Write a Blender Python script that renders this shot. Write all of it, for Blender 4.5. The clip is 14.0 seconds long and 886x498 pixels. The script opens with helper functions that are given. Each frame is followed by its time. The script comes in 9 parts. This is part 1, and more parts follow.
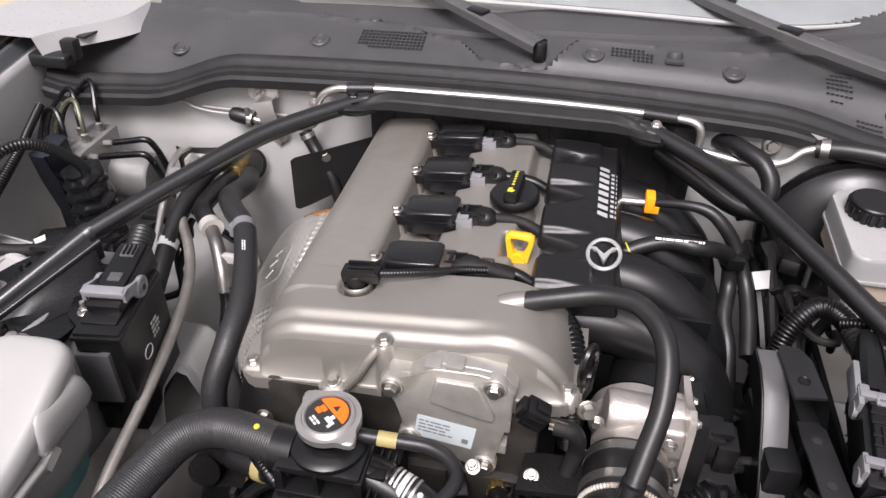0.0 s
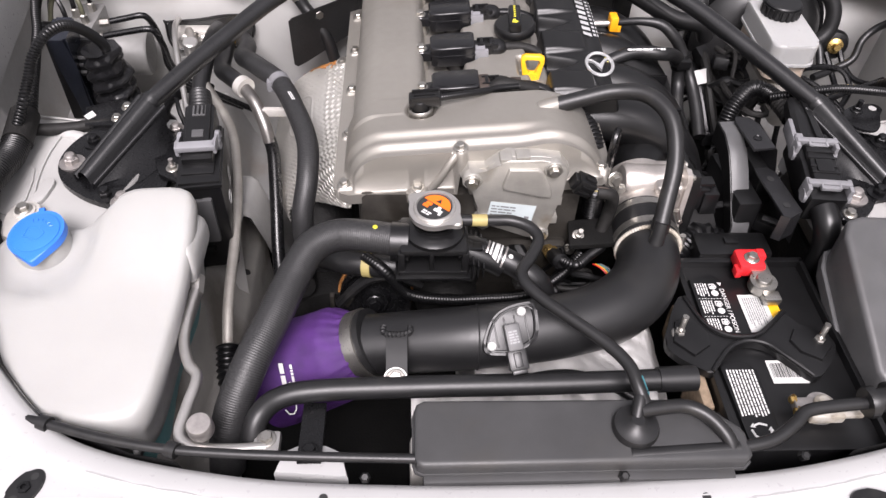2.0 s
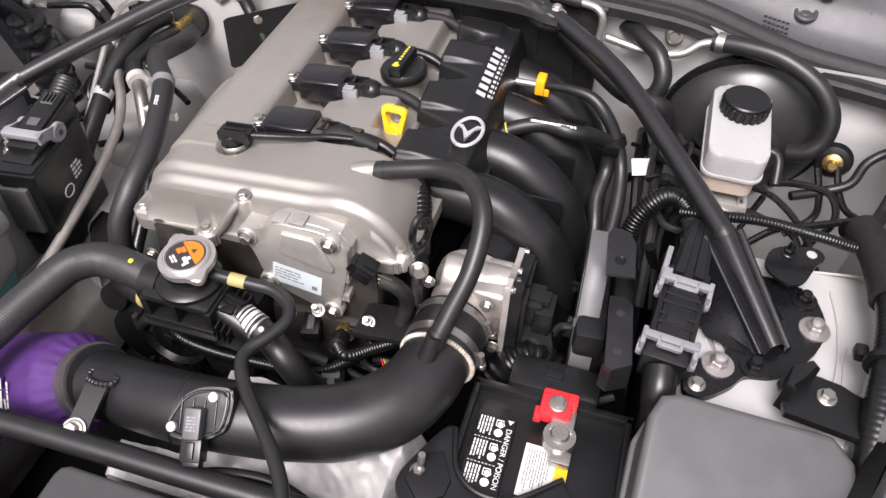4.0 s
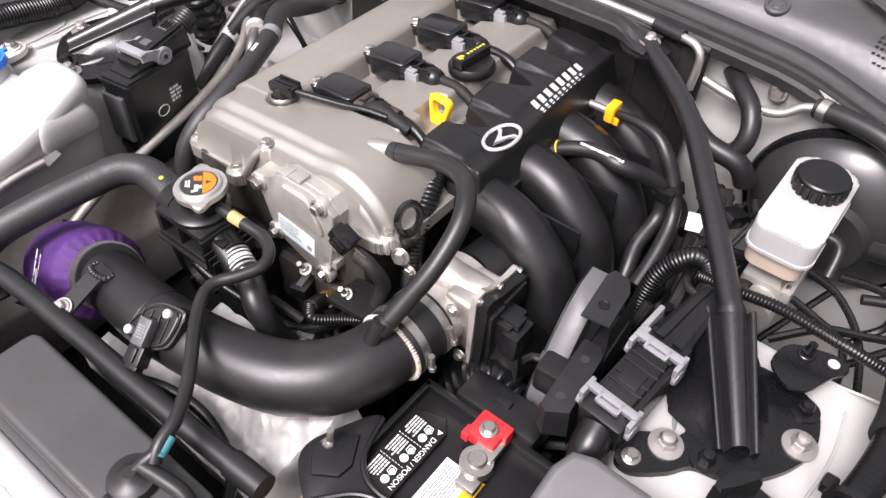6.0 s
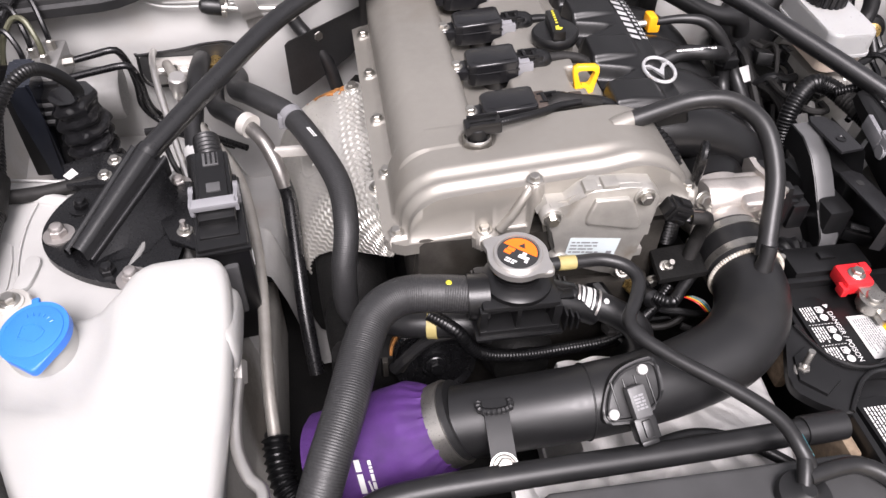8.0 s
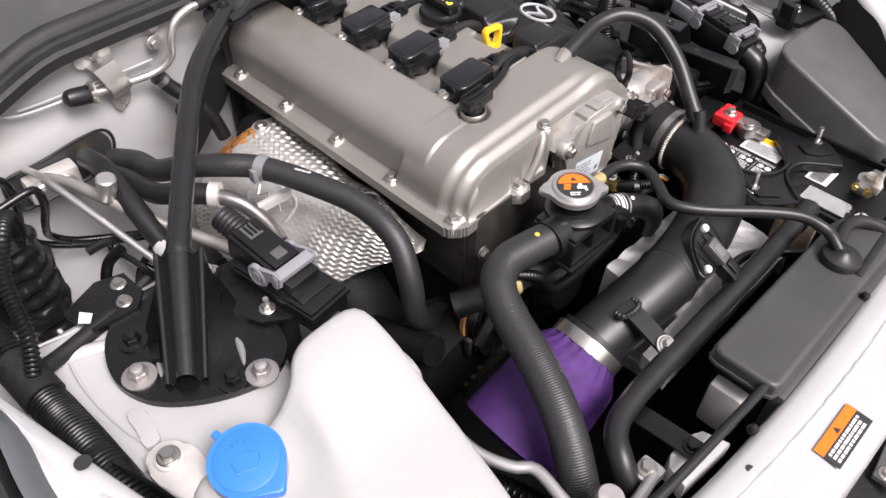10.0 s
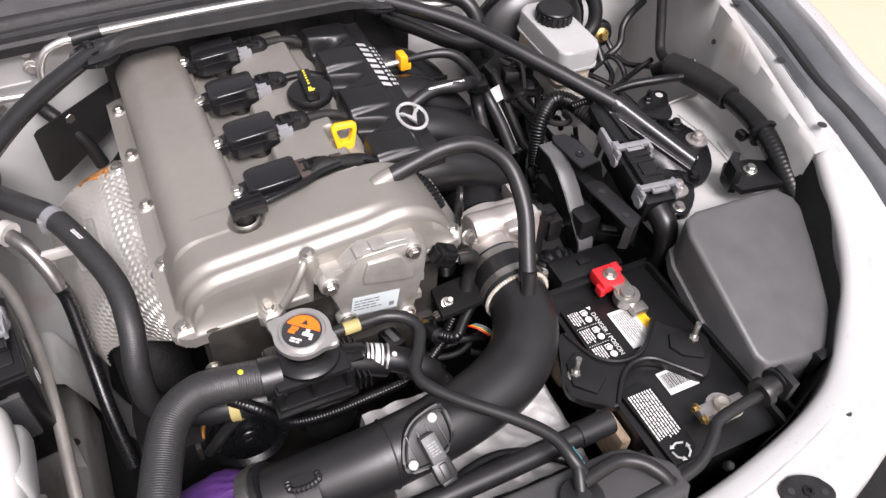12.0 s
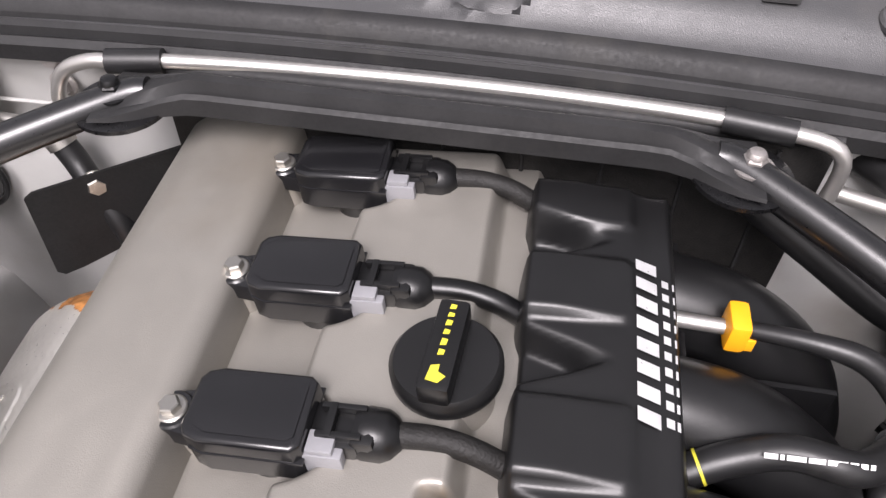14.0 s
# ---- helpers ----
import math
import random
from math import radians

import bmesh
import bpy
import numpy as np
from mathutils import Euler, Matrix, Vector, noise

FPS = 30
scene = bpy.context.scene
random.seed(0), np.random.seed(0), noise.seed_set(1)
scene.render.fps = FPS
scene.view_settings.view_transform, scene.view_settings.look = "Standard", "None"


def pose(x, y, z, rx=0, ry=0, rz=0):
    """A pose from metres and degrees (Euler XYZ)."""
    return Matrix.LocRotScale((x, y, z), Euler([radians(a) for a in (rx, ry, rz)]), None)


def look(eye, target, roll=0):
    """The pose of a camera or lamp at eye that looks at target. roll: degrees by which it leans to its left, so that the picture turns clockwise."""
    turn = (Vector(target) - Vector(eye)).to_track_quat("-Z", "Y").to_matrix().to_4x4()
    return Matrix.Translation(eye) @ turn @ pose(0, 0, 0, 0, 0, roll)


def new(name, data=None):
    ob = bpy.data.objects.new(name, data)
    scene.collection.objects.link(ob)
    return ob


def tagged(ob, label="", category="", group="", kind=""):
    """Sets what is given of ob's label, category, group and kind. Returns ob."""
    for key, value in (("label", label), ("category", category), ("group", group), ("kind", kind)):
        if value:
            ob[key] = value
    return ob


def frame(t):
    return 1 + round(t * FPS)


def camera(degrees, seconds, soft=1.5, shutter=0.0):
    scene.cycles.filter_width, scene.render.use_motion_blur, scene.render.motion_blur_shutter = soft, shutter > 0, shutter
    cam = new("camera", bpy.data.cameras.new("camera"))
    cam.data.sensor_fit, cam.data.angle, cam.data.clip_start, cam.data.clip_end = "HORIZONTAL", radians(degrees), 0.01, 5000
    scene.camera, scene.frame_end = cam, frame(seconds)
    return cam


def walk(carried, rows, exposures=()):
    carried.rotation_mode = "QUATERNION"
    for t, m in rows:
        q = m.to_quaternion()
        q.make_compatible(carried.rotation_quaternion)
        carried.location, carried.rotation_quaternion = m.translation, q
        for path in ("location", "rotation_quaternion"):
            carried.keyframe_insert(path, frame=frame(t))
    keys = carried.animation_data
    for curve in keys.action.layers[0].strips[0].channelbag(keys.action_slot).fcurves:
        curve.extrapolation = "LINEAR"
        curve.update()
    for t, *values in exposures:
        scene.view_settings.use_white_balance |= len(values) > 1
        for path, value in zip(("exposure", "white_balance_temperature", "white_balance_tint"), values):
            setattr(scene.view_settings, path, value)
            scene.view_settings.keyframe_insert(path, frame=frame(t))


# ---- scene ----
cam = camera(60.9, 14.0, soft=1.45)
PATH = [
    (0, (0.1, -0.598, 1.27), (-0.211, 0.984, 0.087), 0.7),
    (0.2, (0.048, -0.622, 1.253), (-0.171, 0.934, 0.015), 0.9),
    (0.5, (-0.037, -0.664, 1.227), (-0.144, 0.853, -0.073), 1.3),
    (1, (-0.117, -0.724, 1.283), (-0.101, 0.723, -0.099), 1.4),
    (1.5, (-0.112, -0.793, 1.313), (-0.028, 0.61, -0.11), 2.1),
    (2, (-0.107, -0.8, 1.335), (-0.016, 0.593, -0.097), 2.4),
    (2.5, (-0.094, -0.806, 1.342), (-0.009, 0.584, -0.093), 2.6),
    (3, (-0.042, -0.805, 1.334), (0.006, 0.584, -0.104), 3.1),
    (3.5, (0.134, -0.714, 1.328), (0.023, 0.66, -0.121), 3.4),
    (3.7, (0.207, -0.665, 1.328), (-0.006, 0.693, -0.125), 2.8),
    (5.8, (0.508, -0.488, 1.303), (-0.345, 0.599, -0.143), 2.6),
    (6, (0.487, -0.511, 1.311), (-0.341, 0.597, -0.133), 2.3),
    (6.5, (0.359, -0.596, 1.337), (-0.294, 0.632, -0.1), 2.7),
    (7, (0.19, -0.657, 1.312), (-0.224, 0.677, -0.12), 1.9),
    (7.5, (-0.017, -0.705, 1.279), (-0.112, 0.7, -0.141), 1.9),
    (8, (-0.238, -0.663, 1.271), (0.022, 0.726, -0.144), 2.0),
    (8.2, (-0.316, -0.649, 1.291), (0.066, 0.714, -0.122), 1.3),
    (10.3, (-0.632, -0.514, 1.287), (0.42, 0.436, -0.124), 2.4),
    (10.5, (-0.629, -0.52, 1.291), (0.42, 0.422, -0.128), 2.5),
    (11, (-0.586, -0.556, 1.296), (0.447, 0.397, -0.127), 3.3),
    (11.4, (-0.419, -0.618, 1.333), (0.529, 0.408, -0.098), 3.8),
    (11.5, (-0.381, -0.629, 1.342), (0.537, 0.428, -0.086), 4.0),
    (12, (-0.171, -0.642, 1.368), (0.48, 0.574, -0.08), 4.1),
    (12.5, (0.015, -0.576, 1.336), (0.311, 0.762, -0.12), 3.9),
    (13, (0.147, -0.414, 1.26), (0.159, 0.953, -0.199), 3.5),
    (13.5, (0.189, -0.21, 1.206), (0.026, 1.13, -0.27), 2.4),
    (14, (0.064, -0.076, 1.125), (-0.119, 1.261, -0.351), 1.6),
]
EXPOSURE = [(0.0, 0.52, 6500, 20), (0.5, 0.79, 6500, 20), (1.2, 0.77, 6500, 20), (2.5, 0.7, 6500, 20), (3.5, 0.77, 6500, 20), (6.0, 1.1, 6500, 20), (6.5, 1.07, 6500, 20), (7.0, 1.05, 6500, 20), (8.0, 0.87, 6500, 20), (10.5, 0.72, 6500, 20), (12.0, 0.75, 6500, 20), (12.5, 0.89, 6500, 20), (13.0, 0.97, 6500, 20), (14.0, 0.82, 6500, 20)]
walk(cam, [(t, look(eye, target, roll)) for t, eye, target, roll in PATH], EXPOSURE)

# ---- light ----
SUN = Vector((-0.05, -0.72, 1.0)).normalized()
world = bpy.data.worlds.new("overcast_sky")
scene.world = world
world.use_nodes = True
wn, wl = world.node_tree.nodes, world.node_tree.links
sky = wn.new("ShaderNodeTexSky")
sky.sky_type, sky.sun_disc, sky.dust_density, sky.air_density = "NISHITA", False, 6.0, 2.0
sky.sun_elevation, sky.sun_rotation = math.asin(SUN.z), math.atan2(SUN.x, SUN.y)
grey = wn.new("ShaderNodeHueSaturation")
grey.inputs["Saturation"].default_value = 0.12
wl.new(sky.outputs[0], grey.inputs["Color"])
wl.new(grey.outputs[0], wn["Background"].inputs["Color"])
wn["Background"].inputs["Strength"].default_value = 0.10
sun = new("sun", bpy.data.lights.new("sun", "SUN"))
sun.data.energy, sun.data.angle, sun.data.color = 3.1, radians(28), (1.0, 0.985, 0.97)
sun.matrix_world = SUN.to_track_quat("Z", "Y").to_matrix().to_4x4()


# ---- materials ----
def material(name, colour, rough=0.5, metal=0.0, vary=0.12, scale=40, bump=0.0, bump_scale=400, coat=0.0, sub=0.0, dirt=None, dirt_at=0.62, rough_vary=0.1, spec=0.5):
    """A surface with two scales of variation in colour and roughness, and fine relief; dirt: a second colour in blotches."""
    m = bpy.data.materials.new(name)
    m.use_nodes = True
    n, l = m.node_tree.nodes, m.node_tree.links
    b = n["Principled BSDF"]
    at = n.new("ShaderNodeTexCoord").outputs["Object"]

    def tex(sc, detail=6):
        t = n.new("ShaderNodeTexNoise")
        t.inputs["Scale"].default_value, t.inputs["Detail"].default_value = sc, detail
        l.new(at, t.inputs["Vector"])
        return t.outputs["Fac"]

    def span(fac, lo, hi, a=0.0, z=1.0):
        r = n.new("ShaderNodeMapRange")
        r.inputs[1].default_value, r.inputs[2].default_value, r.inputs[3].default_value, r.inputs[4].default_value = lo, hi, a, z
        l.new(fac, r.inputs[0])
        return r.outputs[0]

    def mix(fac, a, z):
        x = n.new("ShaderNodeMix")
        x.data_type = "RGBA"
        l.new(fac, x.inputs[0]) if not isinstance(fac, float) else None
        for i, v in ((6, a), (7, z)):
            if isinstance(v, tuple):
                x.inputs[i].default_value = (*v, 1)
            else:
                l.new(v, x.inputs[i])
        return x.outputs[2]

    coarse, fine = tex(scale), tex(scale * 9, 3)
    c0, c1 = tuple(c * (1 - vary) for c in colour), tuple(min(1, c * (1 + vary)) for c in colour)
    col = mix(span(coarse, 0.3, 0.7), c0, c1)
    if dirt:
        col = mix(span(tex(scale * 0.45, 9), dirt_at, dirt_at + 0.16, 0.0, 0.85), col, dirt)
    l.new(col, b.inputs["Base Color"])
    l.new(span(fine, 0.25, 0.75, max(0.03, rough - rough_vary), min(1, rough + rough_vary)), b.inputs["Roughness"])
    b.inputs["Metallic"].default_value = metal
    b.inputs["Coat Weight"].default_value = coat
    b.inputs["Coat Roughness"].default_value = 0.12
    b.inputs["Specular IOR Level"].default_value = spec
    if sub:
        b.inputs["Subsurface Weight"].default_value = sub
        b.inputs["Subsurface Radius"].default_value = (0.02, 0.018, 0.015)
    if bump:
        bn = n.new("ShaderNodeBump")
        bn.inputs["Strength"].default_value, bn.inputs["Distance"].default_value = bump, 0.001
        l.new(tex(bump_scale, 4), bn.inputs["Height"])
        l.new(bn.outputs[0], b.inputs["Normal"])
    return m


ALU = material("cast_aluminium", (0.305, 0.290, 0.262), 0.46, 0.62, 0.06, 9, 0.18, 1400, rough_vary=0.07, dirt=(0.225, 0.200, 0.165), dirt_at=0.60, spec=0.4)
ALU_ROUGH = material("rough_cast_aluminium", (0.39734, 0.38439, 0.35415), 0.42, 0.6, 0.10, 60, 0.18, 600, dirt=(0.25, 0.22, 0.17), dirt_at=0.60)
GRIMY = material("grimy_casting", (0.042, 0.0385, 0.0336), 0.5, 0.4, 0.3, 40, 0.3, 400, dirt=(0.02, 0.017, 0.013), dirt_at=0.5)
THROTTLE = material("throttle_casting", (0.61603, 0.57629, 0.53654), 0.4, 0.8, 0.1, 60, 0.4, 600)
PLASTIC = material("black_plastic", (0.0051, 0.0051, 0.00544), 0.33, 0, 0.2, 50, 0.05, 900, spec=0.42, rough_vary=0.03)
COIL = material("glossy_black_moulding", (0.0085, 0.0085, 0.0095), 0.20, 0, 0.15, 40, 0.03, 900, spec=0.5, rough_vary=0.04)
PLASTIC_SATIN = material("satin_black_plastic", (0.00644, 0.00644, 0.00679), 0.35, 0, 0.15, 40, 0.06, 1200, spec=0.42, rough_vary=0.04)
PLASTIC_GREY = material("grey_black_plastic", (0.06653, 0.06653, 0.06776), 0.44, 0, 0.12, 30, 0.10, 1500, dirt=(0.070, 0.068, 0.065), dirt_at=0.6, rough_vary=0.05)
RAD_COVER = material("black_radiator_cover", (0.042, 0.042, 0.0427), 0.46, 0, 0.14, 26, 0.18, 1400, dirt=(0.048, 0.046, 0.043), dirt_at=0.58, rough_vary=0.06)
COWL = material("weathered_cowl_plastic", (0.047, 0.047, 0.0485), 0.37, 0, 0.14, 12, 0.25, 1200, dirt=(0.085, 0.080, 0.075), dirt_at=0.60, spec=0.65)
RUBBER = material("black_rubber", (0.01002, 0.01002, 0.01047), 0.40, 0, 0.2, 60, 0.05, 600, dirt=(0.024, 0.023, 0.021), dirt_at=0.62, spec=0.45, rough_vary=0.05)
SEAL_RUBBER = material("weathered_seal_rubber", (0.016, 0.016, 0.0165), 0.58, 0, 0.2, 40, 0.1, 500, dirt=(0.030, 0.029, 0.027), dirt_at=0.6, spec=0.28)
RUBBER_RIB = material("braided_rubber", (0.01821, 0.01821, 0.01875), 0.46, 0, 0.25, 300, 0.2, 900, spec=0.5, rough_vary=0.04)
LOOM = material("corrugated_loom", (0.0035, 0.0035, 0.00385), 0.34, 0, 0.3, 80, spec=0.4, rough_vary=0.04)
TAPE = material("cloth_tape", (0.01071, 0.01018, 0.009643), 0.6, 0, 0.3, 120, 0.5, 700, spec=0.3)
STEEL_BLACK = material("black_painted_steel", (0.0045, 0.0045, 0.005), 0.29, 0, 0.2, 40, 0.02, 300, rough_vary=0.05, spec=0.42)
GLOSS_BLACK = material("glossy_black_paint", (0.0062, 0.0062, 0.0068), 0.31, 0, 0.2, 40, 0.02, 300, rough_vary=0.05, spec=0.62, coat=0.15, dirt=(0.020, 0.019, 0.018), dirt_at=0.68)
BLUE_BLACK = material("blue_black_moulding", (0.010, 0.012, 0.018), 0.24, 0, 0.15, 30, 0.03, 900, spec=0.6, rough_vary=0.04)
BRACKET = material("black_bracket_steel", (0.01286, 0.01286, 0.01393), 0.36, 0, 0.2, 40, 0.05, 600, spec=0.4)
POWDER = material("black_powder_coat", (0.00945, 0.00945, 0.0099), 0.39, 0, 0.15, 30, 0.10, 1200, spec=0.5, rough_vary=0.05, dirt=(0.019, 0.018, 0.017), dirt_at=0.60)
ZINC = material("zinc_steel", (0.429, 0.4134, 0.3822), 0.34, 0.95, 0.08, 90, 0.02, 900)
ZINC_DULL = material("dull_zinc", (0.40, 0.375, 0.36), 0.42, 0.8, 0.2, 120, 0.3, 900)
PIPE_ALU = material("aluminium_pipe", (0.546, 0.5304, 0.507), 0.34, 0.85, 0.05, 60, 0.02, 900, rough_vary=0.04)
PIPE_AGED = material("aged_aluminium_pipe", (0.30, 0.285, 0.26), 0.46, 0.5, 0.12, 50, 0.2, 500, dirt=(0.20, 0.18, 0.155), dirt_at=0.56)
PIPE_DULL = material("dull_pipe", (0.56, 0.54, 0.505), 0.48, 0.4, 0.08, 60, 0.15, 500, dirt=(0.40, 0.365, 0.32))
PAINT = material("white_paint", (0.37, 0.37, 0.3682), 0.34, 0, 0.03, 20, 0.05, 700, coat=0.3, dirt=(0.35, 0.34, 0.32), dirt_at=0.62)
PRIMER = material("underbonnet_white", (0.36414, 0.36074, 0.35056), 0.42, 0, 0.06, 15, 0.1, 500, coat=0.15, dirt=(0.30, 0.275, 0.242), dirt_at=0.57)
GRIMY_WHITE = material("road-grimed white paint", (0.30, 0.29, 0.27), 0.5, 0, 0.12, 18, 0.2, 400, dirt=(0.10, 0.088, 0.074), dirt_at=0.5)
TANK = material("translucent_tank", (0.32917, 0.32747, 0.3173), 0.42, 0, 0.03, 14, 0.08, 500, sub=0.35)
BRAKE_TANK = material("brake_tank", (0.324, 0.324, 0.3204), 0.35, 0, 0.04, 20, 0.1, 500, sub=0.3)
BLUE = material("blue_plastic", (0.025, 0.16, 0.62), 0.36, 0, 0.06, 30, 0.2, 900)
PURPLE = material("purple_fabric", (0.058, 0.014, 0.120), 0.62, 0, 0.2, 60, 0.8, 1500, rough_vary=0.05)
YELLOW = material("yellow_plastic", (0.76, 0.43, 0.012), 0.38, 0, 0.05, 40, 0.1, 700)
WARN = material("warning_orange", (0.85, 0.15, 0.008), 0.4, 0, 0.04, 40)
STEEL_PIPE = material("dark_steel_pipe", (0.20, 0.19, 0.18), 0.36, 0.8, 0.2, 60, 0.2, 500)
PIPE_OLIVE = material("olive_coated_pipe", (0.085, 0.085, 0.055), 0.4, 0.3, 0.15, 60)
SERVO = material("satin_black_servo_paint", (0.022, 0.022, 0.0225), 0.34, 0, 0.12, 20, 0.05, 900, spec=0.6, rough_vary=0.04)
DASH = material("grey_dashboard", (0.30, 0.30, 0.303), 0.6, 0, 0.06, 20, 0.2, 800)
ORANGE = material("orange_plastic", (0.85, 0.36, 0.01), 0.4, 0, 0.05, 40, 0.1, 700)
RED = material("red_plastic", (0.62, 0.02, 0.025), 0.35, 0, 0.1, 40, 0.1, 700)
LOCK = material("pale_lock_tab", (0.2025, 0.2025, 0.2137), 0.42, 0, 0.06, 50, 0.1, 900)
TAPE_BROWN = material("brown_cloth_tape", (0.052, 0.040, 0.034), 0.65, 0, 0.2, 120, 0.5, 700, spec=0.3)
FELT = material("tan_felt", (0.22, 0.165, 0.115), 0.8, 0, 0.25, 120, 0.6, 500, spec=0.2)
CORRODED = material("corroded_lead", (0.38, 0.34, 0.28), 0.6, 0.35, 0.25, 120, 0.5, 500, dirt=(0.55, 0.53, 0.48), dirt_at=0.5)
GREY = material("grey_lever", (0.17, 0.17, 0.178), 0.42, 0, 0.08, 50, 0.15, 900)
SILVER = material("bright_silver_plastic", (0.78, 0.78, 0.78), 0.32, 0.75, 0.03, 60, rough_vary=0.04)
FOIL = material("aluminium_foil", (0.56, 0.55, 0.535), 0.42, 0.5, 0.08, 60, 0.6, 1100, rough_vary=0.08)
SHIELD = material("embossed_shield", (0.74, 0.72, 0.67), 0.36, 0.8, 0.06, 40, 0.08, 500, dirt=(0.60, 0.55, 0.48), dirt_at=0.6)
RUST = material("heat_rust", (0.36, 0.16, 0.05), 0.5, 0.3, 0.6, 120, 0.4, 300, dirt=(0.16, 0.07, 0.025), dirt_at=0.52)
PAPER = material("white_label", (0.558, 0.558, 0.5441), 0.4, 0, 0.03, 40)
PALE = material("pale_blue_label", (0.50, 0.56, 0.57), 0.4, 0, 0.03, 40)
INK = material("black_ink", (0.02, 0.02, 0.02), 0.5)
WHITE_INK = material("white_print", (0.62, 0.62, 0.61), 0.5)
SILVER_INK = material("silver_print", (0.62, 0.62, 0.62), 0.35, 0.5)
YELLOW_INK = material("yellow_print", (0.525, 0.476, 0.035), 0.5)
FLUID_TAN = material("brake_fluid_behind_plastic", (0.40, 0.33, 0.27), 0.35, 0, 0.08, 20, 0.1, 500, sub=0.3)
FLUID = material("teal_fluid_behind_plastic", (0.16, 0.36, 0.37), 0.4, 0, 0.1, 25, 0.08, 500, sub=0.2)
TEAL = material("teal_tape", (0.05, 0.22, 0.26), 0.5)
MOTOR_GREY = material("grey_motor_can", (0.22, 0.217, 0.21), 0.45, 0.3, 0.08, 40, 0.15, 500)
WALL_LINER = material("wheel_arch_liner", (0.008, 0.008, 0.0082), 0.6, 0, 0.2, 40, 0.3, 600, spec=0.3)
BRASS = material("brass", (0.55, 0.38, 0.14), 0.3, 0.9)
TAN = material("tan_band", (0.34, 0.28, 0.11), 0.55)
# Near-black base puts the shade of the deep gaps into the colour; blotches are grime.
DARK = material("grimy_shaded_metal", (0.00455, 0.00442, 0.00422), 0.6, 0.0, 0.4, 40, 0.7, 300, dirt=(0.016, 0.014, 0.012), spec=0.25)
FLOOR = material("cream_floor", (0.437, 0.38, 0.2755), 0.55, 0, 0.06, 1.5, 0.15, 60)
DARK_TRIM = material("dark_grey_trim", (0.07, 0.075, 0.08), 0.5, 0, 0.15, 20, 0.2, 900)
glass = bpy.data.materials.new("windscreen_glass")
glass.use_nodes = True
_b = glass.node_tree.nodes["Principled BSDF"]
_b.inputs["Base Color"].default_value, _b.inputs["Roughness"].default_value = (0.62, 0.68, 0.68, 1), 0.02
_b.inputs["Transmission Weight"].default_value, _b.inputs["IOR"].default_value = 1.0, 1.45


# ---- mesh helpers ----
def thing(name, label, category, loc=(0, 0, 0), group="", kind=""):
    ob = new(name)
    ob.location = loc
    ob.empty_display_size = 0.02
    return tagged(ob, label, category, group, kind)


def finish(bm, sharp=38):
    me = bpy.data.meshes.new("mesh")
    bmesh.ops.recalc_face_normals(bm, faces=bm.faces)
    bm.to_mesh(me)
    bm.free()
    me.polygons.foreach_set("use_smooth", [True] * len(me.polygons))
    me.set_sharp_from_angle(angle=radians(sharp))
    return me


def hang(ob, parent, m=None):
    """Parents ob, whose mesh or pose m is in world metres."""
    ob.parent = parent
    top = parent
    while top.parent:
        top = top.parent
    if parent is top:
        ob.matrix_parent_inverse = Matrix.Translation(-top.location)
    if m is not None:
        ob.matrix_basis = m
    return ob


def part(name, bm, mat, parent, label="", sharp=38):
    me = bm if isinstance(bm, bpy.types.Mesh) else finish(bm, sharp)
    if not me.materials:
        me.materials.append(mat)
    me.name = name
    ob = hang(new(name, me), parent)
    return tagged(ob, label)


def solo(name, bm, mat, label, category, group="", kind="", sharp=38):
    me = finish(bm, sharp)
    me.materials.append(mat)
    return tagged(new(name, me), label, category, group, kind)


def box(x0, x1, y0, y1, z0, z1, bevel=0.003, seg=2, m=None, taper=0.0):
    bm = bmesh.new()
    bmesh.ops.create_cube(bm, size=1)
    for v in bm.verts:
        k = 1 - taper if v.co.z > 0 else 1
        v.co = Vector(((x0 + x1) / 2 + v.co.x * (x1 - x0) * k, (y0 + y1) / 2 + v.co.y * (y1 - y0) * k, (z0 + z1) / 2 + v.co.z * (z1 - z0)))
    if bevel:
        bmesh.ops.bevel(bm, geom=bm.edges[:], offset=bevel, segments=seg, profile=0.6, affect="EDGES", clamp_overlap=True)
    if m is not None:
        bm.transform(m)
    return bm


def join(*bms):
    """One bmesh of several."""
    out = bms[0]
    for b in bms[1:]:
        me = bpy.data.meshes.new("tmp")
        b.to_mesh(me)
        b.free()
        out.from_mesh(me)
        bpy.data.meshes.remove(me)
    return out


def prism(outline, z0, z1, bevel=0.002, m=None, seg=2):
    """A plate of the outline (x, y) from z0 to z1 with rounded rims."""
    bm = bmesh.new()
    low = [bm.verts.new((x, y, z0)) for x, y in outline]
    high = [bm.verts.new((x, y, z1)) for x, y in outline]
    bm.faces.new(low[::-1])
    top = bm.faces.new(high)
    k = len(outline)
    for i in range(k):
        bm.faces.new((low[i], low[(i + 1) % k], high[(i + 1) % k], high[i]))
    if bevel:
        bmesh.ops.bevel(bm, geom=list(top.edges), offset=bevel, segments=seg, profile=0.6, affect="EDGES", clamp_overlap=True)
    if m is not None:
        bm.transform(m)
    return bm


def rounded(x0, x1, y0, y1, r, n=6):
    """A rectangle with round corners, as an outline."""
    return [(cx + r * math.cos(a), cy + r * math.sin(a)) for cx, cy, a0 in ((x1 - r, y1 - r, 0), (x0 + r, y1 - r, 90), (x0 + r, y0 + r, 180), (x1 - r, y0 + r, 270)) for a in [radians(a0 + 90 * k / n) for k in range(n + 1)]]


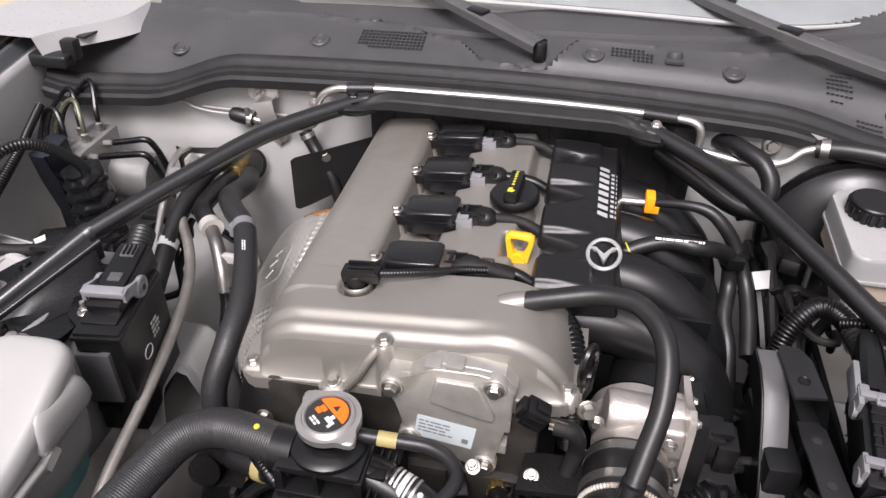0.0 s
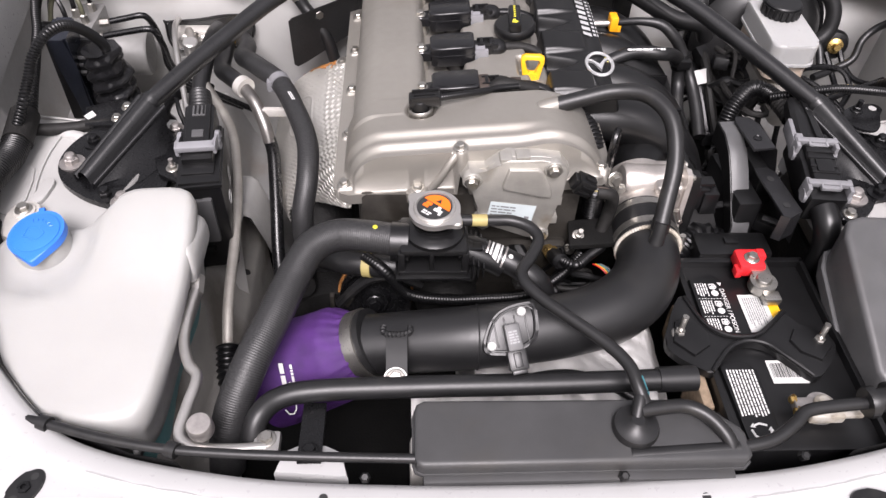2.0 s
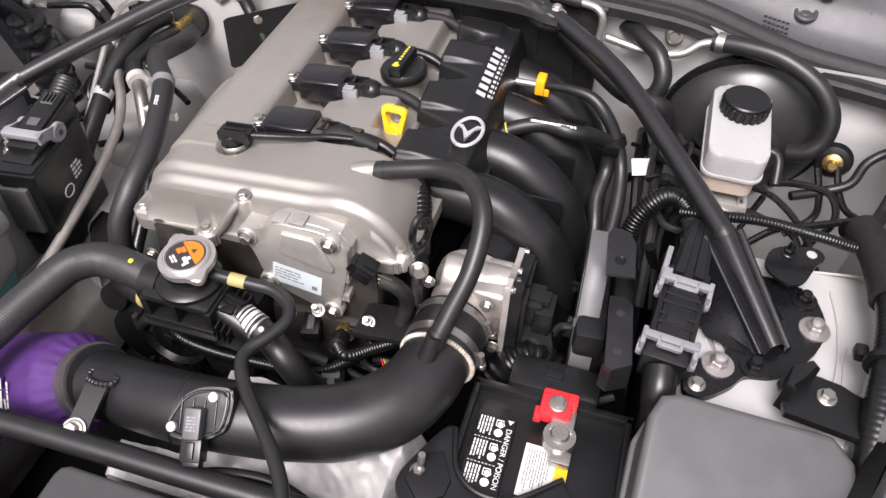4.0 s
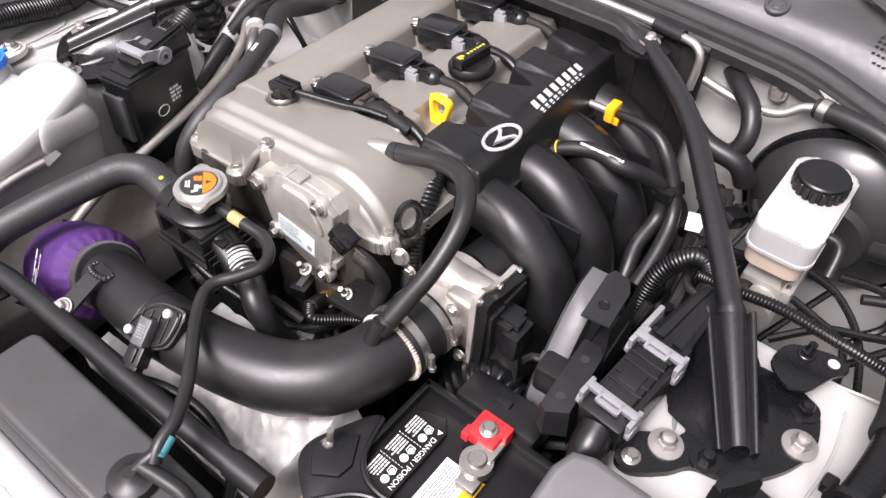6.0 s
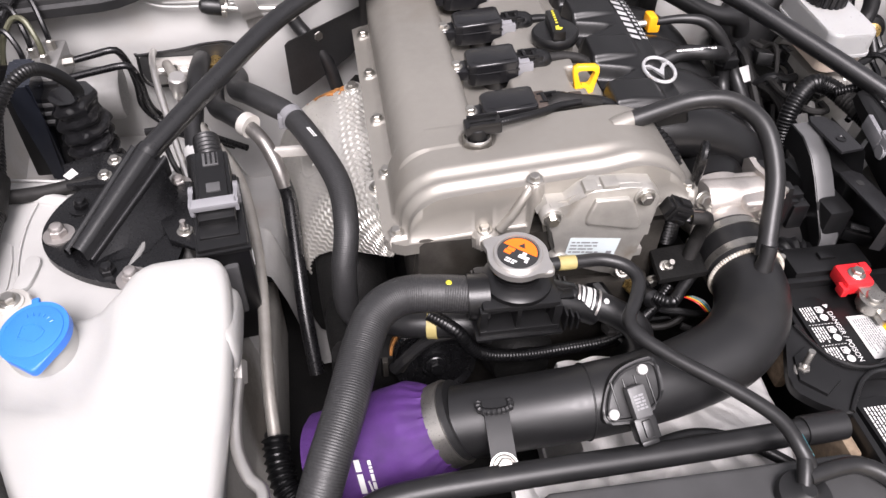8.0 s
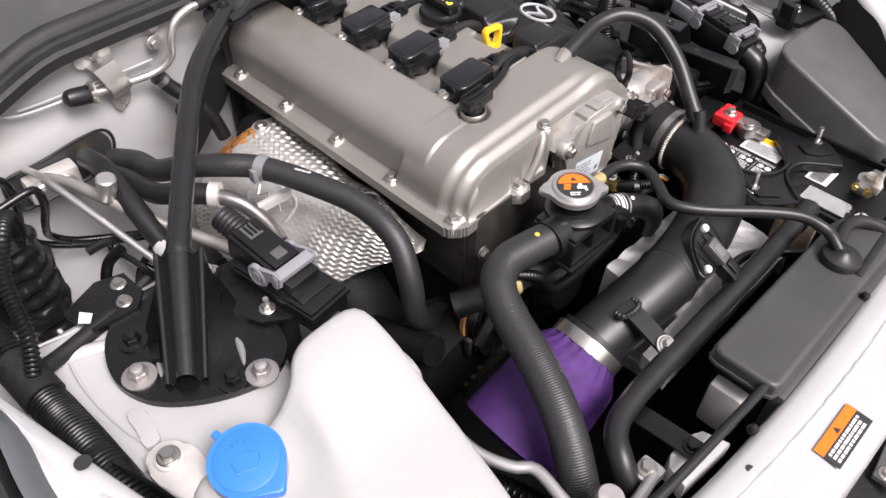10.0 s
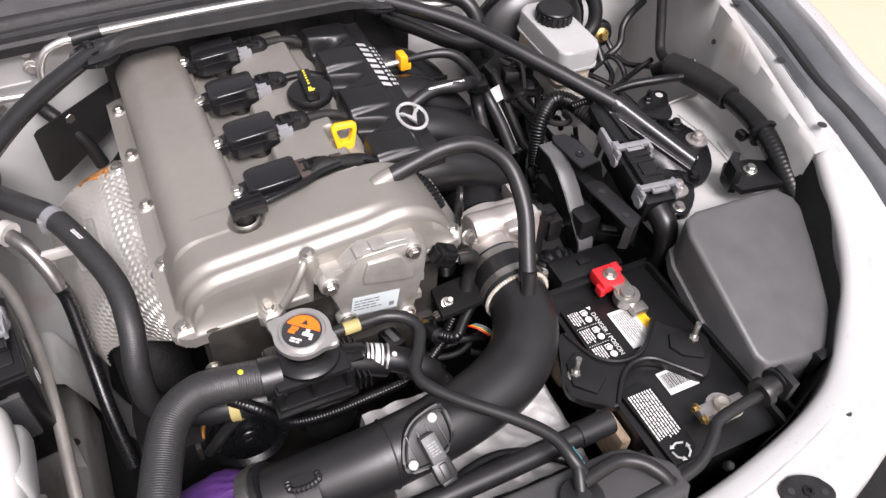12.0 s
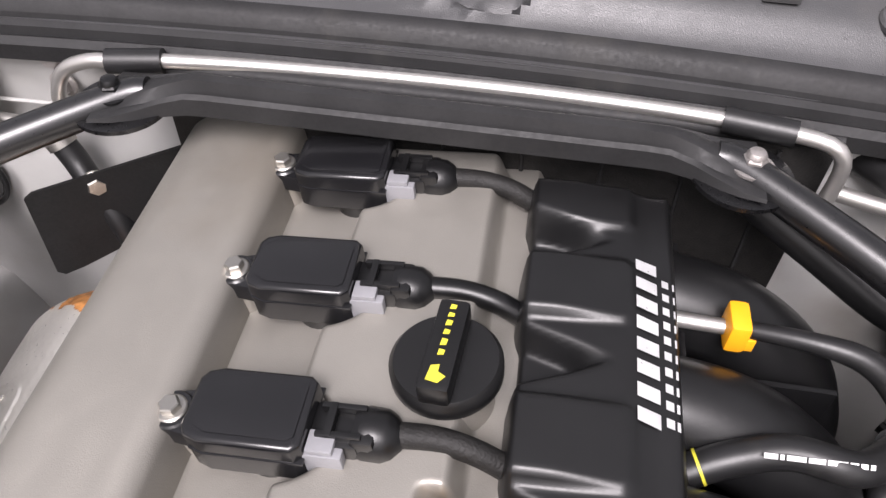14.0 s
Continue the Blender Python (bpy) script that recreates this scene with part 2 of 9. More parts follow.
def smooth_outline(pts, step=4, closed=True):
    """Catmull-Rom through the points."""
    p = [Vector(q) for q in pts]
    k = len(p)
    out = []
    for i in range(k if closed else k - 1):
        if closed:
            a, b, c, d = (p[(i + j - 1) % k] for j in range(4))
        else:
            a, b, c, d = p[max(i - 1, 0)], p[i], p[i + 1], p[min(i + 2, k - 1)]
        for s in range(step):
            t = s / step
            out.append(0.5 * (2 * b + (c - a) * t + (2 * a - 5 * b + 4 * c - d) * t * t + (3 * b - a - 3 * c + d) * t ** 3))
    if not closed:
        out.append(p[-1])
    return out


def tube(pts, r, sides=16, pitch=0.006, rib=0.0, rib_pitch=0.004, smooth=True, caps=True, wall=0.0):
    """A round hose along the points. r: radius, or one radius a point; rib: depth of its corrugation."""
    pts = [Vector(p) for p in pts]
    rs = list(r) if isinstance(r, (list, tuple)) else [r] * len(pts)
    dense = []
    if smooth and len(pts) > 2:
        pad = smooth_outline(pts, 14, False)
        rad = []
        for i in range(len(pts) - 1):
            rad += [rs[i] + (rs[i + 1] - rs[i]) * j / 14 for j in range(14)]
        rad.append(rs[-1])
        dense = list(zip(pad, rad))
    else:
        dense = list(zip(pts, rs))
    # even steps along the length
    lens = [0.0]
    for (a, _), (b, _) in zip(dense, dense[1:]):
        lens.append(lens[-1] + (b - a).length)
    step = min(pitch, rib_pitch / 4) if rib else pitch
    count = max(2, int(lens[-1] / step))
    line, j = [], 0
    for i in range(count + 1):
        s = lens[-1] * i / count
        while j < len(lens) - 2 and lens[j + 1] < s:
            j += 1
        t = (s - lens[j]) / max(1e-9, lens[j + 1] - lens[j])
        (a, ra), (b, rb) = dense[j], dense[j + 1]
        rr = ra + (rb - ra) * t
        if rib:
            rr += rib * max(-0.4, math.sin(2 * math.pi * s / rib_pitch))
        line.append((a.lerp(b, t), rr))
    bm = bmesh.new()
    rings = []
    up = None
    for i, (c, rr) in enumerate(line):
        a, b = line[max(i - 1, 0)][0], line[min(i + 1, len(line) - 1)][0]
        d = (b - a).normalized()
        if up is None:
            up = d.orthogonal().normalized()
        up = (up - d * up.dot(d)).normalized()
        side = d.cross(up)
        rings.append([bm.verts.new(c + rr * (math.cos(2 * math.pi * k / sides) * up + math.sin(2 * math.pi * k / sides) * side)) for k in range(sides)])
    for a, b in zip(rings, rings[1:]):
        for k in range(sides):
            bm.faces.new((a[k], a[(k + 1) % sides], b[(k + 1) % sides], b[k]))
    if caps:
        bm.faces.new(rings[0][::-1])
        bm.faces.new(rings[-1])
    return bm


def turned(profile, base, axis, sides=32, start=0.0):
    """A body of revolution: profile of (radius, height) from base along axis."""
    axis = Vector(axis).normalized()
    q = axis.to_track_quat("Z", "Y").to_matrix().to_4x4()
    m = Matrix.Translation(base) @ q
    bm = bmesh.new()
    rings = []
    for r, h in profile:
        rings.append([bm.verts.new((max(r, 1e-5) * math.cos(start + 2 * math.pi * k / sides), max(r, 1e-5) * math.sin(start + 2 * math.pi * k / sides), h)) for k in range(sides)])
    for a, b in zip(rings, rings[1:]):
        for k in range(sides):
            bm.faces.new((a[k], a[(k + 1) % sides], b[(k + 1) % sides], b[k]))
    bm.faces.new(rings[0][::-1])
    bm.faces.new(rings[-1])
    bm.transform(m)
    return bm


def frame_at(p, n, spin=0.0):
    """A pose at p whose z points along n."""
    return Matrix.Translation(p) @ Vector(n).normalized().to_track_quat("Z", "Y").to_matrix().to_4x4() @ Matrix.Rotation(radians(spin), 4, "Z")


def S(t):
    t = min(1.0, max(0.0, t))
    return t * t * (3 - 2 * t)


def rect_sdf(x, y, x0, x1, y0, y1, r):
    cx, cy, hx, hy = (x0 + x1) / 2, (y0 + y1) / 2, (x1 - x0) / 2 - r, (y1 - y0) / 2 - r
    dx, dy = abs(x - cx) - hx, abs(y - cy) - hy
    return math.hypot(max(dx, 0), max(dy, 0)) + min(max(dx, dy), 0) - r


def sheet(f, x0, x1, y0, y1, step, depth=0.0, m=None, keep=None):
    """A surface z = f(x, y) over a grid, with a skirt of that depth; keep(x, y): where it exists."""
    nx, ny = max(2, round((x1 - x0) / step)), max(2, round((y1 - y0) / step))
    bm = bmesh.new()
    g = [[None] * (ny + 1) for _ in range(nx + 1)]
    for i in range(nx + 1):
        for j in range(ny + 1):
            x, y = x0 + (x1 - x0) * i / nx, y0 + (y1 - y0) * j / ny
            if keep is None or keep(x, y):
                g[i][j] = bm.verts.new((x, y, f(x, y)))
    for i in range(nx):
        for j in range(ny):
            q = (g[i][j], g[i + 1][j], g[i + 1][j + 1], g[i][j + 1])
            if all(q):
                bm.faces.new(q)
    loose = [v for v in bm.verts if not v.link_faces]
    bmesh.ops.delete(bm, geom=loose, context="VERTS")
    if depth:
        rim = [e for e in bm.edges if e.is_boundary]
        ex = bmesh.ops.extrude_edge_only(bm, edges=rim)
        for v in ex["geom"]:
            if isinstance(v, bmesh.types.BMVert):
                v.co.z -= depth
    if m is not None:
        bm.transform(m)
    return bm


def loft(rows, closed=False):
    """A skin through rows of equally many points."""
    bm = bmesh.new()
    v = [[bm.verts.new(p) for p in row] for row in rows]
    for a, b in zip(v, v[1:]):
        for k in range(len(a) - (0 if closed else 1)):
            bm.faces.new((a[k], a[(k + 1) % len(a)], b[(k + 1) % len(a)], b[k]))
    return bm


def hex_bolt(kind="flange"):
    prof = {"flange": [(1.45, 0), (1.45, 0.18), (1.3, 0.3), (1.0, 0.34)], "nut": [(1.7, 0), (1.7, 0.22), (1.05, 0.3)]}[kind]
    bm = turned(prof, (0, 0, 0), (0, 0, 1), 20)
    head = turned([(1.0, 0.25), (1.0, 0.95), (0.86, 1.12)], (0, 0, 0), (0, 0, 1), 6)
    tip = turned([(0.55, 0.9), (0.55, 1.12), (0.5, 1.1), (0.45, 0.98)], (0, 0, 0), (0, 0, 1), 14)
    if kind == "nut":
        tip = turned([(0.82, 0.9), (0.8, 1.25), (0.62, 1.55), (0.2, 1.68)], (0, 0, 0), (0, 0, 1), 14)
    return finish(join(bm, head, tip), 30)


BOLT_MESHES = {}


def bolt(parent, p, n=(0, 0, 1), r=0.0055, mat=None, kind="flange", name="bolt", spin=None):
    mat = mat or ZINC
    key = (kind, mat.name)
    if key not in BOLT_MESHES:
        me = hex_bolt(kind)
        me.materials.append(mat)
        BOLT_MESHES[key] = me
    spin = random.uniform(0, 60) if spin is None else spin
    ob = new(name, BOLT_MESHES[key])
    return hang(ob, parent, frame_at(p, n, spin) @ Matrix.Scale(r, 4))


def bars(parent, m, width, height, lines, mat, name="print", fill=0.7, lift=0.0004, seed=3, gap=0.35):
    """Unreadable writing: plain bars in lines on the plane of m (x along the line, y up, z out)."""
    rnd = random.Random(seed)
    bm = bmesh.new()
    lh = height / lines
    for i in range(lines):
        x, y = -width / 2, height / 2 - (i + 0.5) * lh
        stop = width / 2 - rnd.random() * width * (1 - fill)
        while x < stop - lh * 0.4:
            w = min(stop - x, lh * rnd.uniform(0.5, 2.4))
            q = [bm.verts.new(m @ Vector((a, b, lift))) for a, b in ((x, y - lh * (1 - gap) / 2), (x + w, y - lh * (1 - gap) / 2), (x + w, y + lh * (1 - gap) / 2), (x, y + lh * (1 - gap) / 2))]
            bm.faces.new(q)
            x += w + lh * 0.28
    return part(name, bm, mat, parent)


def words(parent, text, m, size, mat, name="lettering"):
    """Readable writing in the built-in font, as a mesh on the plane of m."""
    cu = bpy.data.curves.new("text", "FONT")
    cu.body, cu.size, cu.extrude, cu.align_x, cu.align_y = text, size, 0.0001, "CENTER", "CENTER"
    ob = new("tmp_text", cu)
    me = bpy.data.meshes.new_from_object(ob)
    bpy.data.objects.remove(ob)
    bpy.data.curves.remove(cu)
    me.transform(m)
    me.materials.clear()
    me.materials.append(mat)
    me.name = name
    return hang(new(name, me), parent)


def patch(parent, m, w, h, mat, name="label", lift=0.0003, thick=0.0003, label=""):
    bm = box(-w / 2, w / 2, -h / 2, h / 2, lift - thick, lift, 0, m=m)
    return part(name, bm, mat, parent, label)


def ring(c, n, r, width, thick, sides=40):
    """A flat band round an axis: the strip of a hose clamp."""
    return turned([(r, -width / 2), (r + thick, -width / 2), (r + thick, width / 2), (r, width / 2)], c, n, sides)


def clamp_on(parent, c, n, r, side, width=0.009, mat=None):
    """A worm-drive hose clamp with its screw at the given side."""
    mat = mat or ZINC
    band = part("clamp", ring(c, n, r, width, 0.0012), mat, parent, "bright steel hose clamp")
    n, side = Vector(n).normalized(), Vector(side).normalized()
    side = (side - n * side.dot(n)).normalized()
    p, t = Vector(c) + side * (r + 0.004), n.cross(side)
    part("clamp_screw", join(turned([(0.0036, -0.008), (0.0036, 0.008)], p, t, 12), turned([(0.0045, 0.008), (0.0045, 0.013), (0.0035, 0.0135)], p, t, 6)), mat, band)
    return band

# ---- setting ----
solo("ground", sheet(lambda x, y: 0.0, -60, 60, -60, 60, 10), FLOOR, "pale cream smooth floor under the car", "floor", kind="structure")

CAR = thing("car_body", "white car body with open engine bay", "car", (0, 0, 0.3))


def rim_x(y):
    """Half width of the bay's rim at y, front to rear."""
    pts = [(-0.60, 0.10), (-0.478, 0.16), (-0.462, 0.26), (-0.435, 0.38), (-0.40, 0.47), (-0.34, 0.53), (-0.27, 0.562), (-0.168, 0.598), (0.0, 0.645), (0.2, 0.685), (0.45, 0.72)]
    for (a, xa), (b, xb) in zip(pts, pts[1:]):
        if a <= y <= b:
            return xa + (xb - xa) * (y - a) / (b - a)
    return pts[-1][1] if y > 0 else pts[0][1]


def apron(side):
    """Inner fender: shelf with the strut tower, rising to the rail under the fender's edge."""
    def f(x, y):
        a = abs(x)
        wall = rim_x(y)
        rail = 0.80 + 0.05 * S((y + 0.25) / 0.5) - 0.10 * S((-0.18 - y) / 0.25)
        shelf = 0.715 - 0.10 * S((0.425 - a) / 0.05) - 0.22 * S((0.335 - a) / 0.06)
        tower = 0.708 * S((0.115 - math.hypot(a - 0.485, y + 0.065)) / 0.03)
        rear = shelf - (0.15 if side < 0 else 0.32) * S((y - 0.05) / 0.05)
        front = rear - 0.22 * S((-0.17 - y) / 0.04) - 0.2 * S((-0.06 - y) / 0.05) * S((0.40 - a) / 0.03)
        z = max(front, tower)
        k = S((a - (wall - (0.035 if side > 0 else 0.012))) / 0.024)
        return z * (1 - k) + rail * k
    rows = []
    for j in range(111):
        y = -0.195 + 0.595 * j / 110
        lo = 0.405 + 0.055 * S((y + 0.005) / 0.03) if side > 0 else 0.25 + 0.085 * S((0.005 - y) / 0.04)
        end = rim_x(y) + 0.035
        rows.append([(side * (lo + (end - lo) * i / 56), y, f(lo + (end - lo) * i / 56, y)) for i in range(57)])
    return loft(rows)


part("inner_fender", apron(-1), PRIMER, CAR, sharp=60)
part("inner_fender", apron(1), PRIMER, CAR, sharp=60)


def front_rim():
    """White lock panel and fender edge round the front of the bay."""
    spine = [(-0.70, 0.36, 0.848), (-0.665, 0.10, 0.838), (-0.62, -0.10, 0.825), (-0.585, -0.21, 0.79), (-0.545, -0.31, 0.745), (-0.475, -0.39, 0.705), (-0.40, -0.432, 0.692), (-0.26, -0.462, 0.689), (-0.12, -0.472, 0.688), (0, -0.474, 0.688)]
    spine = spine + [(-x, y, z) for x, y, z in spine[-2::-1]]
    s = smooth_outline(spine, 8, False)
    rows = []
    for i, p in enumerate(s):
        d = (s[min(i + 1, len(s) - 1)] - s[max(i - 1, 0)])
        d.z = 0
        d.normalize()
        o = Vector((d.y, -d.x, 0))
        k = 1 - 0.74 * S((p.y + 0.24) / 0.16)
        rows.append([p + o * (a * k if a > 0.006 else a) + Vector((0, 0, b)) for a, b in ((-0.004, -0.10), (-0.004, -0.012), (-0.001, -0.003), (0.006, 0.0), (0.018, 0.001), (0.026, 0.0), (0.030, -0.003), (0.036, -0.004), (0.055, -0.005), (0.070, -0.008), (0.078, -0.013), (0.083, -0.022), (0.086, -0.05), (0.088, -0.09))])
    return loft(rows)


part("lock_panel", front_rim(), PAINT, CAR, "white painted lock panel with sound edge", sharp=50)
def bead():
    """A wavering line of seam sealer along the lock panel."""
    r = random.Random(6)
    spine = [(-0.545, -0.31, 0.745), (-0.475, -0.39, 0.705), (-0.40, -0.432, 0.692), (-0.26, -0.462, 0.689), (-0.12, -0.472, 0.688), (0, -0.474, 0.688), (0.12, -0.472, 0.688), (0.26, -0.462, 0.689), (0.40, -0.432, 0.692), (0.475, -0.39, 0.705), (0.545, -0.31, 0.745)]
    pts = []
    for p in smooth_outline(spine, 16, False):
        o = Vector((p.x * 1.6, -0.5, 0)).normalized()
        pts.append(p + o * (0.0275 + r.uniform(-0.0006, 0.0006)) + Vector((0, 0, -0.001)))
    return tube(pts, [r.uniform(0.0016, 0.0030) for _ in pts], 8, 0.006, smooth=False)


part("sealer_bead", bead(), PAINT, CAR)


def fender_strip(sx, profile):
    """A strip along the fender's upper edge; profile: offsets outwards from the bay's rim, and up."""
    line = ((-0.48, 0.695), (-0.42, 0.722), (-0.36, 0.746), (-0.30, 0.766), (-0.26, 0.780), (-0.21, 0.796), (-0.16, 0.811), (-0.10, 0.825), (0.0, 0.832), (0.10, 0.838), (0.22, 0.843), (0.36, 0.848), (0.52, 0.852))
    pts = smooth_outline([(rim_x(y) if y > -0.11 else 0.618 - 0.045 * (y + 0.10), y, z) for y, z in (line if sx > 0 else line[:-1])], 5, False)
    return loft([[(sx * (p.x + a - 0.013), p.y, p.z + b) for a, b in profile] for p in pts])


# Floor of the bay, its shade given by the near-black colour.
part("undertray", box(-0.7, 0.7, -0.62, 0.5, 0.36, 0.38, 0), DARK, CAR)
for sx in (-1, 1):
    part("fender_slot", fender_strip(sx, ((0.018, -0.012), (0.021, 0.0), (0.030, 0.010), (0.036, 0.011), (0.038, -0.01))), DARK_TRIM, CAR)
    part("fender_seal", fender_strip(sx, ((0.036, -0.012), (0.037, 0.006), (0.043, 0.013), (0.051, 0.013), (0.057, 0.006), (0.058, -0.012))), RUBBER, CAR)
    part("fender_gap_trim", fender_strip(sx, ((0.057, -0.01), (0.060, 0.006), (0.070, 0.013), (0.088, 0.013), (0.098, 0.006), (0.101, -0.012), (0.116, -0.014))), DARK_TRIM, CAR)
    part("outer_fender", fender_strip(sx, ((0.112, -0.03), (0.112, 0.002), (0.116, 0.008), (0.130, 0.009), (0.145, 0.002), (0.160, -0.014), (0.175, -0.05), (0.19, -0.14), (0.195, -0.36))), PAINT, CAR)


def seal_drop(x):
    """How far the bonnet seal sinks towards the corners of the cowl."""
    return 0.030 * S((x - 0.33) / 0.2) + 0.034 * S((x + 0.72) / 0.10) * S((-0.38 - x) / 0.14) + 0.012 * S((-0.60 - x) / 0.1)


def firewall():
    def f(x, z):
        return 0.335 - 0.030 * S((x - 0.22) / 0.30) - 0.006 * S((0.745 - z) / 0.018) + 0.006 * S((0.805 - z + 0.01 * math.sin(x * 9)) / 0.008)
    bm = sheet(f, -0.72, 0.72, 0.40, 0.845, 0.012)
    for v in bm.verts:
        v.co = Vector((v.co.x, v.co.z, min(v.co.y, 0.842 - seal_drop(v.co.x))))
    return bm


part("firewall", firewall(), PRIMER, CAR, sharp=60)
part("seam_bead", tube([(-0.66, 0.330, 0.772), (-0.60, 0.329, 0.775), (-0.55, 0.329, 0.786), (-0.49, 0.329, 0.789), (-0.45, 0.329, 0.776), (-0.40, 0.329, 0.773), (-0.33, 0.329, 0.776)], 0.0018, 6), PRIMER, CAR)

corner = loft([[(x0 + (x1 - x0) * t, y, 0.876 - 0.003 * y - 0.026 * S((t - 0.93) / 0.07)) for x0, x1 in ((-0.80, -0.665 + 0.088 * S((y - 0.29) / 0.14)),) for t in (0, 0.3, 0.6, 0.85, 0.93, 0.97, 1.0)] for y in np.linspace(0.300, 0.66, 22)])
part("hinge_panel", corner, PAINT, CAR, "white corner panel beside the windscreen")
part("panel_slot", prism([(-0.636, 0.345), (-0.622, 0.345), (-0.614, 0.395), (-0.628, 0.395)], 0.8635, 0.8665, 0, m=Matrix.Translation((0, 0, -0.002))), INK, CAR)
part("corner_bumper", join(box(-0.690, -0.630, 0.300, 0.326, 0.830, 0.850, 0.005, 3), box(-0.645, -0.622, 0.316, 0.334, 0.838, 0.868, 0.004)), RUBBER, CAR, "black rubber bonnet corner bumper")

# cowl, seal, windscreen, wipers
COWL_T = thing("cowl_panel", "dark grey plastic cowl panel with small grilles", "cowl panel", (0, 0.4, 0.85))


COWL_EDGE = [(-0.80, 0.50), (-0.34, 0.469), (-0.18, 0.455), (-0.09, 0.430), (-0.03, 0.389), (0.038, 0.377), (0.09, 0.433), (0.257, 0.437), (0.41, 0.455), (0.80, 0.47)]


def cowl_edge(x):
    """The line at which the front plate steps down to the wiper gutter."""
    for (a, ya), (b, yb) in zip(COWL_EDGE, COWL_EDGE[1:]):
        if a <= x <= b:
            return ya + (yb - ya) * S((x - a) / (b - a))
    return 0.47


def cowl_z(x, y):
    lip = y - cowl_edge(x)
    return 0.853 + 0.30 * (y - 0.355) * S((y - 0.34) / 0.03) + 0.012 * S((x + 0.05) / 0.1) * S((y - 0.37) / 0.03) - 0.03 * (x / 0.7) ** 2 - 0.8 * seal_drop(x) * S((0.44 - y) / 0.10) - 0.012 * S(lip / 0.006) + 0.0025 * S((0.006 - abs(lip + 0.004)) / 0.005)


def glass_edge(x):
    """The windscreen's lower edge, running back towards the sides."""
    return 0.508 + 0.10 * S((abs(x) - 0.34) / 0.26)


part("panel", sheet(cowl_z, -0.70, 0.72, 0.335, 0.64, 0.006, 0.012, keep=lambda x, y: y < glass_edge(x) + 0.012), COWL, COWL_T, sharp=50)
part("gutter_rib", loft([[(x, 0.458 + 0.30 * x * x + dy, cowl_z(x, 0.462 + 0.30 * x * x + dy) + dz) for dy, dz in ((-0.004, -0.001), (-0.002, 0.005), (0.002, 0.005), (0.004, -0.001))] for x in np.linspace(-0.30, 0.56, 44)]), COWL, COWL_T)


def grille(x0, y0, nx, ny, pitch=0.0058, skip=()):
    bm = bmesh.new()
    for i in range(nx):
        for j in range(ny):
            if (i, j) in skip:
                continue
            x, y = x0 + i * pitch, y0 + j * pitch * 1.15
            z = cowl_z(x, y) + 0.0012
            q = [bm.verts.new((x + a * pitch * 0.36, y + b * pitch * 0.42, z)) for a, b in ((-1, -1), (1, -1), (1, 1), (-1, 1))]
            bm.faces.new(q)
    return bm


part("grille", grille(-0.225, 0.402, 17, 6, skip={(i, j) for i in range(3) for j in range(1)}), INK, COWL_T)
part("grille", grille(0.133, 0.401, 10, 4, skip={(i, 0) for i in range(5)} | {(i, 3) for i in (8, 9)}), INK, COWL_T)
part("grille", grille(0.412, 0.385, 6, 7, skip={(0, 0), (0, 5), (0, 6), (1, 6), (5, 4), (5, 0), (4, 0)}), INK, COWL_T)
part("grille", grille(0.452, 0.358, 6, 3), INK, COWL_T)
for x, y in ((-0.284, 0.410), (0.108, 0.405), (0.292, 0.398), (-0.50, 0.395), (0.50, 0.385)):
    c = (x, y, cowl_z(x, y))
    part("fastener", turned([(0.0150, -0.002), (0.0150, 0.0015), (0.0135, 0.0032), (0.0110, 0.0030), (0.0095, 0.0008), (0.0060, 0.0010), (0.0050, 0.0022), (0.001, 0.0024)], c, (0, -0.25, 1), 24), COWL, COWL_T)
for x, y in ((-0.215, 0.465), (0.215, 0.412)):
    part("hook", join(turned([(0.011, -0.004), (0.011, 0.006), (0.008, 0.012), (0.002, 0.013)], (x, y, cowl_z(x, y)), (0, 0, 1), 16), box(x - 0.012, x + 0.012, y - 0.014, y - 0.004, cowl_z(x, y) - 0.002, cowl_z(x, y) + 0.004, 0.001)), COWL, COWL_T)


def seal(first, last):
    rows = []
    for i in range(61):
        x = -0.68 + 1.36 * i / 60
        y = 0.342 - 0.045 * (abs(x) / 0.68) ** 2 * (1 if x > 0 else 0.6)
        z = 0.853 + 0.006 * math.cos(x * 3) - 0.012 * (abs(x) / 0.68) ** 2 - seal_drop(x)
        prof = ((-0.017, -0.030), (-0.019, -0.017), (-0.015, -0.0125), (-0.0105, -0.0145), (-0.0095, -0.008), (-0.005, -0.0055), (-0.002, -0.009), (-0.0005, -0.003), (0.003, 0.0035), (0.008, 0.0075), (0.0135, 0.008), (0.0185, 0.004), (0.0205, -0.003), (0.025, 0.001), (0.028, -0.001), (0.031, -0.016))
        rows.append([(x, y + a, z + b) for a, b in prof[first:last]])
    return loft(rows)


SEAL = thing("bonnet_seal", "black rubber bonnet seal along the cowl edge", "rubber seal", (0, 0.34, 0.85))
part("lower_lip", seal(0, 8), SEAL_RUBBER, SEAL, sharp=42)
part("bulb", seal(7, 13), SEAL_RUBBER, SEAL, sharp=42)
part("rear_lip", seal(12, 16), SEAL_RUBBER, SEAL, sharp=42)
ws = thing("windscreen", "clear windscreen glass above the cowl", "windscreen", (0, 0.6, 0.9))
gl = part("pane", loft([[(x, glass_edge(x) + 0.55 * t, 0.907 - 0.02 * (x / 0.7) ** 2 + 0.36 * t) for x in np.linspace(-0.72, 0.72, 49)] for t in (0, 0.25, 0.5, 1.0)]), glass, ws)
gl.visible_shadow = False
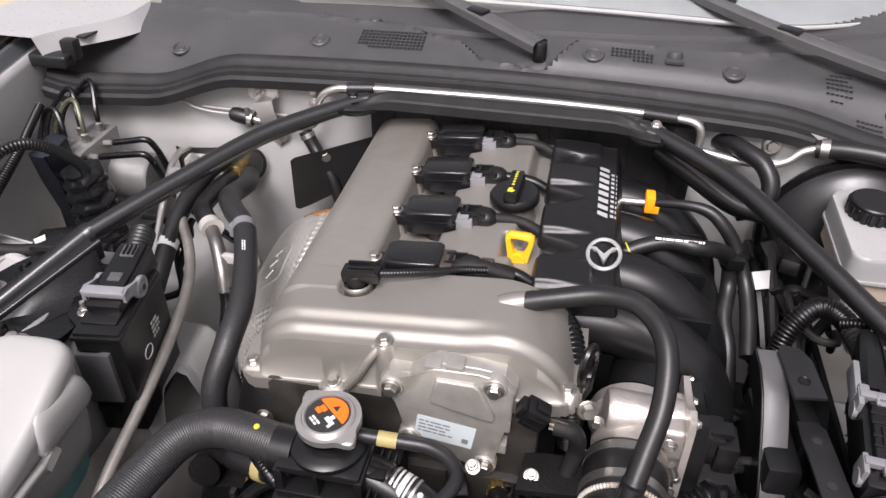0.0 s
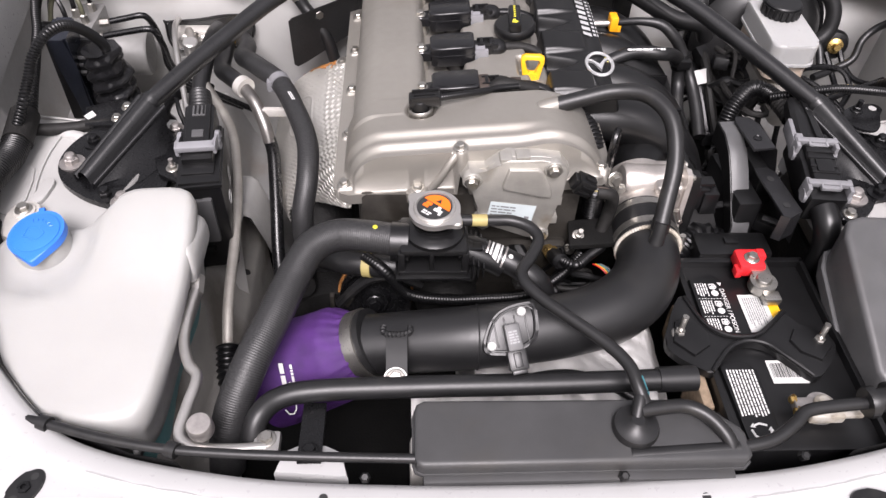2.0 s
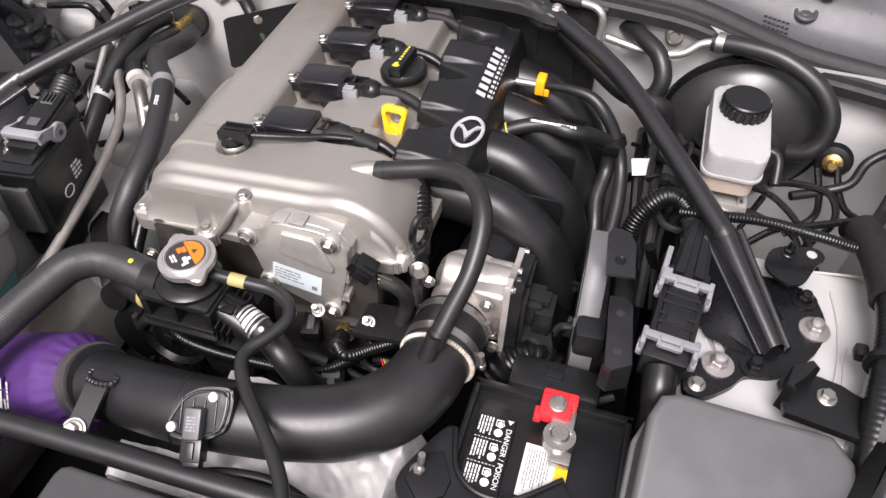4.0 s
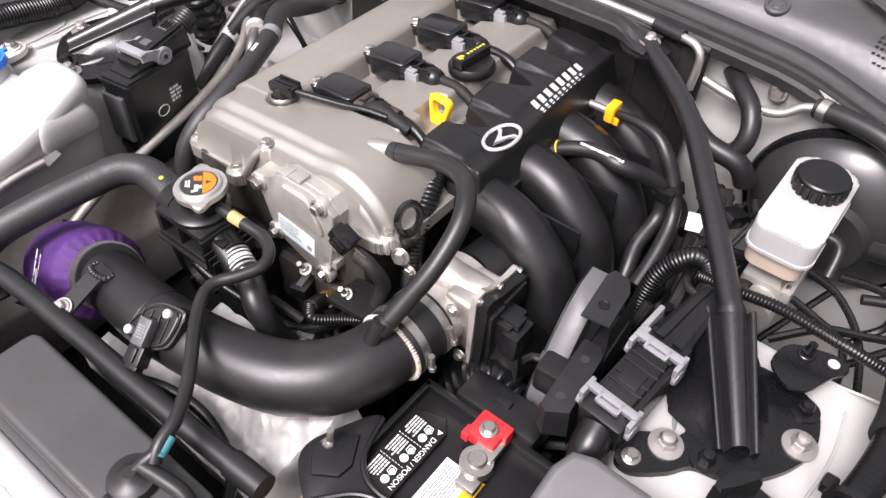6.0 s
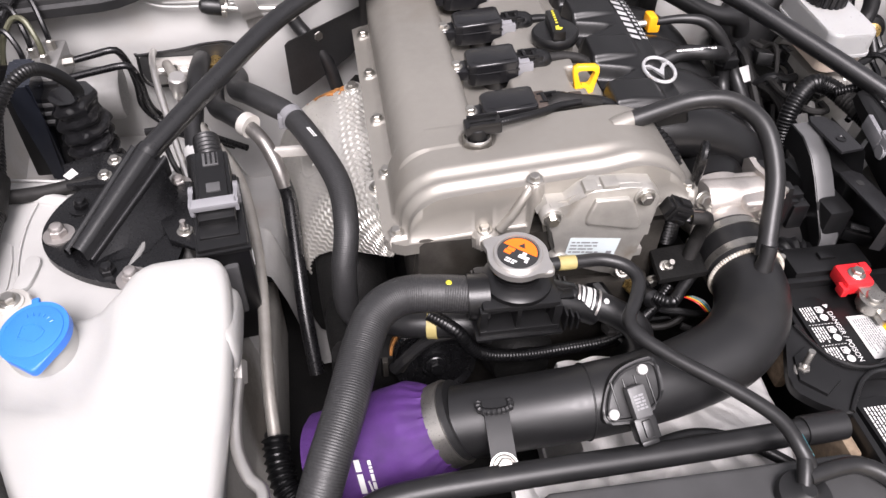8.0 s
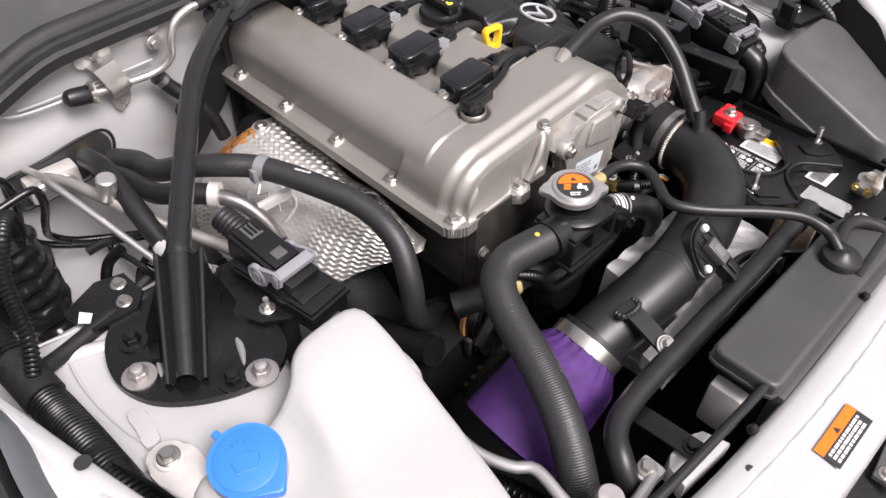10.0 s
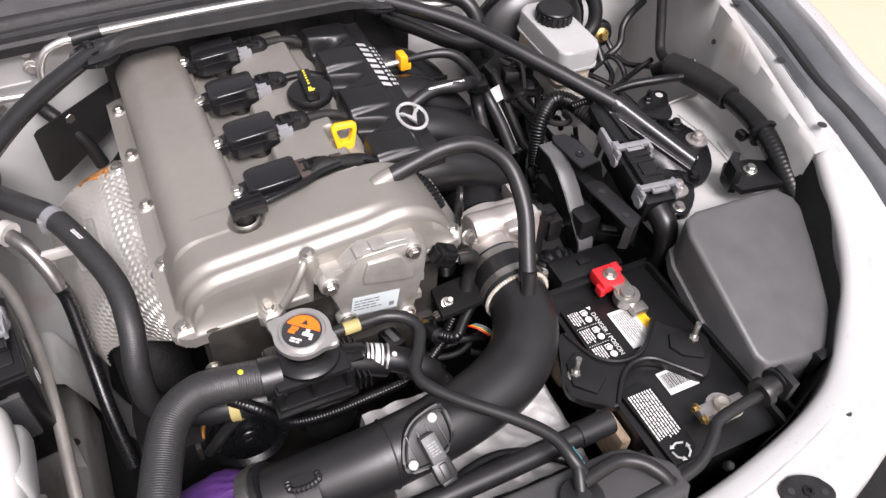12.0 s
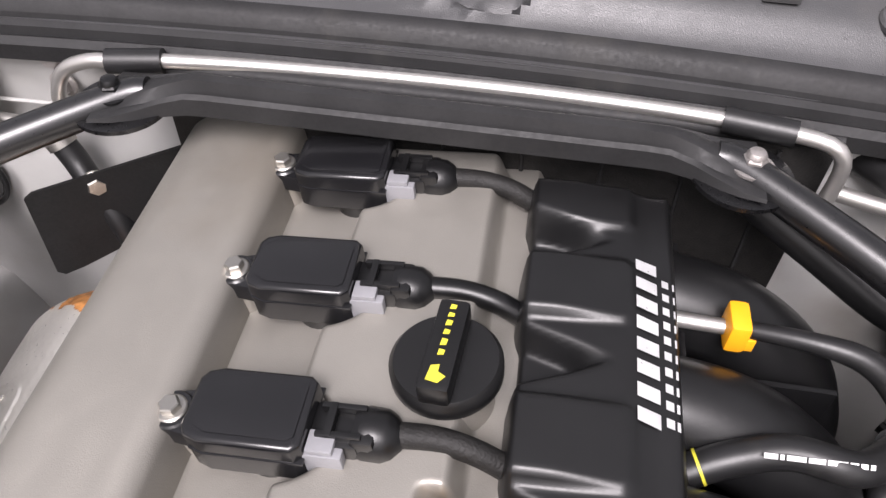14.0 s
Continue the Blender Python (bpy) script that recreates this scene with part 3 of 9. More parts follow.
part("edge_trim", tube([(x, glass_edge(x) - 0.002, 0.9065 - 0.02 * (x / 0.7) ** 2) for x in np.linspace(-0.70, 0.70, 41)], 0.0032, 8, smooth=False), PAINT, ws, "pale edge of the glass")
part("dashboard", loft([[(x, glass_edge(x) + 0.008 + dy, z - 0.02 * (x / 0.7) ** 2) for dy, z in ((0.0, 0.80), (0.0, 0.9065), (0.02, 0.915), (0.70, 0.95))] for x in np.linspace(-0.70, 0.70, 41)]), DASH, ws)


def wiper(pts, tip):
    w = thing("windscreen_wiper", "black windscreen wiper arm resting on the glass", "wiper", pts[0])
    a = [Vector(p) for p in pts]
    rows = []
    for i, p in enumerate(smooth_outline(a, 6, False)):
        d = (a[-1] - a[0]).normalized()
        s = d.cross(Vector((0, 0, 1))).normalized()
        k = 1 - 0.45 * i / (6 * (len(a) - 1))
        rows.append([p + s * u * 0.017 * k + Vector((0, 0, v)) for u, v in ((-1, -0.006), (-1, 0.004), (-0.6, 0.008), (0.6, 0.008), (1, 0.004), (1, -0.006))])
    part("arm", loft(rows), PLASTIC_GREY, w)
    part("pivot", turned([(0.010, -0.02), (0.010, 0.002), (0.008, 0.006), (0.002, 0.007)], pts[0], (0, 0, 1), 20), PLASTIC, w)
    part("hinge", box(-0.016, 0.016, -0.010, 0.010, -0.006, 0.010, 0.003, m=Matrix.Translation(pts[1]) @ Matrix.Rotation(math.atan2(pts[2][1] - pts[0][1], pts[2][0] - pts[0][0]), 4, "Z")), PLASTIC, w)
    part("blade", tube(tip, 0.006, 8), RUBBER, w)


wiper([(0.035, 0.405, 0.885), (-0.06, 0.45, 0.905), (-0.17, 0.52, 0.922)], [(-0.10, 0.50, 0.905), (-0.35, 0.62, 0.94)])
wiper([(0.52, 0.40, 0.88), (0.36, 0.455, 0.91), (0.20, 0.585, 0.93)], [(0.30, 0.55, 0.92), (-0.05, 0.62, 0.945)])

# ---- engine ----
ENG = Matrix.Translation((0, 0, 0.80)) @ Matrix.Rotation(radians(-5), 4, "Y")


def E(u, y, w):
    return ENG @ Vector((u, y, w))


UP = (ENG.to_3x3() @ Vector((0, 0, 1)))


def smax(a, b, k=0.006):
    h = max(k - abs(a - b), 0.0) / k
    return max(a, b) + h * h * k * 0.25


COILS = [0.0, 0.091, 0.182, 0.273]


def arch(u, u0, u1, top, left, right, inset):
    """Height of a vault over u0 to u1 with rounded shoulders, drawn in by inset."""
    if u < u0 + left:
        d, r = u0 + left - u, left - inset
        return top - left + math.sqrt(r * r - d * d) if d < r else -0.05
    if u > u1 - right:
        d, r = u - u1 + right, right - inset
        return top - right + math.sqrt(r * r - d * d) if d < r else -0.05
    return top - inset


def cover_w(u, y):
    left = -rect_sdf(u, y, -0.202, 0.110, -0.131, 0.335, 0.012)
    w = -0.066 + 0.021 * min(1.0, max(0.0, left) / 0.020)
    for by in (-0.113, -0.015, 0.085, 0.185, 0.285):
        w = max(w, -0.066 + 0.0235 * S(-rect_sdf(u, y, -0.200, -0.165, by - 0.012, by + 0.012, 0.007) / 0.006))
    w = max(w, -0.066 + 0.023 * S(-rect_sdf(u, y, -0.114, -0.086, -0.142, -0.11, 0.012) / 0.004), -0.066 + 0.0245 * S(-rect_sdf(u, y, 0.10, 0.1305, -0.126, -0.10, 0.010) / 0.004))
    w = smax(w, -0.047 + 0.026 * S(-rect_sdf(u, y, -0.13, 0.085, -0.04, 0.328, 0.01) / 0.012))
    k = S((0.327 - y) / 0.012)
    w = max(w, -0.05 + (arch(u, -0.178, -0.086, 0.014, 0.034, 0.016, 0.0) + 0.05) * k) if y > -0.06 else w
    hump = -0.05 + 0.050 * S(-rect_sdf(u, y, -0.048, 0.064, -0.03, 0.322, 0.02) / 0.018)
    for c in COILS:
        hump -= 0.026 * S((0.030 - math.hypot((u + 0.045) * 0.75, y - c)) / 0.012)
    hump -= 0.034 * S((0.024 - abs(y - 0.050)) / 0.008) * S((u - 0.034) / 0.008)
    w = smax(w, hump)
    ins = 0.0055 * S((-0.089 - y) / 0.013) * S((0.075 - u) / 0.06) + 0.006 * S((-0.105 - y) / 0.012)
    front = arch(u, -0.188, 0.124, 0.0135, 0.056, 0.080, ins)
    front = -0.05 + (front + 0.05) * S((y + 0.1275) / 0.004) * S((-0.016 - y) / 0.012)
    w = smax(w, front, 0.004)
    for bu, by in ((-0.047, -0.119),):
        w = smax(w, -0.05 + 0.054 * S((0.013 - math.hypot(u - bu, (y - by) * 0.8)) / 0.006))
    w -= 0.010 * S((0.0195 - math.hypot(u + 0.091, y + 0.052)) / 0.0035)
    return w


VC = thing("valve_cover", "bare cast aluminium engine valve cover", "valve cover", (-0.03, 0.1, 0.75))
part("cover", sheet(cover_w, -0.204, 0.132, -0.143, 0.338, 0.0018, 0.014, m=ENG, keep=lambda u, y: rect_sdf(u, y, -0.2035, 0.132, -0.1315, 0.34, 0.026) < 0 or rect_sdf(u, y, -0.115, -0.085, -0.1425, -0.11, 0.013) < 0), ALU, VC, sharp=80)
for u, y in ((-0.188, -0.113), (-0.188, -0.015), (-0.188, 0.085), (-0.188, 0.185), (-0.188, 0.285), (0.118, -0.113)):
    bolt(VC, E(u, y, -0.0425), UP, 0.0054)
bolt(VC, E(-0.047, -0.119, 0.005), UP, 0.0055)
bolt(VC, E(-0.10, -0.129, -0.043), UP, 0.0055)
part("rib", tube([E(-0.052, -0.121, -0.002), E(-0.060, -0.127, -0.010), E(-0.072, -0.130, -0.028), E(-0.085, -0.130, -0.045)], [0.005, 0.0045, 0.0045, 0.005], 10), ALU, VC)

for c in COILS:
    coil = thing("ignition_coil", "black plastic ignition coil bolted on the valve cover", "ignition coil", E(-0.05, c, 0), "ignition coils")
    part("body", prism([(-0.0765, c - 0.0125), (-0.0735, c - 0.0170), (-0.066, c - 0.0195), (-0.0215, c - 0.0195), (-0.0175, c - 0.0160), (-0.0175, c + 0.0175), (-0.0215, c + 0.0210), (-0.066, c + 0.0210), (-0.0735, c + 0.0185), (-0.0765, c + 0.0140)], -0.0085, 0.0185, 0.0030, m=ENG, seg=3), COIL, coil)
    part("lid", prism([(-0.0715, c - 0.0105), (-0.064, c - 0.0150), (-0.0240, c - 0.0150), (-0.0210, c - 0.0125), (-0.0210, c + 0.0140), (-0.0240, c + 0.0165), (-0.064, c + 0.0165), (-0.0715, c + 0.0120)], 0.0180, 0.0194, 0.0006, m=ENG), COIL, coil)
    part("waist_line", prism([(-0.0772, c - 0.0128), (-0.0738, c - 0.0176), (-0.066, c - 0.0201), (-0.0172, c - 0.0201), (-0.0172, c + 0.0216), (-0.066, c + 0.0216), (-0.0738, c + 0.0191), (-0.0772, c + 0.0143)], 0.0060, 0.0074, 0.0005, m=ENG), COIL, coil)
    part("mounting_ear", join(turned([(0.0105, -0.004), (0.0110, 0.002), (0.0110, 0.0085), (0.0100, 0.0095)], E(-0.0885, c, 0), UP, 22), prism([(-0.090, c - 0.0106), (-0.074, c - 0.0130), (-0.074, c + 0.0145), (-0.090, c + 0.0106)], -0.003, 0.0085, 0.002, m=ENG)), COIL, coil)
    part("stem", turned([(0.015, -0.03), (0.015, -0.008)], E(-0.042, c, 0), UP, 24), PLASTIC_SATIN, coil)
    part("boss", turned([(0.0090, -0.05), (0.0080, -0.006)], E(-0.0885, c, 0), UP, 20), ALU, VC)
    bolt(coil, E(-0.0885, c, 0.0090), UP, 0.0055)
    con = part("connector", box(-0.018, 0.006, c - 0.011, c + 0.013, -0.006, 0.010, 0.0025, m=ENG), PLASTIC, coil)
    if c:
        part("lock_tab", join(box(-0.021, 0.000, c - 0.0165, c - 0.0105, -0.0065, 0.0095, 0.001, m=ENG), box(-0.017, -0.004, c - 0.0155, c - 0.004, 0.0085, 0.0125, 0.001, m=ENG)), LOCK, con, "pale grey lock tab")
    else:
        part("tape_wrap", box(-0.021, -0.004, c - 0.0145, c + 0.0165, -0.0085, 0.0135, 0.004, 3, m=ENG), TAPE_BROWN, con, "brown cloth tape")
        part("tape_wrap", tube([E(0.022, c + 0.003, 0.003), E(0.034, c + 0.003, 0.002)], 0.0095, 12), TAPE_BROWN, con, "brown cloth tape")
    part("latch", join(box(-0.014, 0.008, c - 0.008, c - 0.005, 0.009, 0.0145, 0.0008, m=ENG), box(-0.014, 0.008, c + 0.007, c + 0.010, 0.009, 0.0145, 0.0008, m=ENG), box(-0.010, -0.006, c - 0.008, c + 0.010, 0.011, 0.015, 0.0008, m=ENG), box(0.002, 0.014, c - 0.010, c + 0.011, -0.008, 0.013, 0.003, m=ENG)), PLASTIC, con)
    part("plug_body", turned([(0.0125, 0), (0.0135, 0.003), (0.0135, 0.012), (0.011, 0.017), (0.006, 0.021)], E(0.004, c + 0.002, 0.002), E(1, c, 0) - E(0, c, 0.15), 12), PLASTIC, con)
    part("cable", tube([E(0.02, c + 0.003, 0.002), E(0.04, c + 0.004, 0.0), E(0.058, c + 0.002, -0.004), E(0.072, c, -0.012)], 0.0065, 12), TAPE if c in (0.091, 0.273) else LOOM, con)

sen = thing("cam_sensor", "black cam position sensor plugged into the valve cover", "sensor", E(-0.091, -0.05, 0))
part("seat_ring", turned([(0.0148, -0.004), (0.0152, 0.006), (0.0148, 0.0095), (0.0135, 0.011), (0.0122, 0.0095), (0.0118, 0.006)], E(-0.091, -0.052, 0.006), UP, 36), ZINC, sen)
part("body", join(turned([(0.0105, 0.0), (0.0105, 0.020), (0.009, 0.022)], E(-0.091, -0.052, 0.006), UP, 24), box(-0.104, -0.066, -0.060, -0.042, 0.021, 0.033, 0.0025, m=ENG)), PLASTIC, sen)
part("guide_rail", join(box(-0.100, -0.068, -0.0605, -0.0575, 0.032, 0.0355, 0.0008, m=ENG), box(-0.100, -0.068, -0.0445, -0.0415, 0.032, 0.0355, 0.0008, m=ENG), box(-0.098, -0.072, -0.053, -0.050, 0.032, 0.0345, 0.0008, m=ENG)), PLASTIC, sen)
part("cable", tube([E(-0.068, -0.050, 0.027), E(-0.055, -0.047, 0.026), E(-0.035, -0.040, 0.023), E(-0.015, -0.030, 0.018), E(0.005, -0.018, 0.013), E(0.03, -0.010, 0.008)], 0.0042, 12, rib=0.0002, rib_pitch=0.003), LOOM, sen)
part("tape", tube([E(-0.006, -0.010, 0.006), E(0.008, -0.004, 0.007), E(0.025, -0.004, 0.006), E(0.055, -0.003, -0.004)], [0.007, 0.0105, 0.009, 0.007], 12), TAPE, sen)

cap = thing("oil_filler_cap", "black twist oil filler cap with yellow marking", "oil cap", E(0.040, 0.131, 0))
part("neck", turned([(0.024, -0.03), (0.022, 0.004)], E(0.040, 0.131, 0), UP, 32), ALU, cap)
rim = [(0.0275, 0.003), (0.0285, 0.005), (0.0285, 0.012), (0.026, 0.0155), (0.008, 0.0165), (0.001, 0.0165)]
part("cap", turned(rim, E(0.040, 0.131, 0), UP, 40), PLASTIC_SATIN, cap)
mcap = ENG @ Matrix.Translation((0.040, 0.131, 0.016)) @ Matrix.Rotation(radians(-4), 4, "Z")
part("grip", box(-0.008, 0.008, -0.027, 0.027, -0.002, 0.012, 0.003, m=mcap), PLASTIC, cap)
for yk, ln in ((0.0215, 0.0030), (0.0165, 0.0026), (0.0115, 0.0034), (0.0060, 0.0030), (0.0, 0.0040), (-0.0060, 0.0034)):
    part("mark", prism([(-0.0016, yk - ln / 2), (0.0014, yk - ln / 2 + 0.0004), (0.0017, yk + ln / 2 - 0.0004), (-0.0012, yk + ln / 2)], 0.0121, 0.0125, 0, m=mcap), YELLOW_INK, cap)
part("mark", prism([(-0.004, -0.022), (0.002, -0.023), (0.005, -0.019), (0.001, -0.017), (0.001, -0.013), (-0.003, -0.014)], 0.0121, 0.0125, 0, m=mcap), YELLOW_INK, cap)

dip = thing("dipstick", "yellow plastic dipstick loop handle", "dipstick", E(0.055, 0.05, -0.02))
hm = Matrix.Translation((0.0547, 0.0495, 0.781)) @ Matrix.Rotation(radians(-4), 4, "Z") @ Matrix.Rotation(radians(83), 4, "X")
outer = [(-0.006, -0.004), (0.006, -0.004), (0.0108, 0.003), (0.0155, 0.027), (0.0148, 0.0335), (0.010, 0.036), (-0.010, 0.036), (-0.0148, 0.0335), (-0.0155, 0.027), (-0.0108, 0.003)]
inner = [(-0.002, 0.0115), (0.002, 0.0115), (0.0055, 0.0135), (0.0098, 0.0262), (0.0095, 0.0285), (0.007, 0.0298), (-0.007, 0.0298), (-0.0095, 0.0285), (-0.0098, 0.0262), (-0.0055, 0.0135)]
hb = loft([[hm @ Vector((x, y, z)) for x, y in ol] for ol, z in ((inner, -0.0042), (inner, 0.0042), ([(x * 0.95, y * 0.97) for x, y in outer], 0.0042), (outer, 0.003), (outer, -0.003), ([(x * 0.95, y * 0.97) for x, y in outer], -0.0042), (inner, -0.0042))], True)
bmesh.ops.remove_doubles(hb, verts=hb.verts, dist=1e-6)
part("handle", join(hb, turned([(0.0075, -0.0055), (0.0085, -0.004), (0.0085, 0.004), (0.0075, 0.0055)], hm @ Vector((0, 0.004, 0)), hm.to_3x3() @ Vector((0, 0, 1)), 20)), YELLOW, dip, sharp=50)
part("stem", tube([hm @ Vector((0, 0.0, 0)), E(0.055, 0.048, -0.035), E(0.056, 0.046, -0.06)], [0.006, 0.006, 0.005], 10), YELLOW, dip)

# intake cover
def icover_w(u, y):
    edge = -rect_sdf(u, y, 0.062, 0.166, -0.022, 0.285, 0.012)
    top = -0.009 + 0.012 * S((y - 0.0) / 0.2) - 0.004 * S((u - 0.125) / 0.02)
    w = -0.055 + (0.055 + top) * S(edge / 0.014)
    for c in (0.018, 0.105, 0.195, 0.262):
        w += 0.007 * S(-rect_sdf(u, y, 0.056, 0.135, c - 0.026, c + 0.022, 0.010) / 0.006) * S(edge / 0.012) * (0.35 + 0.65 * S((0.132 - u) / 0.045))
    for c in (0.0595, 0.149, 0.2305):
        half = 0.021 * max(0.0, 0.126 - u) / 0.06
        w -= 0.017 * S((half - abs(y - c) + 0.002) / 0.011) * S((0.126 - u) / 0.03)
    return w


IC = thing("intake_cover", "black plastic intake cover with silver emblem", "engine cover", E(0.11, 0.13, -0.05))
part("shell", sheet(icover_w, 0.060, 0.168, -0.024, 0.287, 0.0019, 0.01, m=ENG, keep=lambda u, y: not (u < 0.0765 and 0.032 < y < 0.074)), PLASTIC_SATIN, IC, sharp=70)
em = ENG @ Matrix.Translation((0.1425, 0.049, -0.0080)) @ Matrix.Rotation(radians(0), 4, "Z")
oval = [em @ Vector((0.0165 * math.cos(a), 0.0262 * math.sin(a), 0.002)) for a in np.linspace(0, 2 * math.pi, 49)]
emb = part("emblem", tube(oval, 0.0022, 8, smooth=False, caps=False, pitch=0.003), SILVER, IC, "silver oval emblem")
part("emblem_wing", join(prism([(-0.0155, 0.011), (-0.008, 0.012), (0, -0.003), (0.008, 0.012), (0.0155, 0.011), (0.0065, 0.004), (0, -0.017), (-0.0065, 0.004)], 0, 0.003, 0.001, m=em @ Matrix.Rotation(radians(0), 4, "Z"))), SILVER, emb)


def cover_print(count, w, h, gap, u0, y0):
    """The brand line as plain leaning blocks lying on the cover's surface."""
    bm = bmesh.new()
    y = y0 - (count * w + (count - 1) * gap) / 2
    for k in range(count):
        quad = []
        for a, b in ((0, -0.5), (1, -0.5), (1, 0.5), (0, 0.5)):
            u, yy = u0 - b * h, y + a * w + 0.25 * b * h
            quad.append(bm.verts.new(E(u, yy, icover_w(u, yy) + 0.0007)))
        bm.faces.new(quad)
        y += w + gap
    return part("brand_print", bm, SILVER_INK, IC)


cover_print(8, 0.0078, 0.0112, 0.0053, 0.1385, 0.166)
cover_print(10, 0.0048, 0.0066, 0.0044, 0.1500, 0.160)

# intake manifold
MAN = thing("intake_manifold", "black plastic intake manifold with curved runners", "intake manifold", (0.22, 0.1, 0.6))
for c in (0.005, 0.085, 0.165, 0.245):
    part("runner", tube([(0.12, c, 0.752), (0.165, c - 0.002, 0.752), (0.205, c - 0.006, 0.742), (0.243, c - 0.012, 0.712), (0.262, c - 0.02, 0.67), (0.264, c - 0.03, 0.62), (0.25, c - 0.035, 0.56)], [0.030, 0.031, 0.032, 0.033, 0.034, 0.034, 0.034], 20), PLASTIC_SATIN, MAN)
part("plenum", tube([(0.235, -0.11, 0.66), (0.25, 0.0, 0.61), (0.255, 0.15, 0.60), (0.25, 0.28, 0.61)], 0.055, 20), PLASTIC, MAN)
part("inlet", tube([(0.195, -0.055, 0.70), (0.205, -0.01, 0.70), (0.225, 0.05, 0.68)], [0.036, 0.040, 0.048], 24), PLASTIC_SATIN, MAN)
for c in (0.045, 0.125, 0.205):
    part("web", box(0.19, 0.262, c - 0.014, c - 0.010, 0.68, 0.748, 0.001), PLASTIC, MAN)

# throttle body and intake
TB = thing("throttle_body", "cast aluminium throttle body with black motor cover", "throttle body", (0.19, -0.08, 0.65))
part("bore", turned([(0.033, 0), (0.034, 0.02), (0.038, 0.022), (0.038, 0.05), (0.044, 0.052), (0.044, 0.066)], (0.186, -0.128, 0.695), (0.06, 1, 0.02), 36), THROTTLE, TB)
part("motor_housing", join(turned([(0.012, 0), (0.019, 0.002), (0.0215, 0.006), (0.0215, 0.078)], (0.157, -0.089, 0.726), (1, 0.06, -0.08), 32), box(0.168, 0.232, -0.112, -0.066, 0.655, 0.715, 0.010, 3), box(0.196, 0.232, -0.117, -0.062, 0.700, 0.738, 0.006, 3)), THROTTLE, TB)
YZ = Matrix(((0, 0, 1, 0), (1, 0, 0, 0), (0, 1, 0, 0), (0, 0, 0, 1)))
TB_OUT = [(-0.120, 0.746), (-0.116, 0.756), (-0.104, 0.757), (-0.092, 0.748), (-0.062, 0.742), (-0.046, 0.743), (-0.038, 0.735), (-0.041, 0.722), (-0.042, 0.655), (-0.040, 0.638), (-0.050, 0.630), (-0.108, 0.636), (-0.122, 0.640), (-0.125, 0.652), (-0.121, 0.668)]
part("motor_flange", prism(TB_OUT, 0.230, 0.2365, 0.0012, m=YZ), THROTTLE, TB, "cast flange with screw ears")
part("motor_cover", prism([(-0.082 + (y + 0.082) * 0.94, 0.69 + (z - 0.69) * 0.94) for y, z in TB_OUT], 0.2365, 0.2485, 0.003, m=YZ), PLASTIC, TB, "black plastic motor cover")
part("cover_boss", join(turned([(0.020, 0), (0.0195, 0.006), (0.017, 0.008), (0.002, 0.008)], (0.248, -0.070, 0.668), (1, 0, 0), 28), box(0.247, 0.2535, -0.114, -0.090, 0.655, 0.735, 0.002), box(0.247, 0.252, -0.088, -0.050, 0.708, 0.735, 0.002)), PLASTIC_SATIN, TB)
part("connector", join(box(0.246, 0.270, -0.106, -0.072, 0.690, 0.724, 0.004), box(0.262, 0.282, -0.110, -0.078, 0.686, 0.720, 0.003), box(0.252, 0.276, -0.100, -0.084, 0.722, 0.729, 0.0015)), PLASTIC, TB)
for y, z in ((-0.113, 0.750), (-0.044, 0.737), (-0.117, 0.645), (-0.046, 0.637), (-0.080, 0.744)):
    bolt(TB, (0.2370, y, z), (1, 0, 0), 0.0034)
for p in ((0.145, -0.118, 0.69), (0.215, -0.126, 0.732), (0.15, -0.115, 0.735), (0.225, -0.124, 0.665)):
    bolt(TB, p, (0, -1, 0.1), 0.0052)

AX = [(-0.150, -0.2895, 0.6575), (-0.10, -0.2950, 0.6700), (-0.05, -0.3005, 0.6825), (-0.02, -0.301, 0.6875), (0.02, -0.297, 0.6885), (0.07, -0.287, 0.6885), (0.118, -0.270, 0.6895), (0.153, -0.243, 0.6915), (0.172, -0.210, 0.694), (0.1795, -0.175, 0.695)]
IT = thing("intake_tube", "black powder-coated metal intake tube with elbow", "intake pipe", (0, -0.3, 0.65))
part("tube", tube(AX, [0.0345, 0.0345, 0.0345, 0.0345, 0.0348, 0.0355, 0.037, 0.0378, 0.0372, 0.036], 40, 0.004), POWDER, IT)
bead = [(Vector((-0.034, -0.3012, 0.6855)) + 0.0350 * (math.cos(a) * Vector((0.0, 1.0, 0)).normalized() + math.sin(a) * Vector((0, 0, 1)))) for a in np.linspace(0, 2 * math.pi, 41)]
part("weld_bead", tube(bead, 0.0009, 8, smooth=False, caps=False, rib=0.0002, rib_pitch=0.0030), POWDER, IT)
part("end_bead", tube([Vector((0.1795, -0.179, 0.695)) + 0.0375 * (math.cos(a) * Vector((1, -0.06, 0)).normalized() + math.sin(a) * Vector((0, 0, 1))) for a in np.linspace(0, 2 * math.pi, 61)], 0.0024, 8, smooth=False, caps=False, rib=0.0006, rib_pitch=0.003), CORRODED, IT, "rough pale weld bead")
part("barb", tube([(0.175, -0.203, 0.722), (0.177, -0.2, 0.735), (0.180, -0.193, 0.752)], [0.011, 0.0085, 0.008], 14), POWDER, IT)
tab = [(-0.298, 0.7045), (-0.310, 0.7055), (-0.318, 0.7035), (-0.335, 0.6965), (-0.355, 0.6885), (-0.369, 0.683)]
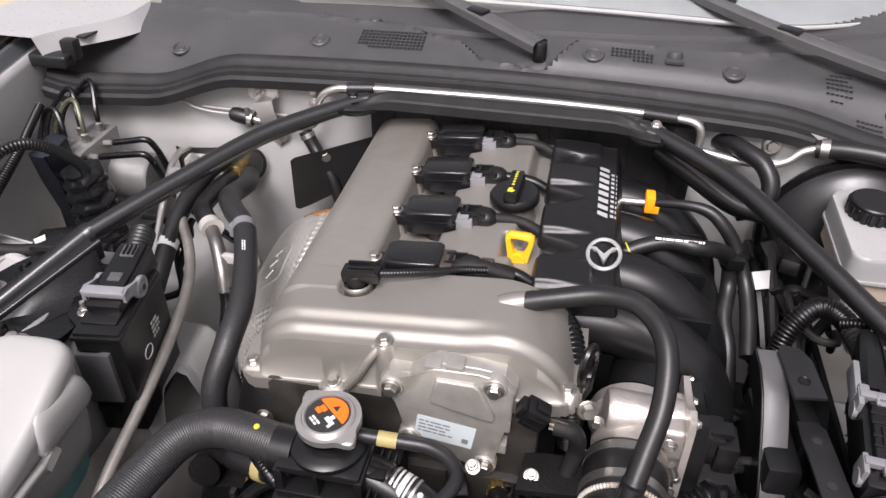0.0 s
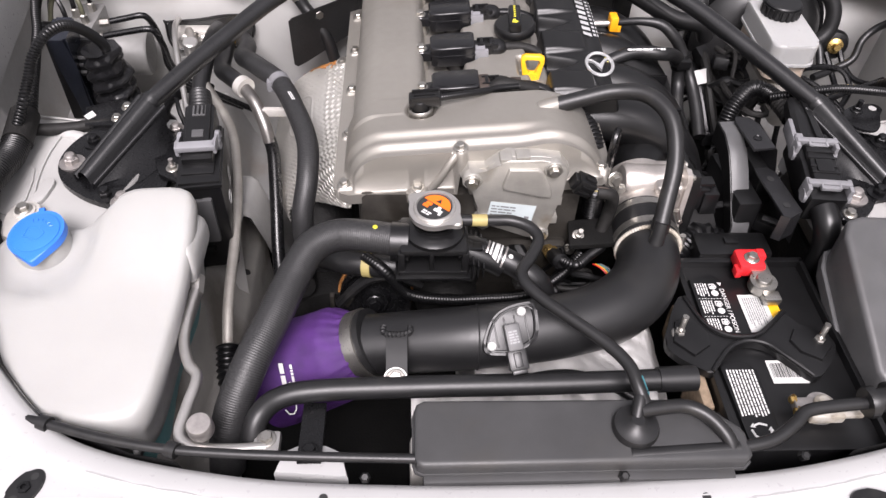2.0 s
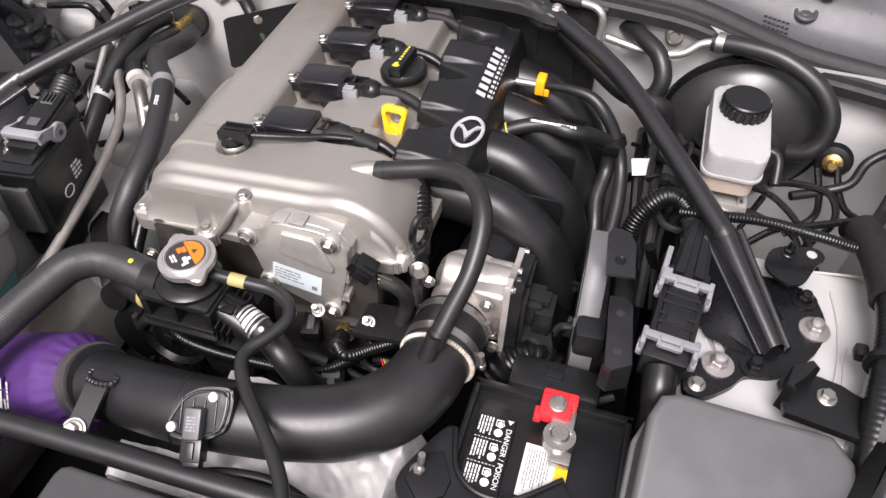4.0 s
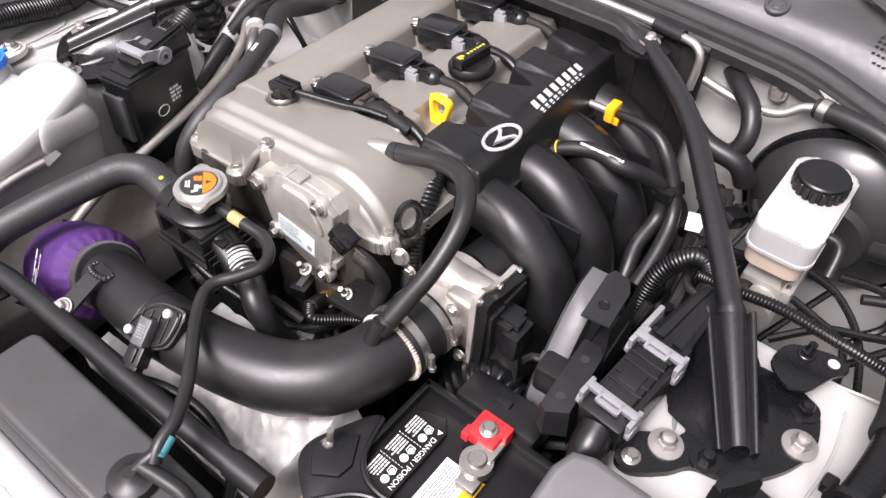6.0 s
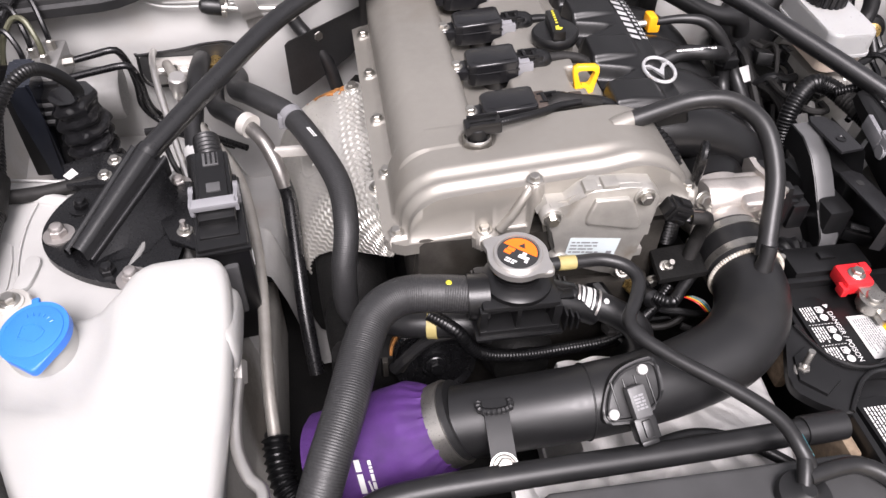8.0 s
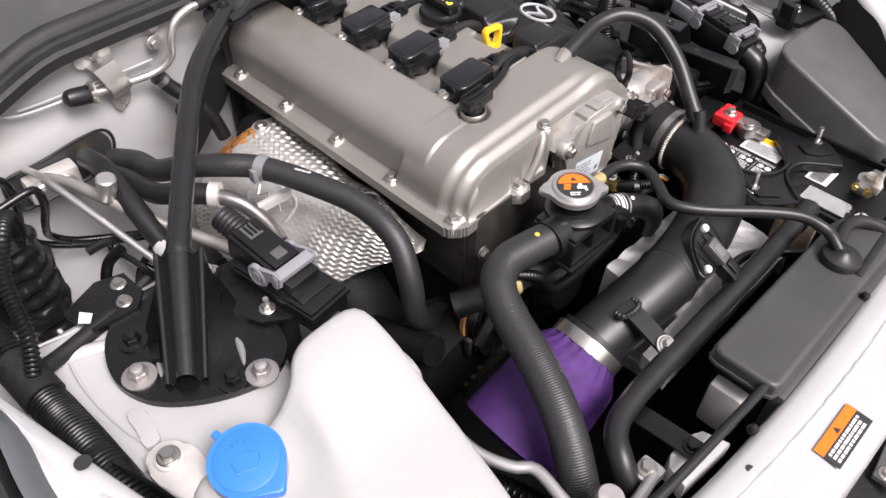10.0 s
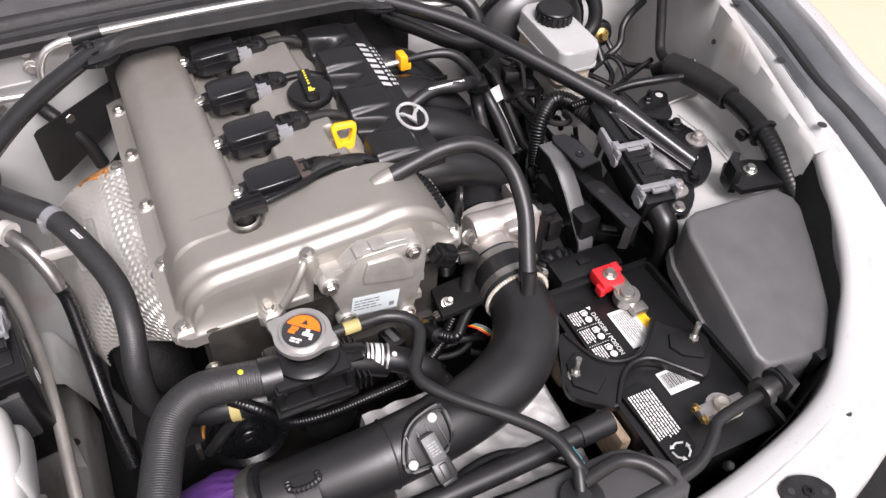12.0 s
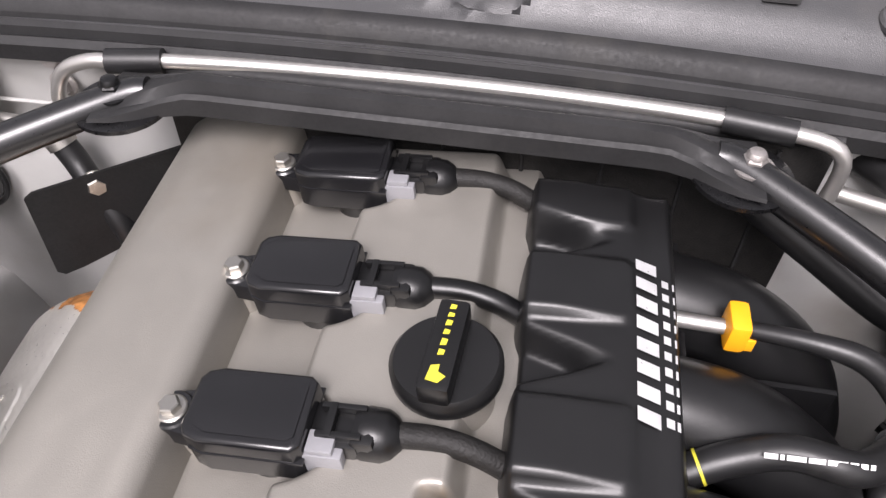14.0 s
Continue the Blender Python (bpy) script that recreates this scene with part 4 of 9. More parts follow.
part("mounting_tab", join(loft([[(x, y, z + h) for x, h in ((-0.131, -0.004), (-0.131, 0.0), (-0.109, 0.0), (-0.109, -0.004))] for y, z in tab], True), tube([(-0.134, -0.300, 0.7035), (-0.133, -0.309, 0.7045), (-0.120, -0.3125, 0.7055), (-0.107, -0.309, 0.7045), (-0.106, -0.300, 0.7035)], 0.0032, 8, rib=0.0006, rib_pitch=0.0036)), POWDER, IT)
bolt(IT, (-0.121, -0.357, 0.6895), (0, -0.4, 0.9), 0.0072, ZINC, name="mounting_bolt")
part("washer", turned([(0.0125, 0), (0.0125, 0.0016), (0.008, 0.0018)], (-0.121, -0.357, 0.6885), (0, -0.4, 0.9), 28), PIPE_ALU, IT)

MAF = thing("airflow_sensor", "black airflow sensor screwed onto the intake tube", "sensor", (-0.01, -0.32, 0.72))
nm = Vector((0, -0.58, 0.80)).normalized()
mm = Matrix.Translation((-0.008, -0.3165, 0.7215)) @ Matrix((Vector((0.985, 0.15, 0.11)).normalized(), nm.cross(Vector((0.985, 0.15, 0.11))).normalized(), nm)).transposed().to_4x4()
MAF_OUT = [(0.033, 0.0142), (0.0320, -0.004), (0.0275, -0.0172), (0.014, -0.0235), (0.002, -0.027), (-0.018, -0.0235), (-0.0235, -0.0190), (-0.0225, -0.0105), (-0.013, 0.006), (-0.002, 0.0150), (0.0115, 0.0185), (0.028, 0.0185)]


def maf_plate(grow, z0, z1, bevel):
    """A plate of the sensor's rounded quarter outline."""
    return prism([(0.004 + (p.x - 0.004) * grow, -0.004 + (p.y + 0.004) * grow) for p in smooth_outline([(x, y, 0) for x, y in MAF_OUT[::-1]], 3)], z0, z1, bevel, m=mm)


part("pad", maf_plate(1.10, -0.016, 0.003, 0.003), POWDER, MAF)
part("plate", maf_plate(1.0, 0.002, 0.0055, 0.001), PLASTIC, MAF)
rimp = [mm @ Vector((0.004 + (p.x - 0.004) * 0.93, -0.004 + (p.y + 0.004) * 0.93, 0.0058)) for p in smooth_outline([(x, y, 0) for x, y in MAF_OUT], 3)]
part("rim", tube(rimp + [rimp[0]], 0.0014, 6, smooth=False, caps=False), PLASTIC, MAF)
for k in range(4):
    part("web", box(-0.012 + 0.011 * k, -0.0105 + 0.011 * k, -0.020, 0.010, 0.005, 0.0072, 0.0004, m=mm), PLASTIC, MAF)
part("body", box(-0.003, 0.013, -0.026, 0.002, 0.005, 0.017, 0.0022, m=mm), PLASTIC_GREY, MAF)
part("connector", join(box(-0.005, 0.015, -0.046, -0.025, -0.002, 0.014, 0.0022, m=mm), box(-0.003, 0.013, -0.050, -0.044, 0.0, 0.011, 0.0015, m=mm), box(0.001, 0.009, -0.043, -0.028, 0.013, 0.0165, 0.001, m=mm)), PLASTIC, MAF)
bars(MAF, mm @ Matrix.Translation((0.005, -0.012, 0.0172)), 0.010, 0.014, 5, GREY, seed=81, lift=0.0003, fill=0.9)
for x, y in ((0.019, 0.0123), (-0.0180, -0.0165)):
    part("screw", turned([(0.0046, 0.005), (0.0046, 0.0095), (0.0034, 0.011), (0.0022, 0.0098), (0.001, 0.0098)], mm @ Vector((x, y, 0)), nm, 16), PAPER, MAF)

CP = thing("coupler_hose", "black rubber coupler with steel clamps", "rubber coupler", (0.18, -0.15, 0.66))
part("sleeve", turned([(0.0375, 0), (0.0388, 0.003), (0.0388, 0.05), (0.0375, 0.053)], (0.1795, -0.178, 0.695), (0.06, 1, 0.01), 40), RUBBER, CP)
clamp_on(CP, (0.1802, -0.166, 0.695), (0.06, 1, 0.01), 0.0390, (1, 0, 0.1))
clamp_on(CP, (0.1825, -0.134, 0.695), (0.06, 1, 0.01), 0.0390, (1, 0, 0.4))

AF = thing("air_filter", "purple fabric covered cone air filter", "air filter", (-0.23, -0.34, 0.62))
fa, fb = Vector((-0.159, -0.2885, 0.6550)), Vector((-0.272, -0.283, 0.585))
ax = (fb - fa).normalized()
rows = []
for i in range(29):
    s = i / 28
    r = 0.0388 + 0.0130 * S(s * 5.0) + 0.009 * s if s < 0.93 else 0.060 * (1 - 0.9 * S((s - 0.93) / 0.07)) + 0.0005
    o = ax.orthogonal().normalized()
    q = ax.cross(o)
    rows.append([fa.lerp(fb, s) + (r + 0.0016 * math.sin(k * 2 * math.pi / 72 * 24 + 0.4 * math.sin(k)) * S(1 - s * 2.6) + 0.0012 * noise.noise((k * 0.35, s * 9, 0))) * (math.cos(2 * math.pi * k / 72) * o + math.sin(2 * math.pi * k / 72) * q) for k in range(72)])
part("fabric_cover", loft(rows, True), PURPLE, AF, sharp=60)
part("clamp", ring(fa - ax * 0.004, ax, 0.0392, 0.014, 0.0014, 56), ZINC, AF)
part("rubber_neck", ring(fa - ax * 0.013, ax, 0.035, 0.010, 0.003), RUBBER, AF)
nf = (Vector((0, -0.75, 0.66)) - ax * Vector((0, -0.75, 0.66)).dot(ax)).normalized()
mf = Matrix.Translation(fa.lerp(fb, 0.55) + nf * 0.0575) @ Matrix((-ax, nf.cross(-ax), nf)).transposed().to_4x4() @ Matrix.Rotation(radians(75), 4, "Z")
bars(AF, mf, 0.050, 0.0085, 1, WHITE_INK, "brand_print", 1.0, 0.0012, 11, 0.35)
part("brand_swoosh", tube([mf @ Vector(p) for p in ((-0.030, 0.006, 0.0004), (-0.036, 0.0, 0.0006), (-0.031, -0.007, 0.0002), (-0.018, -0.0085, 0.0), (0.002, -0.0065, 0.0006))], 0.0009, 6), WHITE_INK, AF)
bars(AF, mf @ Matrix.Translation((0.008, -0.011, -0.0012)), 0.03, 0.004, 1, WHITE_INK, "brand_print", 1.0, 0.001, 12, 0.2)

BRH = thing("breather_hose", "black rubber breather hose to the intake elbow", "hose", (0.14, -0.1, 0.8))
part("hose", tube([(0.069, -0.053, 0.812), (0.100, -0.05, 0.820), (0.14, -0.048, 0.829), (0.175, -0.062, 0.834), (0.197, -0.095, 0.824), (0.199, -0.135, 0.795), (0.188, -0.17, 0.762), (0.179, -0.194, 0.738)], 0.0098, 18), RUBBER, BRH)
part("end_cuff", tube([(0.069, -0.053, 0.812), (0.082, -0.0517, 0.8155)], 0.0103, 18), RUBBER, BRH)
part("end_cuff", tube([(0.183, -0.184, 0.7485), (0.179, -0.194, 0.738)], 0.0106, 18), RUBBER, BRH)
nip = thing("breather_nipple", "pale cast nipple holding the breather hose", "pipe fitting", (0.06, -0.05, 0.79))
part("nipple", tube([(0.050, -0.058, 0.8075), (0.060, -0.055, 0.8105), (0.074, -0.052, 0.8135)], [0.0118, 0.0112, 0.0100], 18), ALU, nip)

# ---- cooling ----
FN = thing("filler_housing", "black plastic coolant filler housing with silver pressure cap", "coolant housing", (-0.078, -0.2, 0.70))
part("neck", turned([(0.024, -0.03), (0.024, 0.0), (0.027, 0.0)], (-0.078, -0.191, 0.762), (-0.05, -0.05, 1), 28), PLASTIC, FN)
part("base", box(-0.119, -0.040, -0.230, -0.170, 0.704, 0.712, 0.003), PLASTIC_SATIN, FN)
part("top_plate", box(-0.117, -0.042, -0.228, -0.172, 0.734, 0.743, 0.004), PLASTIC_SATIN, FN)
for x0, x1 in ((-0.119, -0.111), (-0.084, -0.079), (-0.048, -0.040)):
    part("web", box(x0, x1, -0.2285, -0.172, 0.709, 0.738, 0.0015), PLASTIC_SATIN, FN)
part("back_wall", box(-0.116, -0.043, -0.192, -0.172, 0.706, 0.738, 0.002), PLASTIC_SATIN, FN)
part("collar_rim", turned([(0.030, 0.742), (0.0335, 0.743), (0.0335, 0.748), (0.028, 0.752)], (-0.078, -0.196, 0), (0, 0, 1), 32), PLASTIC, FN)
part("flange", box(-0.122, -0.037, -0.233, -0.167, 0.7005, 0.7045, 0.0015), PLASTIC, FN)
for k in range(3):
    part("side_fin", box(-0.036 + 0.006 * k, -0.034 + 0.006 * k, -0.232, -0.176, 0.704, 0.726 - 0.003 * k, 0.0006), PLASTIC, FN)
part("outlet", tube([(-0.045, -0.205, 0.722), (-0.02, -0.21, 0.714), (0.0, -0.214, 0.705)], 0.014, 16), PLASTIC, FN)
mc = frame_at((-0.078, -0.190, 0.768), (-0.05, -0.05, 1)) @ Matrix.Rotation(radians(4), 4, "Z")
mz = (mc.to_3x3() @ Vector((0, 0, 1))).normalized()
outl = []
for k in range(96):
    a = 2 * math.pi * k / 96
    r = 0.0285 + 0.0095 * max(0.0, math.cos(2 * a)) ** 8
    outl.append((r * math.cos(a), r * math.sin(a)) if abs(math.cos(a)) > 0.7 else (0.0285 * math.cos(a), 0.0285 * math.sin(a)))
RC = part("pressure_cap", join(prism(outl, -0.002, 0.0045, 0.003, m=mc, seg=3), turned([(0.0235, 0.003), (0.0235, 0.007), (0.0222, 0.0085), (0.0205, 0.0085), (0.0200, 0.0068), (0.001, 0.0068)], mc.translation, mz, 40)), PIPE_ALU, FN, "pressed aluminium cap")
part("sticker", turned([(0.0196, 0.0066), (0.0196, 0.0072), (0.001, 0.0072)], mc.translation, mz, 40), INK, RC, "round black warning sticker")
part("sticker_arc", prism([(0.0178 * math.cos(a), 0.0178 * math.sin(a)) for a in np.linspace(radians(12), radians(168), 24)], 0.0072, 0.0075, 0, m=mc), WARN, RC, "orange field")
part("warning_mark", prism([(-0.0035, 0.007), (0.0035, 0.007), (0, 0.013)], 0.0075, 0.0077, 0, m=mc), INK, RC)
part("pictogram", join(box(-0.0125, -0.0055, -0.006, -0.002, 0.0072, 0.0075, 0, m=mc), box(-0.0115, -0.004, -0.0015, 0.0025, 0.0072, 0.0075, 0, m=mc)), WARN, RC)
part("pictogram", join(box(0.002, 0.0125, -0.005, -0.001, 0.0072, 0.0075, 0, m=mc), box(0.004, 0.008, -0.001, 0.0028, 0.0072, 0.0075, 0, m=mc), box(0.010, 0.013, -0.008, -0.005, 0.0072, 0.0075, 0, m=mc)), WHITE_INK, RC)
bars(RC, mc @ Matrix.Translation((0, -0.0125, 0.0072)), 0.014, 0.006, 2, WHITE_INK, seed=5, lift=0.0003)
RH = thing("radiator_hose", "ribbed black rubber upper radiator hose", "hose", (-0.2, -0.25, 0.68))
part("hose", tube([(-0.108, -0.200, 0.730), (-0.150, -0.193, 0.732), (-0.187, -0.191, 0.732), (-0.214, -0.207, 0.730), (-0.231, -0.240, 0.722), (-0.249, -0.292, 0.712), (-0.271, -0.343, 0.693), (-0.290, -0.382, 0.655), (-0.298, -0.405, 0.60)], 0.0185, 28, rib=0.00020, rib_pitch=0.0023), RUBBER_RIB, RH)
part("collar", tube([(-0.106, -0.200, 0.730), (-0.126, -0.1985, 0.7295)], 0.0225, 24), PLASTIC, RH)
part("paint_dot", turned([(0.003, 0), (0.002, 0.001)], (-0.144, -0.1965, 0.7505), (0, -0.1, 1), 12), YELLOW_INK, RH)
BH = thing("bypass_hose", "short black bypass hose with bright clip", "hose", (0.02, -0.21, 0.66))
part("hose", tube([(-0.040, -0.199, 0.718), (-0.010, -0.207, 0.714), (0.014, -0.216, 0.708), (0.038, -0.228, 0.695), (0.052, -0.225, 0.66), (0.055, -0.20, 0.60)], 0.0142, 20), RUBBER, BH)
part("clip", join(ring((-0.0185, -0.2045, 0.7155), (1, -0.3, -0.18), 0.0146, 0.0022, 0.0010), ring((0.0005, -0.2105, 0.7115), (1, -0.34, -0.24), 0.0146, 0.0022, 0.0010)), ZINC_DULL, BH, "dull spring clip")
part("printed_band", ring((-0.0095, -0.2072, 0.7140), (1, -0.32, -0.2), 0.0144, 0.013, 0.0006), PAPER, BH)
part("band_mark", join(ring((-0.0125, -0.2063, 0.7146), (1, -0.32, -0.2), 0.0144, 0.0022, 0.0009), ring((-0.0060, -0.2083, 0.7132), (1, -0.32, -0.2), 0.0144, 0.0018, 0.0009)), INK, BH)
part("fitting", join(tube([(-0.046, -0.197, 0.7195), (-0.022, -0.2035, 0.7162)], 0.0158, 10), box(-0.044, -0.024, -0.215, -0.203, 0.722, 0.733, 0.002)), PLASTIC, BH)
part("paint_dot", turned([(0.003, 0), (0.002, 0.0012)], (0.008, -0.2175, 0.7235), (0, -0.4, 1), 12), PAPER, BH)
OH = thing("overflow_hose", "thin black overflow hose from the radiator cap", "hose", (0.02, -0.25, 0.74))
part("hose", tube([(-0.060, -0.189, 0.753), (-0.0404, -0.188, 0.752), (-0.012, -0.1865, 0.7505), (0.010, -0.1865, 0.7495), (0.0300, -0.196, 0.748), (0.0375, -0.2128, 0.745), (0.0267, -0.2359, 0.742), (0.0145, -0.2549, 0.740), (0.0185, -0.2743, 0.739), (0.0401, -0.301, 0.738), (0.083, -0.3433, 0.737), (0.1056, -0.3733, 0.736), (0.1125, -0.398, 0.731), (0.1175, -0.41, 0.722)], 0.0066, 14), RUBBER, OH)
part("marker_band", tube([(-0.036, -0.1878, 0.7518), (-0.019, -0.187, 0.7508)], 0.0070, 14), TAN, OH, "tan marker band")

CB = thing("cross_bar", "black round cross bar in front of the engine", "cross bar", (0, -0.36, 0.66))
part("bar", tube([(-0.262, -0.415, 0.665), (-0.256, -0.397, 0.684), (-0.238, -0.378, 0.688), (-0.20, -0.369, 0.688), (-0.10, -0.366, 0.688), (0.05, -0.364, 0.688), (0.185, -0.360, 0.688)], 0.0115, 18), RUBBER, CB)
SH = thing("radiator_cover", "flat black plastic cover over the radiator", "radiator cover", (0.05, -0.42, 0.66))
cover_rim = [(-0.103, -0.404), (-0.1005, -0.396), (-0.093, -0.392), (0.165, -0.394), (0.180, -0.398), (0.212, -0.427), (0.215, -0.434), (0.215, -0.456), (0.208, -0.462), (-0.094, -0.463), (-0.1005, -0.460), (-0.103, -0.453)]
part("top", prism(cover_rim, 0.6885, 0.705, 0.006, seg=4), RAD_COVER, SH)
part("lip", prism([(0.055 + (x - 0.055) * 1.012, -0.4285 + (y + 0.4285) * 1.035) for x, y in cover_rim], 0.6860, 0.6900, 0.001), RAD_COVER, SH)
part("core", box(-0.090, 0.205, -0.456, -0.400, 0.50, 0.688, 0.003), DARK, SH, "dark radiator core")
part("tank_edge", box(-0.095, 0.20, -0.472, -0.458, 0.62, 0.689, 0.004), RAD_COVER, SH)
rod = thing("bonnet_cable", "black cable running along the lock panel", "cable", (0, -0.45, 0.69))
part("cable", tube([(-0.74, -0.15, 0.80), (-0.67, -0.235, 0.775), (-0.60, -0.312, 0.735), (-0.499, -0.388, 0.70), (-0.452, -0.408, 0.698), (-0.327, -0.438, 0.698), (-0.116, -0.451, 0.698), (0.043, -0.453, 0.698), (0.14, -0.453, 0.698)], 0.0048, 10), RUBBER, rod)
part("grommet", join(turned([(0.015, 0), (0.016, 0.003), (0.016, 0.008), (0.012, 0.010), (0.012, 0.022), (0.017, 0.023), (0.017, 0.029), (0.010, 0.030)], (0.343, -0.405, 0.708), (1, 0.12, 0.1), 28), box(0.366, 0.376, -0.420, -0.392, 0.700, 0.730, 0.003)), RUBBER, rod, "rubber grommet with clip")
for x, y in ((-0.452, -0.408), (-0.327, -0.438)):
    part("cable_clip", ring((x, y, 0.698), (1, -0.35, 0), 0.0048, 0.010, 0.0030, 18), RUBBER, rod)
part("sleeve", tube([(0.10, -0.4525, 0.698), (0.205, -0.447, 0.698)], 0.0085, 12), RUBBER, rod)
part("cable_end", tube([(0.20, -0.447, 0.698), (0.24, -0.44, 0.70), (0.268, -0.424, 0.705), (0.285, -0.412, 0.708), (0.345, -0.405, 0.708)], 0.0065, 12), RUBBER, rod)

# ---- strut brace ----
SB = thing("strut_brace", "black tubular strut tower brace", "strut brace", (0, 0.1, 0.72))
for s in (-1, 1):
    a, b, tip = Vector((s * 0.195, 0.274, 0.836)), Vector((s * 0.4326, 0.0154, 0.7700)), Vector((s * 0.4985, -0.0905, 0.7290))
    d = tip - b
    side = Vector((d.y, -d.x, 0)).normalized()
    part("tube", tube([a + Vector((s * -0.02, 0.01, 0.002)), a, a.lerp(b, 0.33) + Vector((s * 0.012, 0.012, 0.006)), a.lerp(b, 0.66) + Vector((s * 0.008, 0.008, 0.004)), b, b + d * 0.12], [0.010, 0.011, 0.0118, 0.0118, 0.0118, 0.0116], 22), GLOSS_BLACK, SB)
    part("collar", tube([b + d * 0.006, b + d * 0.05], [0.0136, 0.0131], 22), GLOSS_BLACK, SB)
    rows = []
    for t in (0, 0.015, 0.25, 0.5, 0.75, 0.985, 1.0):
        c = b + d * t
        hw = 0.0235 - 0.0055 * t
        flat = 1 - 0.25 * t
        rows.append([c + side * hw * u + Vector((0, 0, v * flat)) for u, v in ((-1.02, -0.022), (-1.02, -0.004), (-1.0, 0.0005), (-0.93, 0.0020), (-0.80, 0.0012), (-0.70, -0.0030), (-0.62, -0.0042), (-0.56, -0.0020), (-0.48, 0.0055), (-0.36, 0.0105), (-0.2, 0.0130), (0.0, 0.0137), (0.2, 0.0130), (0.36, 0.0105), (0.48, 0.0055), (0.56, -0.0020), (0.62, -0.0042), (0.70, -0.0030), (0.80, 0.0012), (0.93, 0.0020), (1.0, 0.0005), (1.02, -0.004), (1.02, -0.022))])
    fe = loft(rows)
    part("flared_end", fe, GLOSS_BLACK, SB, sharp=55)
    base = [(0.4470, -0.0340), (0.4440, -0.004), (0.475, 0.012), (0.512, 0.012), (0.5359, 0.0025), (0.5469, -0.0186), (0.5500, -0.0447), (0.5405, -0.0731), (0.5214, -0.1007), (0.4983, -0.1176), (0.4740, -0.1245), (0.4586, -0.1434), (0.4361, -0.1617), (0.4197, -0.1617), (0.4150, -0.1483), (0.4204, -0.1250), (0.4400, -0.1120), (0.4555, -0.1000), (0.4465, -0.0796), (0.4450, -0.0600)]
    if s < 0:
        base = [(0.398, -0.050), (0.402, -0.012), (0.428, 0.016), (0.465, 0.033), (0.498, 0.030), (0.528, 0.004), (0.5425, -0.040), (0.532, -0.080), (0.503, -0.109), (0.466, -0.128), (0.432, -0.132), (0.404, -0.108)]
    part("tower_plate", prism([(s * p.x, p.y) for p in smooth_outline([(x, y, 0) for x, y in base], 8)][::s], 0.716, 0.724, 0.002), STEEL_BLACK, SB)
    for sd, offs in ((1, (0.010, 0.018, 0.014, 0.007)), (-1, (0.012, 0.034, 0.036, 0.008))):
        rows = []
        for t, o in zip((0.06, 0.4, 0.72, 0.985), offs):
            c, hw = b + d * t, (0.0235 - 0.0055 * t) * 1.0
            sgn = sd if s > 0 else -sd
            p = c - side * hw * sgn * 1.0
            g = c - side * (hw + o) * sgn
            g.z = 0.7245
            rows.append([p + Vector((0, 0, -0.004)), p.lerp(g, 0.35) + Vector((0, 0, -0.010)), g])
        part("gusset", loft(rows), STEEL_BLACK, SB)
    spots = ((0.446, -0.121, "nut", 0.0092, ZINC_DULL), (0.538, -0.047, "nut", 0.0092, ZINC_DULL), (0.480, -0.113, "nut", 0.0080, STEEL_BLACK), (0.529, -0.009, "nut", 0.0080, STEEL_BLACK), (0.428, -0.150, "flange", 0.006, ZINC))
    if s < 0:
        spots = ((0.5245, -0.0535, "nut", 0.0092, ZINC_DULL), (0.5085, -0.0130, "nut", 0.0080, STEEL_BLACK), (0.4435, -0.1260, "nut", 0.0090, ZINC_DULL), (0.4670, -0.1150, "nut", 0.0080, STEEL_BLACK), (0.4105, 0.0120, "nut", 0.0080, ZINC_DULL))
    for x, y, kind, r, mt in spots:
        bolt(SB, (s * x, y, 0.724), (0, 0, 1), r, mt, kind, "nut" if kind == "nut" else "bolt")
    for arc in (((0.4340, -0.058), (0.4370, -0.075), (0.4420, -0.091), (0.4510, -0.109)), ((0.5035, -0.046), (0.5070, -0.058), (0.5110, -0.068))):
        part("bearing_ring", tube([(s * x, y, 0.7225 if s < 0 else 0.7120) for x, y in arc], [0.0012] + [0.0042] * (len(arc) - 2) + [0.0012], 10), MOTOR_GREY, SB, "dull steel bearing ring")
rows = []
for i in range(31):
    x = -0.20 + 0.40 * i / 30
    k = S((0.20 - abs(x)) / 0.06)
    w, h = 0.026 - 0.013 * k, 0.002 + 0.010 * k
    c = Vector((x, 0.276 + 0.010 * k, 0.838 + 0.004 * k))
    rows.append([c + Vector((0, a * w, bq * h)) for a, bq in ((-1.0, -0.8), (-0.95, 0.2), (-0.75, 0.4), (-0.55, 0.1), (-0.3, 0.9), (0.1, 1.0), (0.45, 0.8), (0.6, 0.2), (0.8, 0.5), (1, 0.1), (1, -0.8))])
part("centre_channel", loft(rows), SEAL_RUBBER, SB)
for s in (-1, 1):
    part("bracket", turned([(0.03, 0), (0.03, 0.003)], (s * 0.19, 0.275, 0.832), (0, 0, 1), 30), STEEL_BLACK, SB)
    bolt(SB, (s * 0.194, 0.276, 0.840), (0, 0, 1), 0.0075, STEEL_BLACK if s < 0 else ZINC_DULL, "nut")
VP = thing("vacuum_pipe", "bright steel vacuum pipe with black sleeves", "metal pipe", (0, 0.3, 0.84))
